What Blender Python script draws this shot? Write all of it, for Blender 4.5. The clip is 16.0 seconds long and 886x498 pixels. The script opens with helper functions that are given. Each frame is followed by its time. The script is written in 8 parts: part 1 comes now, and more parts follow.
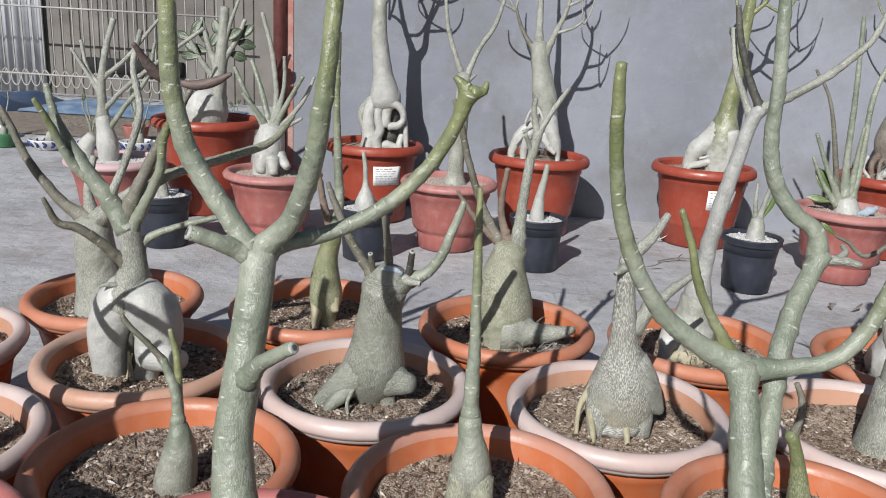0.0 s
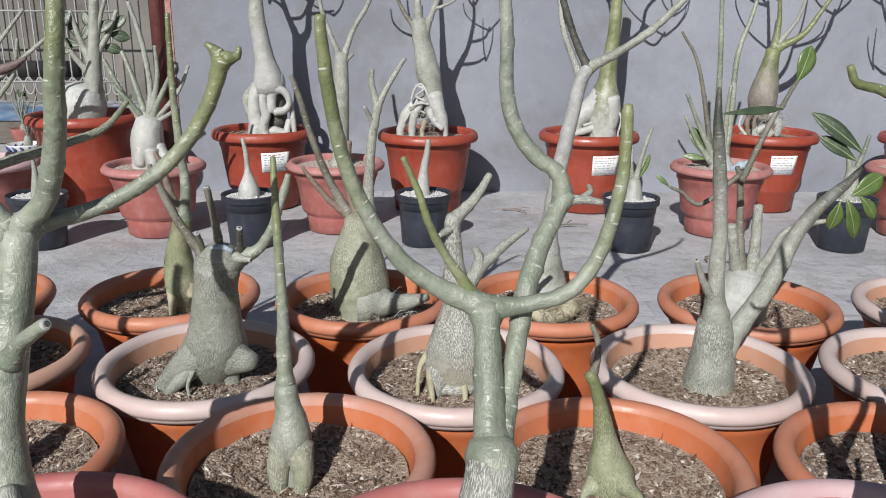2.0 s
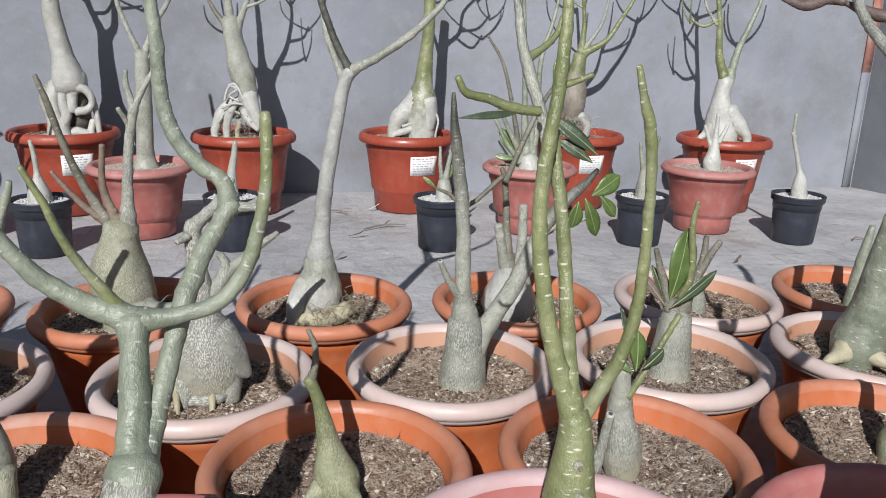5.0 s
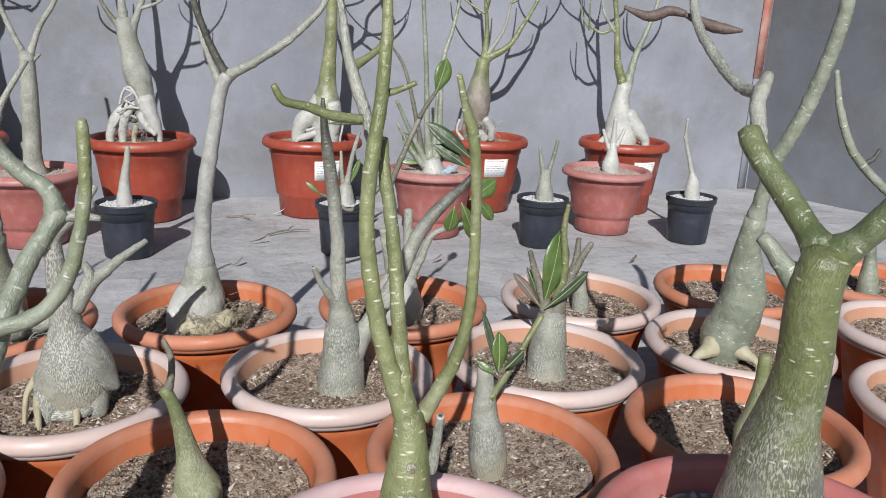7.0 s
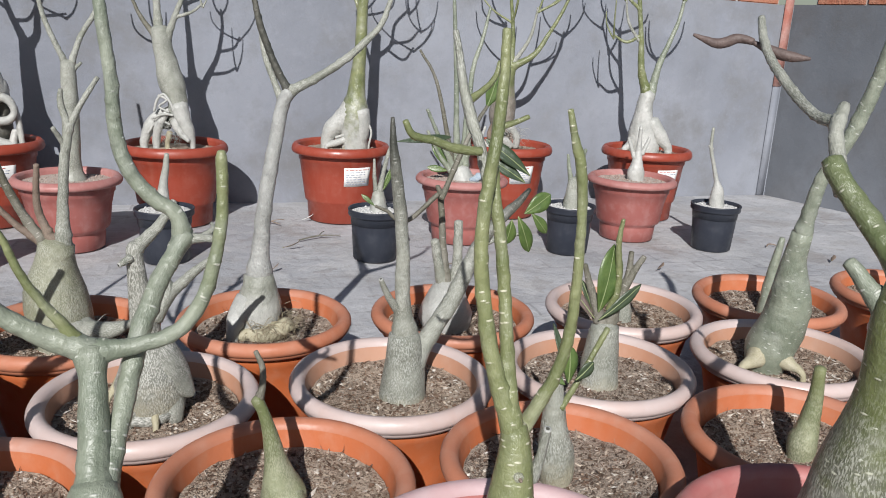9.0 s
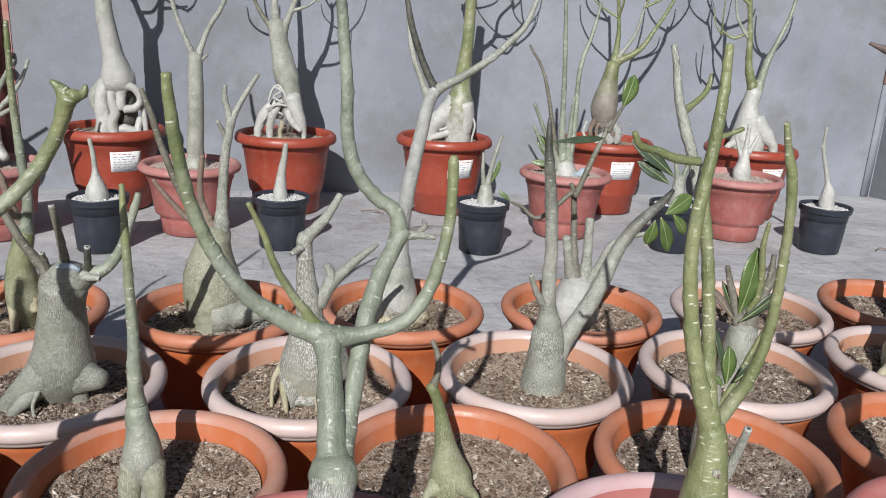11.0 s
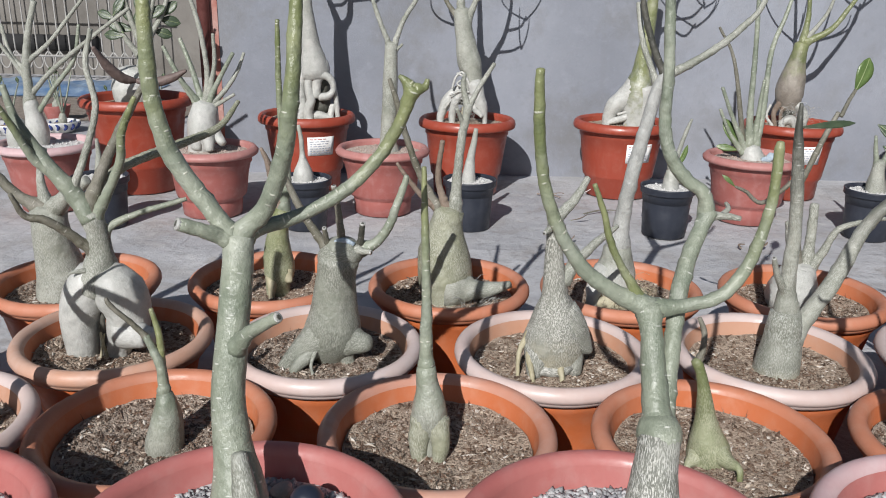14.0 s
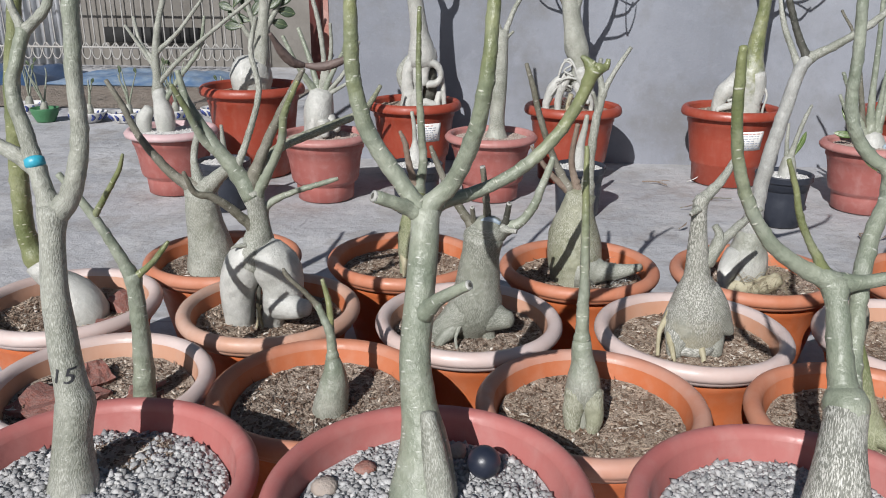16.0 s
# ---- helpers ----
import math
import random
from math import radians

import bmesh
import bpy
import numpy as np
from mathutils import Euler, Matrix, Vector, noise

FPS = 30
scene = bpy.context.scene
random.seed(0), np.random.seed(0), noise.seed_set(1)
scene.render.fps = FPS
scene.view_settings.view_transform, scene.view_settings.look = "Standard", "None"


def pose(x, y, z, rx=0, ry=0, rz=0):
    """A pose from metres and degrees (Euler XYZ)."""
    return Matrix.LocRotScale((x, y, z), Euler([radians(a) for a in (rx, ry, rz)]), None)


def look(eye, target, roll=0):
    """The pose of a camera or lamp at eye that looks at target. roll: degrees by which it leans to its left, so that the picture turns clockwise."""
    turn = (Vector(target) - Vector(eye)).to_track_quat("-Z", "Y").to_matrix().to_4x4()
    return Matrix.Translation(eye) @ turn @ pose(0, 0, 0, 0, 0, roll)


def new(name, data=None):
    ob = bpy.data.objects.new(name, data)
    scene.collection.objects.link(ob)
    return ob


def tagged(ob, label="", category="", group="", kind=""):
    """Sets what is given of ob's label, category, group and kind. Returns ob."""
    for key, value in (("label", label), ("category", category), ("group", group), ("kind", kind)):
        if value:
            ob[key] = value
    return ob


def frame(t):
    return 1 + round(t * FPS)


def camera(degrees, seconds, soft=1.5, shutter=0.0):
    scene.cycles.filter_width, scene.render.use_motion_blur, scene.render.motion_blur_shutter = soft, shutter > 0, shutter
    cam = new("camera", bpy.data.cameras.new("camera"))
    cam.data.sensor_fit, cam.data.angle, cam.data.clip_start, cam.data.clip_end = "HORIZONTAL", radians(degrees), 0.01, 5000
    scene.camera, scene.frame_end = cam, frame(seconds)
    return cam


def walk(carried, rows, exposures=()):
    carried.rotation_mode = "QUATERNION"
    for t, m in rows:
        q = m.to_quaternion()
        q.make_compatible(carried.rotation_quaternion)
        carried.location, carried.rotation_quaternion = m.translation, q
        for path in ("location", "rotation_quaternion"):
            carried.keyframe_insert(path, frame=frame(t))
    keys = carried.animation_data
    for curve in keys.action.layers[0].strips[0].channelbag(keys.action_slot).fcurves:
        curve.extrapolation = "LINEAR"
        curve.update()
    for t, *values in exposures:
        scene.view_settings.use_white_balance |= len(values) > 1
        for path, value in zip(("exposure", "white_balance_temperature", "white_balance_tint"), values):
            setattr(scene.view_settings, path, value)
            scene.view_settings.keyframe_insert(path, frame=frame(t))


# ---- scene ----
cam = camera(58.7, 16.0, 1.0)
PATH = [
    (0, (0.187, 0.086, 0.713), (0.089, 2.011, 0.182), 3.3),
    (0.5, (0.235, 0.078, 0.707), (0.146, 2.003, 0.173), 2.6),
    (1, (0.269, 0.076, 0.705), (0.209, 2.0, 0.163), 1.8),
    (1.5, (0.302, 0.072, 0.697), (0.303, 1.997, 0.153), 1.0),
    (2, (0.342, 0.072, 0.698), (0.403, 1.99, 0.136), 0.5),
    (2.5, (0.363, 0.064, 0.696), (0.487, 1.975, 0.119), 0.8),
    (3, (0.388, 0.063, 0.697), (0.576, 1.966, 0.112), 0.9),
    (3.5, (0.425, 0.057, 0.705), (0.666, 1.956, 0.125), 1.0),
    (4, (0.451, 0.057, 0.707), (0.747, 1.951, 0.136), 1.1),
    (4.5, (0.482, 0.058, 0.705), (0.827, 1.946, 0.144), 1.3),
    (5, (0.513, 0.057, 0.707), (0.906, 1.937, 0.15), 1.9),
    (7.4, (0.589, 0.029, 0.718), (1.178, 1.863, 0.178), 2.7),
    (8, (0.552, 0.026, 0.727), (1.149, 1.857, 0.189), 2.9),
    (8.5, (0.521, 0.026, 0.733), (1.110, 1.860, 0.196), 2.8),
    (11, (0.356, 0.021, 0.753), (0.758, 1.894, 0.179), 3.2),
    (11.5, (0.326, 0.014, 0.752), (0.69, 1.893, 0.171), 2.9),
    (12, (0.291, 0.008, 0.753), (0.596, 1.895, 0.165), 2.4),
    (12.5, (0.254, 0.0, 0.758), (0.505, 1.894, 0.166), 2.3),
    (13, (0.222, -0.007, 0.766), (0.413, 1.89, 0.162), 2.3),
    (13.5, (0.186, -0.019, 0.764), (0.314, 1.879, 0.149), 1.8),
    (14, (0.167, -0.027, 0.76), (0.246, 1.871, 0.136), 1.4),
    (14.5, (0.138, -0.037, 0.757), (0.161, 1.86, 0.124), 1.6),
    (15, (0.115, -0.045, 0.76), (0.097, 1.85, 0.121), 1.4),
    (15.5, (0.076, -0.06, 0.751), (0.01, 1.832, 0.108), 0.9),
    (16, (0.056, -0.071, 0.753), (-0.055, 1.817, 0.103), 0.4),
]
walk(cam, [(t, look(eye, target, roll)) for t, eye, target, roll in PATH])

from mathutils.bvhtree import BVHTree
# ---- light ----
SUN_AZ, SUN_EL = 20.0, 33.0  # the light travels to the right of +y, and down
ca, sa, ce, se = math.cos(radians(SUN_AZ)), math.sin(radians(SUN_AZ)), math.cos(radians(SUN_EL)), math.sin(radians(SUN_EL))
world = bpy.data.worlds.new("sky")
scene.world = world
world.use_nodes = True
wn = world.node_tree
sky = wn.nodes.new("ShaderNodeTexSky")
sky.sky_type = "NISHITA"
sky.sun_disc = False
sky.sun_elevation = radians(SUN_EL)
sky.sun_rotation = radians(180 + SUN_AZ)
wn.links.new(sky.outputs["Color"], wn.nodes["Background"].inputs["Color"])
wn.nodes["Background"].inputs["Strength"].default_value = 0.051
sun = new("sun", bpy.data.lights.new("sun", "SUN"))
sun.data.energy = 5.0
sun.data.angle = radians(0.55)
sun.data.color = (1.0, 0.982, 0.968)
sun.matrix_world = look((0, 0, 5), (sa * ce, ca * ce, 5 - se))
scene.view_settings.exposure = 0.04

# ---- materials ----


def material(name, rough=0.6, metal=0.0, spec=0.5):
    m = bpy.data.materials.new(name)
    m.use_nodes = True
    b = m.node_tree.nodes["Principled BSDF"]
    b.inputs["Roughness"].default_value = rough
    b.inputs["Metallic"].default_value = metal
    b.inputs["Specular IOR Level"].default_value = spec
    return m, m.node_tree, b


def node(nt, kind, **sets):
    n = nt.nodes.new(kind)
    for k, v in sets.items():
        if k in n.inputs:
            n.inputs[k].default_value = v
        else:
            setattr(n, k, v)
    return n


def coords(nt, scale=(1, 1, 1)):
    tc = nt.nodes.new("ShaderNodeTexCoord")
    mp = nt.nodes.new("ShaderNodeMapping")
    mp.inputs["Scale"].default_value = scale
    nt.links.new(tc.outputs["Object"], mp.inputs["Vector"])
    return mp.outputs["Vector"]


def noise_fac(nt, vec, scale, detail=4.0, lo=0.35, hi=0.65, rough=0.55):
    n = node(nt, "ShaderNodeTexNoise", Scale=scale, Detail=detail, Roughness=rough)
    nt.links.new(vec, n.inputs["Vector"])
    r = node(nt, "ShaderNodeMapRange")
    r.inputs["From Min"].default_value, r.inputs["From Max"].default_value = lo, hi
    nt.links.new(n.outputs["Fac"], r.inputs["Value"])
    return r.outputs["Result"]


def mix(nt, fac, a, b, blend="MIX"):
    m = nt.nodes.new("ShaderNodeMix")
    m.data_type, m.blend_type = "RGBA", blend
    for sock, v in ((m.inputs[0], fac), (m.inputs[6], a), (m.inputs[7], b)):
        if hasattr(v, "is_output"):
            nt.links.new(v, sock)
        elif isinstance(v, (int, float)):
            sock.default_value = v
        else:
            sock.default_value = (*v, 1) if len(v) == 3 else v
    return m.outputs[2]


def bump(nt, b, height, strength=0.3, dist=0.002, normal=None):
    n = node(nt, "ShaderNodeBump")
    n.inputs["Strength"].default_value, n.inputs["Distance"].default_value = strength, dist
    nt.links.new(height, n.inputs["Height"])
    if normal is not None:
        nt.links.new(normal, n.inputs["Normal"])
    nt.links.new(n.outputs["Normal"], b.inputs["Normal"])
    return n.outputs["Normal"]


def math_node(nt, op, a, b):
    n = nt.nodes.new("ShaderNodeMath")
    n.operation = op
    for sock, v in ((n.inputs[0], a), (n.inputs[1], b)):
        if hasattr(v, "is_output"):
            nt.links.new(v, sock)
        else:
            sock.default_value = v
    return n.outputs[0]


def plastic(name, base, faded, dust, amount=0.5, rough=0.45):
    """Weathered pot plastic: a base colour, sun-faded patches and pale dust."""
    m, nt, b = material(name, rough)
    v = coords(nt)
    c = mix(nt, math_node(nt, "MULTIPLY", noise_fac(nt, v, 9, 5), amount), base, faded)
    c = mix(nt, math_node(nt, "MULTIPLY", noise_fac(nt, v, 38, 6, 0.5, 0.78), 0.25), c, dust)
    streak = coords(nt, (40, 40, 3))
    c = mix(nt, math_node(nt, "MULTIPLY", noise_fac(nt, streak, 1, 4, 0.5, 0.8), 0.15), c, dust)
    nt.links.new(c, b.inputs["Base Color"])
    r = node(nt, "ShaderNodeMapRange")
    r.inputs["To Min"].default_value, r.inputs["To Max"].default_value = rough - 0.1, rough + 0.25
    nt.links.new(noise_fac(nt, v, 22, 5), r.inputs["Value"])
    nt.links.new(r.outputs["Result"], b.inputs["Roughness"])
    bump(nt, b, noise_fac(nt, v, 120, 4), 0.12, 0.001)
    return m


ORANGE = plastic("orange_plastic", (0.54, 0.138, 0.043), (0.56, 0.18, 0.08), (0.55, 0.30, 0.2), 0.6)
ORANGE_RIM = plastic("orange_rim", (0.44, 0.155, 0.08), (0.46, 0.215, 0.145), (0.5, 0.3, 0.22), 0.7, 0.5)
PALE_RIM = plastic("bleached_rim", (0.54, 0.45, 0.43), (0.5, 0.375, 0.335), (0.58, 0.54, 0.54), 0.85, 0.4)
PEACH_RIM = plastic("peach_rim", (0.49, 0.27, 0.185), (0.47, 0.32, 0.255), (0.56, 0.43, 0.38), 0.85, 0.42)
DUSTY_RIM = plastic("dusty_orange_rim", (0.46, 0.20, 0.13), (0.47, 0.28, 0.22), (0.5, 0.38, 0.34), 0.8, 0.5)
INNER = plastic("orange_inside", (0.46, 0.127, 0.047), (0.48, 0.185, 0.1), (0.5, 0.31, 0.22), 0.6)
INNER_PALE = plastic("faded_inside", (0.45, 0.225, 0.14), (0.48, 0.3, 0.22), (0.5, 0.37, 0.31), 0.7)
RED = plastic("brick_red_plastic", (0.275, 0.044, 0.023), (0.305, 0.063, 0.037), (0.36, 0.16, 0.12), 0.5, 0.4)
PINK = plastic("rose_pink_plastic", (0.3, 0.09, 0.077), (0.33, 0.125, 0.112), (0.5, 0.32, 0.3), 0.6)
PINK_RIM = plastic("rose_pink_rim", (0.36, 0.14, 0.125), (0.4, 0.2, 0.185), (0.55, 0.4, 0.38), 0.7)
LILAC_RIM = plastic("whitened_pink_rim", (0.5, 0.36, 0.37), (0.5, 0.3, 0.3), (0.6, 0.55, 0.55), 0.7)
FRONT_PINK = plastic("deep_pink_plastic", (0.38, 0.12, 0.11), (0.42, 0.17, 0.155), (0.45, 0.3, 0.28), 0.6, 0.42)
BLACK = plastic("black_plastic", (0.02, 0.024, 0.036), (0.028, 0.033, 0.046), (0.08, 0.085, 0.1), 0.6, 0.42)


def soil_material(name, dark, mid, light):
    """Crumbs and chips, each with a tone of its own, on a mottled bed."""
    m, nt, b = material(name, 0.95, 0, 0.2)
    v = coords(nt)
    c = mix(nt, noise_fac(nt, v, 45, 8, 0.35, 0.65), dark, mid)
    c = mix(nt, noise_fac(nt, v, 330, 5, 0.55, 0.7), c, [0.75 * x for x in light])
    c = mix(nt, math_node(nt, "MULTIPLY", noise_fac(nt, v, 14, 5, 0.45, 0.7), 0.35), c, [0.7 * x for x in dark])
    geo = nt.nodes.new("ShaderNodeNewGeometry")
    ramp = nt.nodes.new("ShaderNodeValToRGB")
    e = ramp.color_ramp.elements
    e[0].color, e[1].color = (*[0.8 * x for x in dark], 1), (*[1.12 * x for x in light], 1)
    for at, col in ((0.3, mid), (0.5, (0.23, 0.135, 0.09)), (0.68, [0.45 * x for x in light]), (0.84, [0.75 * x for x in light]), (0.94, light)):
        k = e.new(at)
        k.color = (*col, 1)
    nt.links.new(geo.outputs["Random Per Island"], ramp.inputs["Fac"])
    c = mix(nt, 0.7, c, ramp.outputs["Color"])
    c = mix(nt, math_node(nt, "MULTIPLY", noise_fac(nt, v, 24, 6, 0.42, 0.66), 0.38), c, (0.13, 0.085, 0.062))
    nt.links.new(c, b.inputs["Base Color"])
    bump(nt, b, noise_fac(nt, v, 300, 6), 0.8, 0.004)
    return m


SOIL = soil_material("potting_soil", (0.08, 0.05, 0.036), (0.265, 0.185, 0.135), (0.66, 0.54, 0.43))
SOIL_DARK = soil_material("grey_brown_soil", (0.07, 0.047, 0.036), (0.225, 0.163, 0.124), (0.62, 0.52, 0.43))


def gravel_material(name, a, b_, c_):
    m, nt, b = material(name, 0.85, 0, 0.3)
    geo = nt.nodes.new("ShaderNodeNewGeometry")
    ramp = nt.nodes.new("ShaderNodeValToRGB")
    e = ramp.color_ramp.elements
    e[0].color, e[1].color = (*a, 1), (*c_, 1)
    mid = e.new(0.5)
    mid.color = (*b_, 1)
    nt.links.new(geo.outputs["Random Per Island"], ramp.inputs["Fac"])
    v = coords(nt)
    c = mix(nt, math_node(nt, "MULTIPLY", noise_fac(nt, v, 150, 5), 0.35), ramp.outputs["Color"], (0.3, 0.28, 0.26))
    nt.links.new(c, b.inputs["Base Color"])
    bump(nt, b, noise_fac(nt, v, 300, 4), 0.4, 0.002)
    return m


GRAVEL = gravel_material("grey_gravel", (0.2, 0.205, 0.215), (0.34, 0.345, 0.355), (0.54, 0.54, 0.54))
CHIPS = gravel_material("pale_chips", (0.3, 0.22, 0.16), (0.52, 0.43, 0.34), (0.7, 0.66, 0.6))
WHITE_GRIT = gravel_material("white_grit", (0.4, 0.4, 0.4), (0.58, 0.58, 0.57), (0.72, 0.72, 0.7))
TAN_GRIT = gravel_material("tan_grit", (0.3, 0.215, 0.175), (0.4, 0.3, 0.25), (0.5, 0.42, 0.37))
BROWN_STONE = gravel_material("brown_stone", (0.16, 0.12, 0.1), (0.26, 0.2, 0.17), (0.38, 0.32, 0.28))
RED_STONE = gravel_material("red_brick_chip", (0.2, 0.07, 0.05), (0.26, 0.1, 0.08), (0.3, 0.13, 0.1))


def skin(nt, scale=(1, 1, 1)):
    """Coordinates that run along a limb (third) and round it (first and second)."""
    at = nt.nodes.new("ShaderNodeAttribute")
    at.attribute_name = "skin"
    mp = node(nt, "ShaderNodeMapping")
    mp.inputs["Scale"].default_value = scale
    nt.links.new(at.outputs["Vector"], mp.inputs["Vector"])
    return mp.outputs["Vector"]


def bark(name, a, b_, scar, crack=0.5, crackscale=300, cracked=(0.62, 0.62, 0.56), rough=0.5, scars=0.8, tip=None, turn=(0.45, 1.1), foot=None):
    """Adenium skin: two blended tones, pale leaf scars and a fine net of pale cracks; tip: the tones towards the limb's end."""
    m, nt, b = material(name, rough, 0, 0.5)
    v = skin(nt)
    tone = noise_fac(nt, v, 16, 5, 0.36, 0.64)
    c = mix(nt, tone, a, b_)
    fade = None
    if tip:
        at = nt.nodes.new("ShaderNodeAttribute")
        at.attribute_name = "along"
        f = math_node(nt, "ADD", at.outputs["Fac"], math_node(nt, "MULTIPLY", noise_fac(nt, v, 40, 4, 0.2, 0.8), 0.3))
        r = node(nt, "ShaderNodeMapRange", interpolation_type="SMOOTHSTEP")
        r.inputs["From Min"].default_value, r.inputs["From Max"].default_value = turn
        nt.links.new(f, r.inputs["Value"])
        fade = r.outputs["Result"]
        c = mix(nt, fade, c, mix(nt, tone, *tip))
    c = mix(nt, math_node(nt, "MULTIPLY", noise_fac(nt, v, 70, 7, 0.48, 0.7), 0.28), c, [0.5 * x for x in a])
    c = mix(nt, math_node(nt, "MULTIPLY", noise_fac(nt, v, 22, 6, 0.52, 0.72), 0.26), c, cracked)
    rings = noise_fac(nt, skin(nt, (0.35, 0.35, 5.5)), 30, 4, 0.56, 0.74)
    c = mix(nt, math_node(nt, "MULTIPLY", rings, 0.05), c, [0.45 * x for x in a])
    vs = skin(nt, (1, 1, 0.25))
    wave = noise_fac(nt, vs, 2.9 * crackscale, 3.0, 0.33, 0.67, 0.55)
    patch = noise_fac(nt, v, 20, 4, 0.3, 0.55)
    ridge = node(nt, "ShaderNodeMapRange", interpolation_type="SMOOTHSTEP")
    ridge.inputs["From Min"].default_value, ridge.inputs["From Max"].default_value = 0.48, 0.72
    nt.links.new(wave, ridge.inputs["Value"])
    groove = node(nt, "ShaderNodeMapRange", interpolation_type="SMOOTHSTEP")
    groove.inputs["From Min"].default_value, groove.inputs["From Max"].default_value = 0.46, 0.22
    nt.links.new(wave, groove.inputs["Value"])
    fine = math_node(nt, "MULTIPLY", ridge.outputs["Result"], math_node(nt, "MULTIPLY", patch, 0.7 * crack))
    dark = math_node(nt, "MULTIPLY", groove.outputs["Result"], math_node(nt, "MULTIPLY", patch, 0.6 * crack))
    if tip:
        keep = math_node(nt, "SUBTRACT", 1.0, math_node(nt, "MULTIPLY", fade, 0.8))
        fine, dark = math_node(nt, "MULTIPLY", fine, keep), math_node(nt, "MULTIPLY", dark, keep)
    c = mix(nt, dark, c, [0.45 * x for x in a])
    c = mix(nt, fine, c, cracked)
    if foot:
        at = nt.nodes.new("ShaderNodeAttribute")
        at.attribute_name = "along"
        f = math_node(nt, "ADD", at.outputs["Fac"], math_node(nt, "MULTIPLY", noise_fac(nt, v, 60, 4, 0.2, 0.8), 0.16))
        r = node(nt, "ShaderNodeMapRange", interpolation_type="SMOOTHSTEP")
        r.inputs["From Min"].default_value, r.inputs["From Max"].default_value = 0.48, 0.2
        nt.links.new(f, r.inputs["Value"])
        c = mix(nt, math_node(nt, "MULTIPLY", r.outputs["Result"], 0.55), c, foot)
    sc = node(nt, "ShaderNodeTexVoronoi", feature="F1", Scale=80.0)
    nt.links.new(skin(nt, (0.62, 0.62, 1.9)), sc.inputs["Vector"])
    dot = node(nt, "ShaderNodeMapRange")
    dot.inputs["From Min"].default_value, dot.inputs["From Max"].default_value = 0.1, 0.2
    dot.inputs["To Min"].default_value, dot.inputs["To Max"].default_value = scars, 0.0
    nt.links.new(sc.outputs["Distance"], dot.inputs["Value"])
    c = mix(nt, dot.outputs["Result"], c, scar)
    nt.links.new(c, b.inputs["Base Color"])
    h = math_node(nt, "ADD", noise_fac(nt, v, 60, 6), math_node(nt, "MULTIPLY", fine, 0.8))
    h = math_node(nt, "ADD", h, math_node(nt, "MULTIPLY", dot.outputs["Result"], 0.5))
    h = math_node(nt, "SUBTRACT", h, math_node(nt, "MULTIPLY", dark, 0.8))
    h = math_node(nt, "SUBTRACT", h, math_node(nt, "MULTIPLY", rings, 0.08))
    bump(nt, b, h, 0.5, 0.0025)
    return m


PALE_T = ((0.21, 0.22, 0.18), (0.325, 0.33, 0.285))
GREY_T = ((0.158, 0.184, 0.136), (0.268, 0.29, 0.226))
OLIVE_T = ((0.12, 0.142, 0.055), (0.215, 0.23, 0.11))
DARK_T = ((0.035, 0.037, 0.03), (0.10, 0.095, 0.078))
SILVER_T = ((0.37, 0.375, 0.35), (0.48, 0.48, 0.455))
PALE = bark("pale_bark", *PALE_T, (0.5, 0.5, 0.47), 0.5, 300, (0.58, 0.58, 0.54), 0.42, 0.12)
FOOT = (0.42, 0.37, 0.25)
PALE_FOOT = bark("pale_bark_with_tan_foot", *PALE_T, (0.5, 0.5, 0.47), 0.75, 300, (0.56, 0.57, 0.54), 0.42, 0.1, foot=FOOT)
NET_FOOT = bark("netted_bark_with_tan_foot", (0.22, 0.225, 0.19), (0.32, 0.325, 0.285), (0.5, 0.5, 0.46), 0.9, 280, (0.62, 0.61, 0.57), 0.45, 0.05, foot=FOOT)
SILVER = bark("silvery_bark", (0.27, 0.275, 0.26), (0.38, 0.385, 0.37), (0.5, 0.5, 0.47), 0.25, 320, (0.55, 0.55, 0.52), 0.36, 0.1)
PALE_GREY = bark("pale_to_green_bark", *PALE_T, (0.52, 0.52, 0.48), 0.35, 300, (0.56, 0.56, 0.52), 0.4, 0.3, GREY_T, (0.5, 1.1))
WHITE = bark("whitish_bark", *SILVER_T, (0.53, 0.52, 0.47), 0.3, 330, (0.58, 0.57, 0.53), 0.36, 0.1)
WHITE_OLIVE = bark("whitish_to_olive_bark", *SILVER_T, (0.53, 0.52, 0.47), 0.2, 330, (0.5, 0.49, 0.43), 0.36, 0.15, OLIVE_T, (0.2, 0.55))
WHITE_PALE = bark("whitish_to_pale_bark", *SILVER_T, (0.53, 0.52, 0.47), 0.5, 310, (0.58, 0.57, 0.53), 0.4, 0.1, PALE_T)
BROWNISH = bark("brown_grey_bark", (0.17, 0.145, 0.12), (0.27, 0.24, 0.205), (0.42, 0.4, 0.36), 0.4, 300, (0.42, 0.39, 0.35), 0.45, 0.1, OLIVE_T, (0.7, 1.15))
PALE_DARK = bark("pale_to_dark_bark", *PALE_T, (0.48, 0.48, 0.44), 0.45, 320, (0.5, 0.51, 0.48), 0.42, 0.4, DARK_T, (0.5, 1.15))
GREYGREEN = bark("grey_green_bark", *GREY_T, (0.54, 0.55, 0.5), 0.14, 320, (0.5, 0.51, 0.47), 0.38, 0.75)
GREYGREEN_OLIVE = bark("grey_to_olive_bark", *GREY_T, (0.54, 0.54, 0.46), 0.1, 320, (0.46, 0.47, 0.42), 0.38, 0.75, OLIVE_T)
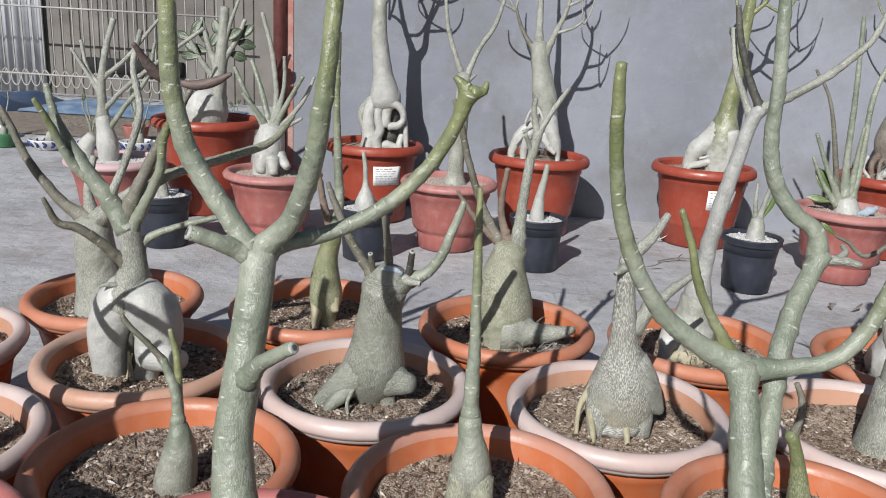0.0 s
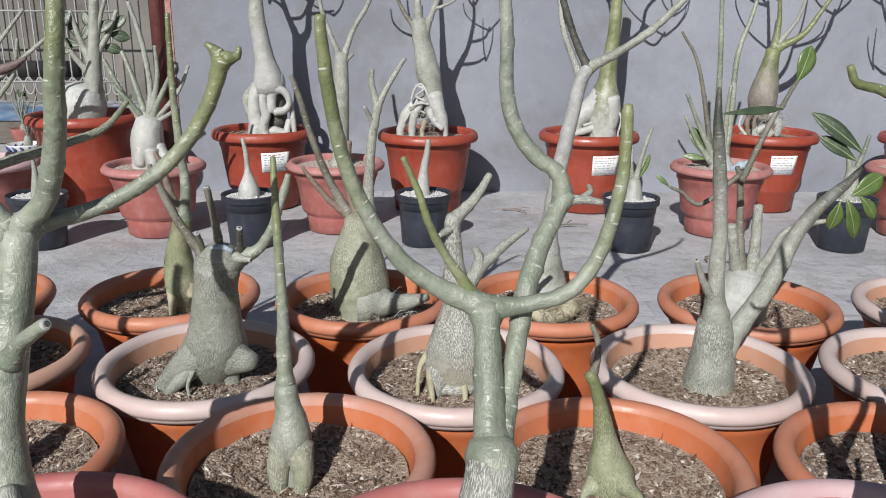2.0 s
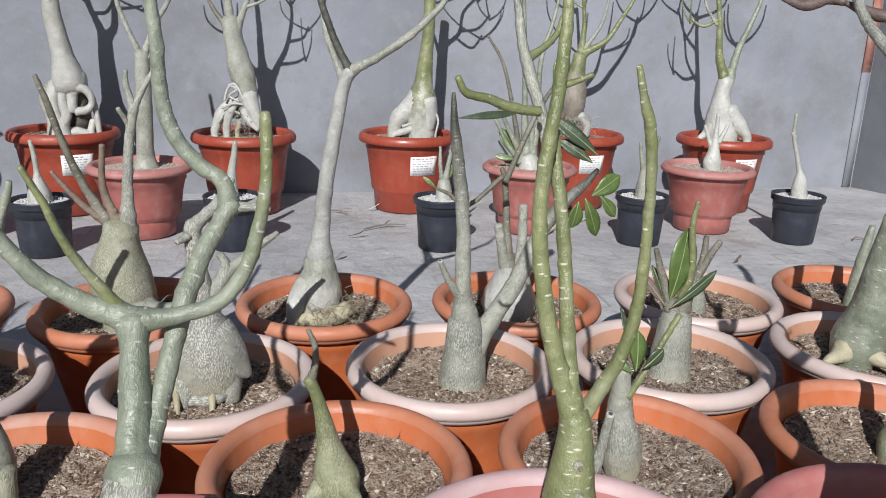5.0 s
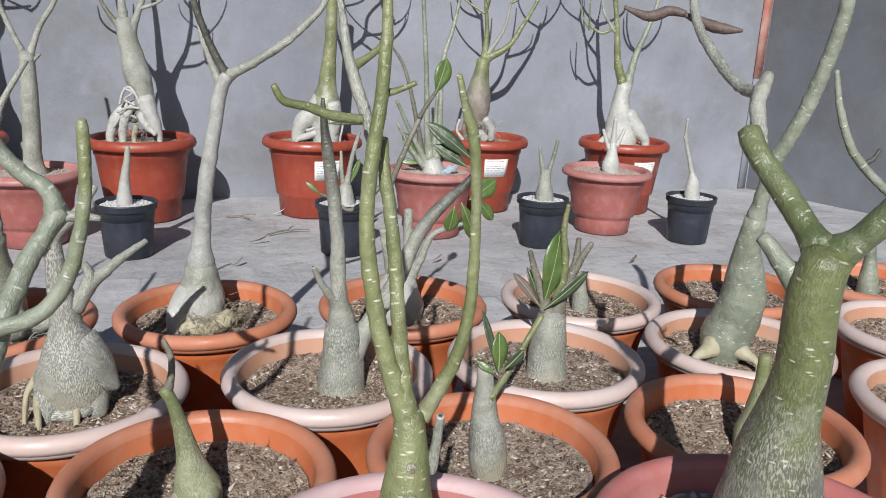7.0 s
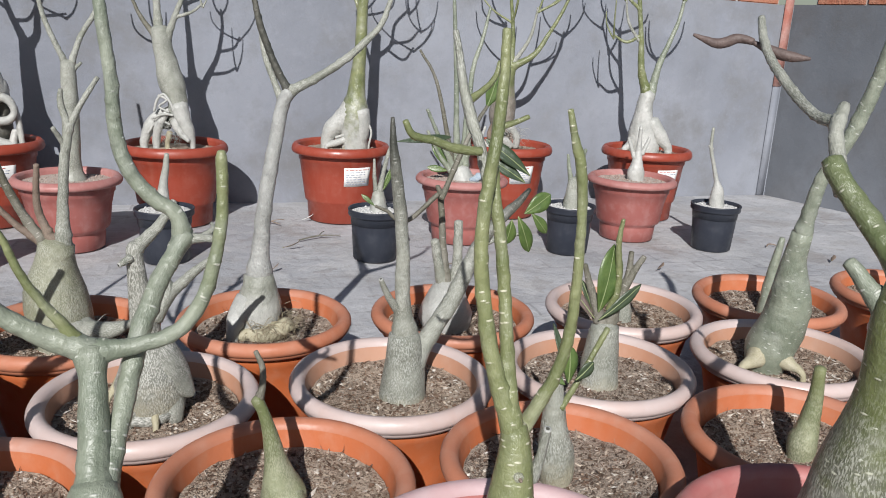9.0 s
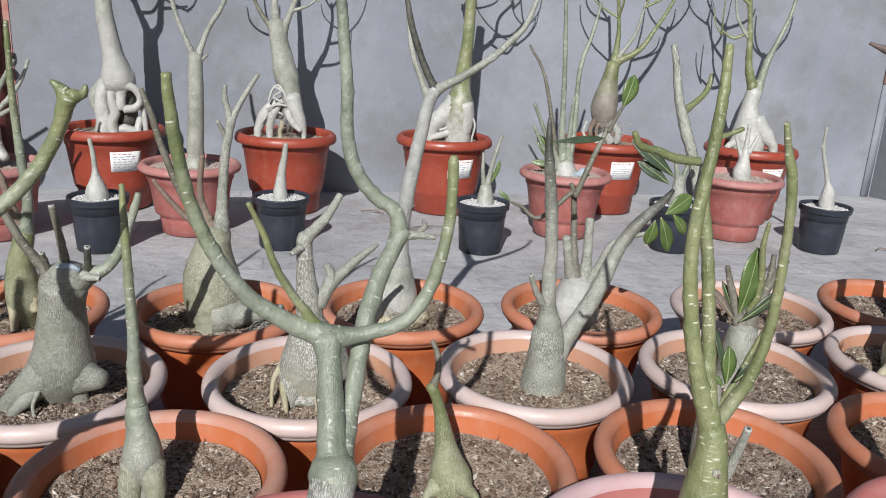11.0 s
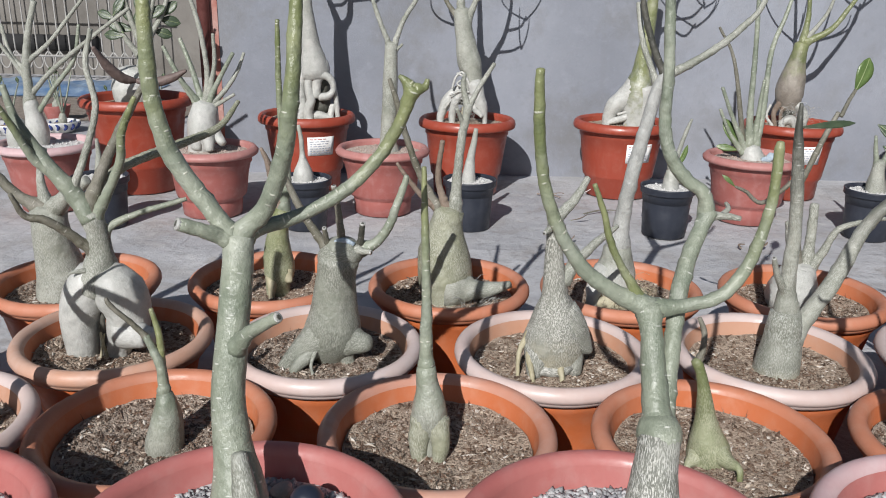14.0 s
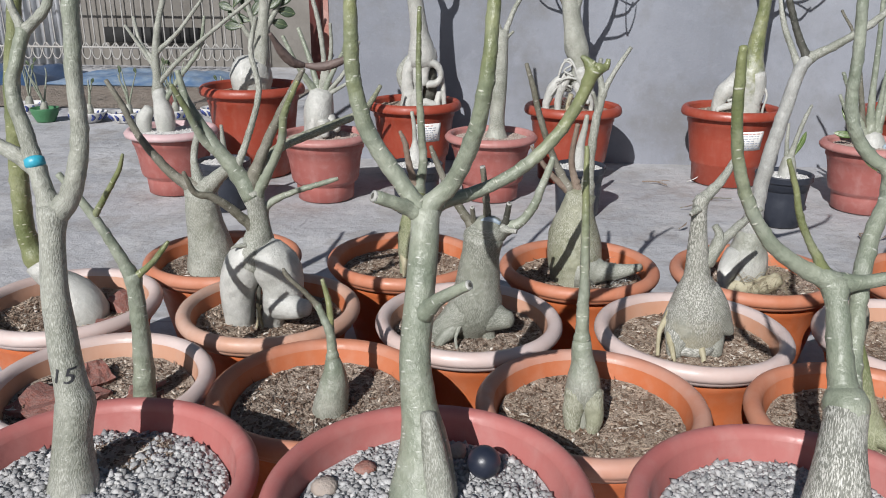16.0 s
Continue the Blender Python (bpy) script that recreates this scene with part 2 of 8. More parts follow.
GREEN = bark("green_bark", (0.075, 0.098, 0.038), (0.14, 0.165, 0.08), (0.5, 0.5, 0.4), 0.2, 320, (0.36, 0.38, 0.31), 0.3)
GREYBARK = bark("dull_grey_bark", (0.17, 0.18, 0.145), (0.265, 0.275, 0.23), (0.45, 0.45, 0.41), 0.6, 300, (0.46, 0.46, 0.42), 0.42, 0.1)
PALE_OLIVE = bark("pale_olive_bark", (0.2, 0.207, 0.13), (0.315, 0.32, 0.24), (0.5, 0.5, 0.44), 0.65, 300, (0.54, 0.54, 0.48), 0.42, 0.1)
NET_OLIVE = bark("netted_to_olive_bark", (0.10, 0.10, 0.08), (0.2, 0.2, 0.165), (0.5, 0.5, 0.4), 0.75, 240, (0.5, 0.5, 0.45), 0.34, 0.75, ((0.075, 0.09, 0.03), (0.14, 0.16, 0.062)), (0.45, 0.8))
OLIVE = bark("olive_bark", *OLIVE_T, (0.58, 0.56, 0.43), 0.12, 320, (0.45, 0.45, 0.36), 0.34, 0.75)
YELLOWISH = bark("yellow_green_bark", (0.2, 0.225, 0.12), (0.325, 0.34, 0.215), (0.5, 0.48, 0.38), 0.7, 320, (0.48, 0.47, 0.37), 0.42, 0.15, OLIVE_T)
NET = bark("netted_bark", (0.19, 0.195, 0.165), (0.29, 0.295, 0.255), (0.5, 0.5, 0.46), 0.95, 300, (0.64, 0.63, 0.59), 0.5, 0.05)
TWIG = bark("brown_twig", (0.10, 0.095, 0.065), (0.19, 0.18, 0.145), (0.38, 0.36, 0.32), 0.3, 320, (0.34, 0.32, 0.29), 0.55)
# dark twig bark, also the painted shade inside caudex cavities
TWIG_AND_SHADE = bark("dark_twig_and_shade", *DARK_T, (0.24, 0.23, 0.2), 0.2, 320, (0.24, 0.24, 0.21), 0.55)
ROOT = bark("yellow_root", (0.32, 0.285, 0.17), (0.42, 0.385, 0.27), (0.5, 0.46, 0.36), 0.3, 320, (0.5, 0.47, 0.39), 0.55, 0.05)
LEAFSTUB = bark("dry_twig", (0.17, 0.125, 0.095), (0.24, 0.185, 0.145), (0.38, 0.32, 0.27), 0.2, 320, (0.38, 0.33, 0.28), 0.65, 0.2)


def simple(name, a, b_, scale=20, rough=0.6, bumpy=0.3, bscale=90, metal=0.0):
    m, nt, b = material(name, rough, metal)
    v = coords(nt)
    c = mix(nt, noise_fac(nt, v, scale, 6), a, b_)
    c = mix(nt, math_node(nt, "MULTIPLY", noise_fac(nt, v, scale * 7, 5), 0.3), c, [0.7 * x for x in a])
    nt.links.new(c, b.inputs["Base Color"])
    bump(nt, b, noise_fac(nt, v, bscale, 5), bumpy, 0.003)
    return m


LEAF = simple("green_leaf", (0.065, 0.11, 0.03), (0.115, 0.17, 0.05), 40, 0.35, 0.25, 60)
DARKLEAF = simple("dark_leaf", (0.035, 0.055, 0.03), (0.065, 0.09, 0.048), 40, 0.4, 0.25, 60)
DRYLEAF = simple("dry_leaf_skin", (0.34, 0.17, 0.09), (0.42, 0.24, 0.14), 60, 0.7, 0.3, 60)
RIB = simple("pale_midrib", (0.22, 0.27, 0.12), (0.27, 0.31, 0.16), 60, 0.45, 0.1)
POD = simple("seed_pod_skin", (0.105, 0.075, 0.067), (0.155, 0.112, 0.1), 40, 0.6, 0.3, 120)
PAPER = simple("label_paper", (0.74, 0.74, 0.72), (0.8, 0.8, 0.79), 15, 0.7, 0.05)
INK = simple("faded_ink", (0.32, 0.36, 0.45), (0.4, 0.43, 0.5), 60, 0.7, 0.02)
REDINK = simple("red_ink", (0.5, 0.12, 0.1), (0.55, 0.2, 0.17), 60, 0.7, 0.02)
PENINK = simple("black_pen", (0.02, 0.02, 0.025), (0.03, 0.03, 0.035), 60, 0.6, 0.02)
CLOTH = simple("faded_blue_cloth", (0.3, 0.38, 0.46), (0.42, 0.48, 0.53), 120, 0.85, 0.5, 200)
BLUETAPE = simple("blue_tape", (0.03, 0.3, 0.42), (0.05, 0.38, 0.5), 60, 0.4, 0.1)


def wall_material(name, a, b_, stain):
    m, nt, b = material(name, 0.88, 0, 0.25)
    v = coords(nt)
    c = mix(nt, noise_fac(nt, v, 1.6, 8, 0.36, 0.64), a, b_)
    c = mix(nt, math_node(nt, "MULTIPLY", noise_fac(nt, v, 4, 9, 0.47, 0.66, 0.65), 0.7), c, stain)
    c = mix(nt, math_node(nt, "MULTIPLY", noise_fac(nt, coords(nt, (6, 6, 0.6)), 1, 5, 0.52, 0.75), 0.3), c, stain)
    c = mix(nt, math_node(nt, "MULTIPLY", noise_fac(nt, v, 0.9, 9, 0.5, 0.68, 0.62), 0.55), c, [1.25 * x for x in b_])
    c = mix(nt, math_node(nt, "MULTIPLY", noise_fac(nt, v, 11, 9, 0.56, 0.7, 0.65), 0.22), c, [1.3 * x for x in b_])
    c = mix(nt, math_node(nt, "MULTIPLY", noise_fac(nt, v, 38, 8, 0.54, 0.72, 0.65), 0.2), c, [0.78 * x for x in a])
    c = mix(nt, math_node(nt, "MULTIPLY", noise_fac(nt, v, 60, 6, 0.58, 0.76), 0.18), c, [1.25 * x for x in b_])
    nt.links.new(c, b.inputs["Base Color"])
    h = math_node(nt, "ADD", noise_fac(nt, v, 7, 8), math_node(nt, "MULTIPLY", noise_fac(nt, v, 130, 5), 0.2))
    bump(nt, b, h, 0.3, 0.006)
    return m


PLASTER = wall_material("cement_plaster", (0.195, 0.208, 0.24), (0.252, 0.266, 0.302), (0.165, 0.165, 0.167))
# the same plaster with the side wall's shade put into its colours
PLASTER_SHADED = wall_material("shaded_cement_plaster", (0.115, 0.125, 0.143), (0.145, 0.156, 0.175), (0.1, 0.1, 0.103))


def floor_material():
    """Cement skimmed over small pavers: blotches, tan dirt, worn pale patches and faint joints."""
    m, nt, b = material("worn_concrete", 0.85, 0, 0.3)
    v = coords(nt)
    c = mix(nt, noise_fac(nt, v, 2.6, 9, 0.34, 0.66), (0.335, 0.34, 0.36), (0.455, 0.455, 0.468))
    c = mix(nt, math_node(nt, "MULTIPLY", noise_fac(nt, v, 5.5, 9, 0.5, 0.66, 0.62), 0.55), c, (0.27, 0.25, 0.235))
    pav = node(nt, "ShaderNodeTexBrick", Scale=1.0)
    pav.inputs["Brick Width"].default_value, pav.inputs["Row Height"].default_value = 0.21, 0.105
    pav.inputs["Mortar Size"].default_value, pav.inputs["Mortar Smooth"].default_value = 0.006, 0.6
    pav.inputs["Color1"].default_value, pav.inputs["Color2"].default_value = (0.2, 0.2, 0.2, 1), (0.85, 0.85, 0.85, 1)
    wob = node(nt, "ShaderNodeTexNoise", Scale=6.0, Detail=4.0)
    nt.links.new(v, wob.inputs["Vector"])
    off = nt.nodes.new("ShaderNodeVectorMath")
    off.operation = "MULTIPLY_ADD"
    off.inputs[1].default_value = (0.03, 0.03, 0)
    nt.links.new(wob.outputs["Color"], off.inputs[0])
    nt.links.new(v, off.inputs[2])
    nt.links.new(off.outputs[0], pav.inputs["Vector"])
    shown = noise_fac(nt, v, 2.4, 5, 0.5, 0.64)
    c = mix(nt, math_node(nt, "MULTIPLY", shown, 0.2), c, pav.outputs["Color"], "OVERLAY")
    c = mix(nt, math_node(nt, "MULTIPLY", math_node(nt, "MULTIPLY", pav.outputs["Fac"], shown), 0.1), c, (0.22, 0.205, 0.19))
    c = mix(nt, math_node(nt, "MULTIPLY", noise_fac(nt, v, 30, 8, 0.54, 0.72), 0.42), c, (0.2, 0.185, 0.17))
    c = mix(nt, math_node(nt, "MULTIPLY", noise_fac(nt, v, 11, 7, 0.55, 0.7), 0.45), c, (0.5, 0.5, 0.505))
    flaked = noise_fac(nt, v, 4.5, 9, 0.585, 0.605, 0.6)
    c = mix(nt, math_node(nt, "MULTIPLY", flaked, 0.35), c, (0.26, 0.235, 0.215))
    skim = noise_fac(nt, coords(nt, (1.3, 1.0, 1)), 3.1, 10, 0.57, 0.6, 0.62)
    c = mix(nt, math_node(nt, "MULTIPLY", skim, 0.4), c, (0.52, 0.52, 0.52))
    nt.links.new(c, b.inputs["Base Color"])
    h = math_node(nt, "ADD", noise_fac(nt, v, 16, 9), math_node(nt, "MULTIPLY", noise_fac(nt, v, 160, 5), 0.25))
    h = math_node(nt, "SUBTRACT", h, math_node(nt, "MULTIPLY", math_node(nt, "MULTIPLY", pav.outputs["Fac"], shown), 0.12))
    bump(nt, b, h, 0.45, 0.006)
    return m


CONCRETE = floor_material()
REDPAINT = simple("dark_red_paint", (0.10, 0.028, 0.024), (0.14, 0.05, 0.045), 25, 0.55, 0.2, 60)
PINKPAINT = simple("flaking_red_paint", (0.33, 0.12, 0.09), (0.42, 0.26, 0.23), 12, 0.8, 0.4, 60)
BRICK = simple("red_brick", (0.34, 0.12, 0.07), (0.42, 0.2, 0.13), 30, 0.9, 0.6, 120)
MORTAR = simple("mortar", (0.35, 0.33, 0.31), (0.42, 0.4, 0.38), 20, 0.95, 0.6, 90)
TARP = simple("blue_tarp", (0.07, 0.15, 0.29), (0.24, 0.31, 0.39), 9, 0.4, 0.4, 12)
WHITEPAINT = simple("white_metal_paint", (0.4, 0.39, 0.37), (0.28, 0.265, 0.25), 10, 0.5, 0.2, 60)
FARWALL = wall_material("old_render", (0.135, 0.126, 0.115), (0.185, 0.173, 0.158), (0.1, 0.09, 0.078))
ZINC = simple("corrugated_zinc", (0.55, 0.57, 0.6), (0.45, 0.46, 0.48), 8, 0.45, 0.1, 40, 0.3)
GLAZE = simple("white_glaze", (0.68, 0.68, 0.67), (0.6, 0.6, 0.6), 20, 0.25, 0.05)
BLUEGLAZE = simple("blue_glaze", (0.03, 0.045, 0.16), (0.05, 0.07, 0.22), 60, 0.25, 0.05)
GREENPLASTIC = simple("green_plastic", (0.05, 0.16, 0.07), (0.07, 0.2, 0.1), 20, 0.4, 0.1)
BALL = simple("dark_glass_ball", (0.014, 0.018, 0.032), (0.024, 0.029, 0.046), 20, 0.38, 0.08)

# ---- builders ----


def part(name, bm, mat, parent=None, label="", smooth=True):
    me = bpy.data.meshes.new(name)
    bm.to_mesh(me)
    bm.free()
    if smooth:
        me.polygons.foreach_set("use_smooth", [True] * len(me.polygons))
    me.materials.append(mat)
    ob = new(name, me)
    ob.parent = parent
    return tagged(ob, label)


def empty(name, x, y, z=0.0, turn=0.0, label="", category="", group="", kind=""):
    ob = new(name)
    ob.empty_display_size = 0.05
    ob.matrix_world = pose(x, y, z, 0, 0, turn)
    return tagged(ob, label, category, group, kind)


def lathe(profile, n=48, wobble=0.0, seed=0, closed=False):
    """A solid of revolution; profile: (radius, height) from the outside bottom over the rim to the inside."""
    bm = bmesh.new()
    rings = []
    for k, (r, z) in enumerate(profile):
        ring = []
        for i in range(n):
            a = 2 * math.pi * i / n
            w = 1 + wobble * (math.sin(2 * a + seed) + 0.5 * math.sin(3 * a + 2.1 * seed))
            ring.append(bm.verts.new((r * w * math.cos(a), r * w * math.sin(a), z)))
        rings.append(ring)
    for a, b in zip(rings, rings[1:]):
        for i in range(n):
            bm.faces.new((a[i], a[(i + 1) % n], b[(i + 1) % n], b[i]))
    if closed:
        bm.faces.new(rings[-1])
        bm.faces.new(list(reversed(rings[0])))
    bmesh.ops.recalc_face_normals(bm, faces=bm.faces[:])
    return bm


POT_GROUPS = {"bowl": "bowls of the front rows", "red": "tall pots along the wall", "pink": "pink pots before the wall", "black": "small nursery pots", "front": "large pots nearest the path"}
SHAPES = {"bowl": (0.317, 0.216), "red": (0.376, 0.295), "pink": (0.332, 0.236), "black": (0.180, 0.167), "front": (0.347, 0.258)}


def pot(kind, x, y, label, mats, size=None, seed=0, soil=SOIL, fill=0.048):
    """A plastic flower pot: body, rolled rim and inside wall. mats: body, rim, inside."""
    d, h = size or SHAPES[kind]
    r = d / 2
    p = empty("flower_pot", x, y, 0, 37 * seed, label, "flower pot", POT_GROUPS[kind])
    if kind in ("bowl", "front"):
        lip, over = 0.030, 0.020
        rb, rw = 0.60 * r, r - over
        body = [(0, 0), (rb - 0.008, 0), (rb, 0.004), (rb + 0.15 * (rw - rb), 0.02), (rb + 0.55 * (rw - rb), 0.45 * h), (rw - 0.006, h - lip - 0.022), (rw - 0.002, h - lip - 0.018), (rw, h - lip - 0.004), (rw, h - lip)]
        rim = [(rw - 0.001, h - lip - 0.001), (rw + 0.010, h - lip - 0.002), (rw + 0.014, h - lip + 0.004), (rw + 0.0145, h - lip + 0.007), (r - 0.0025, h - lip + 0.008), (r, h - lip + 0.014), (r - 0.0005, h - 0.010), (r - 0.004, h - 0.004), (r - 0.010, h), (r - 0.018, h - 0.0015), (r - 0.023, h - 0.006), (r - 0.025, h - 0.012)]
        ri = r - 0.025
        inside = [(ri, h - 0.0115), (ri - 0.004, h - 0.03), (ri - 0.016, h - fill - 0.03), (0, h - fill - 0.03)]
    elif kind == "black":
        rw = r - 0.009
        rb = 0.78 * r
        body = [(0, 0), (rb - 0.004, 0), (rb, 0.003), (rb + 0.5 * (rw - rb), 0.5 * h), (rw - 0.002, h - 0.026), (rw, h - 0.022)]
        rim = [(rw - 0.001, h - 0.022), (r - 0.003, h - 0.022), (r - 0.001, h - 0.018), (r - 0.002, h - 0.006), (r, h - 0.004), (r - 0.001, h), (r - 0.005, h), (r - 0.007, h - 0.008)]
        ri = r - 0.007
        inside = [(ri, h - 0.0075), (ri - 0.004, h - 0.05), (0, h - 0.055)]
    else:
        lip, over = (0.034, 0.026) if kind == "red" else (0.026, 0.024)
        rb, rw = 0.66 * r if kind == "red" else 0.60 * r, r - over
        band = 0.30 * h
        body = [(0, 0), (rb - 0.006, 0), (rb, 0.004), (rb + 0.004, band - 0.018), (rb + 0.012, band - 0.010), (rb + 0.014, band), (rb + 0.55 * (rw - rb) + 0.005, 0.6 * h), (rw - 0.005, h - lip - 0.03), (rw - 0.001, h - lip - 0.026), (rw, h - lip)]
        if kind == "pink":
            body[4:6] = [(rb + 0.003, band - 0.012), (rb + 0.016, band - 0.004), (rb + 0.020, band + 0.006)]
        rim = [(rw - 0.001, h - lip - 0.001), (r - 0.004, h - lip), (r - 0.001, h - lip + 0.005), (r, h - lip + 0.012), (r - 0.003, h - 0.010), (r - 0.010, h - 0.002), (r - 0.018, h), (r - 0.025, h - 0.003), (r - 0.028, h - 0.010)]
        ri = r - 0.028
        inside = [(ri, h - 0.0095), (ri - 0.005, h - 0.05), (ri - 0.02, h - fill - 0.03), (0, h - fill - 0.03)]
    wob = 0.004 if kind != "black" else 0.002
    part("body", lathe(body, 56, wob, seed), mats[0], p)
    part("rim", lathe(rim, 56, wob, seed), mats[1], p)
    part("inside", lathe(inside, 56, wob, seed), mats[2], p)
    return p


def chunk_into(bm, x, y, z, s, rng, flat=1.0, long=1.0):
    """A small angular lump of six corners."""
    vs = []
    rot = Euler((rng.uniform(0, 6.3), rng.uniform(0, 6.3), rng.uniform(0, 6.3))).to_matrix()
    if long > 1:
        rot = Euler((rng.uniform(-0.5, 0.5), rng.uniform(-0.5, 0.5), rng.uniform(0, 6.3))).to_matrix() @ Matrix.Diagonal((long, 0.6, 0.5))
    for d in ((1, 0, 0), (-1, 0, 0), (0, 1, 0), (0, -1, 0), (0, 0, 1), (0, 0, -1)):
        v = rot @ (Vector(d) * s * rng.uniform(0.55, 1.15))
        vs.append(bm.verts.new((x + v.x, y + v.y, z + v.z * flat)))
    for a, b, c in ((0, 2, 4), (2, 1, 4), (1, 3, 4), (3, 0, 4), (2, 0, 5), (1, 2, 5), (3, 1, 5), (0, 3, 5)):
        bm.faces.new((vs[a], vs[b], vs[c]))


def pebble(rng, s, squash=0.6):
    bm = bmesh.new()
    bmesh.ops.create_icosphere(bm, subdivisions=2, radius=s)
    o = Vector((rng.uniform(0, 50), 0, 0))
    for v in bm.verts:
        v.co *= 1 + 0.35 * noise.noise(v.co / s * 0.9 + o)
        v.co.z *= squash
    return bm


def fill_pot(x, y, h, radius, mat, seed, lumps=420, size=0.0035, name="potting_soil", label="dry brown potting soil with wood chips in the pot", mound=0.008, bump_amp=0.005):
    """Loose filling: an uneven bed and many small lumps on it, one object."""
    rng = random.Random(seed)
    bm = bmesh.new()
    n, m = (60, 22) if "soil" in name else (40, 12)
    off = Vector((seed * 3.7, seed * 1.3, 0))

    def height(px, py):
        rr = math.hypot(px, py) / radius
        return mound * (1 - rr * rr) + bump_amp * noise.noise(Vector((px, py, 0)) * 22 + off) + 0.5 * bump_amp * noise.noise(Vector((px, py, 0)) * 60 + off)

    rings = [[bm.verts.new((0, 0, height(0, 0)))]]
    for j in range(1, m + 1):
        rr = radius * j / m
        rings.append([bm.verts.new((rr * math.cos(2 * math.pi * i / n), rr * math.sin(2 * math.pi * i / n), height(rr * math.cos(2 * math.pi * i / n), rr * math.sin(2 * math.pi * i / n)))) for i in range(n)])
    for i in range(n):
        bm.faces.new((rings[0][0], rings[1][i], rings[1][(i + 1) % n]))
    for a, b in zip(rings[1:], rings[2:]):
        for i in range(n):
            bm.faces.new((a[i], b[i], b[(i + 1) % n], a[(i + 1) % n]))
    for _ in range(lumps):
        a, rr = rng.uniform(0, 6.2832), radius * 0.97 * math.sqrt(rng.random())
        px, py = rr * math.cos(a), rr * math.sin(a)
        if "soil" in name:
            s = size * rng.choice((0.2, 0.25, 0.3, 0.35, 0.4, 0.5, 0.65, 0.9)) * rng.uniform(0.7, 1.2)
            chunk_into(bm, px, py, height(px, py) + 0.2 * s, s, rng, 0.8, rng.choice((1.0, 1.0, 1.0, 1.4, 2.0, 3.4)))
        else:
            s = size * rng.choice((0.5, 0.65, 0.85, 1.0, 1.35)) * rng.uniform(0.75, 1.25)
            chunk_into(bm, px, py, height(px, py) + 0.25 * s, s, rng, 0.8)
    bm.faces.ensure_lookup_table()
    crumbs = len(bm.faces)
    for _ in range(int(0.11 * lumps) if "soil" in name else 0):
        a, rr = rng.uniform(0, 6.2832), radius * 0.97 * math.sqrt(rng.random())
        px, py = rr * math.cos(a), rr * math.sin(a)
        s = 0.0042 * rng.choice((0.4, 0.5, 0.6, 0.8, 1.0)) * rng.uniform(0.7, 1.2)
        chunk_into(bm, px, py, height(px, py) + 0.5 * s, s, rng, 0.7, rng.choice((1.0, 1.2, 1.8, 2.6)))
    bm.faces.ensure_lookup_table()
    for face in bm.faces[crumbs:]:
        face.material_index = 1
    for _ in range(70 if "soil" in name else 0):
        a, rr = rng.uniform(0, 6.2832), radius * rng.uniform(0.75, 0.99)
        c = Vector((rr * math.cos(a), rr * math.sin(a), height(rr * math.cos(a), rr * math.sin(a))))
        tipv = c + Vector((rng.uniform(-0.006, 0.006), rng.uniform(-0.006, 0.006), rng.uniform(0.003, 0.013)))
        vs = [bm.verts.new(c + Vector(d)) for d in ((0.0006, 0, 0), (-0.0004, 0.0005, 0), (-0.0004, -0.0005, 0))] + [bm.verts.new(tipv)]
        for q in ((0, 1, 3), (1, 2, 3), (2, 0, 3)):
            bm.faces.new([vs[k] for k in q])
    ob = part(name, bm, mat, None, smooth="soil" not in name)
    if "soil" in name:
        ob.data.materials.append(CHIPS)
    ob.matrix_world = pose(x, y, h)
    return tagged(ob, label, "soil" if "soil" in name else "gravel", "", "stuff")


def smooth_path(pts, step):
    """Catmull-Rom through (x, y, z, r) points."""
    P = [np.array(p, float) for p in pts]
    P = [2 * P[0] - P[1]] + P + [2 * P[-1] - P[-2]]
    out = []
    for a, b, c, d in zip(P, P[1:], P[2:], P[3:]):
        k = max(2, int(np.linalg.norm(c[:3] - b[:3]) / step))
        for i in range(k):
            t = i / k
            out.append(0.5 * (2 * b + (c - a) * t + (2 * a - 5 * b + 4 * c - d) * t * t + (3 * b - a - 3 * c + d) * t ** 3))
    out.append(P[-2])
    return out


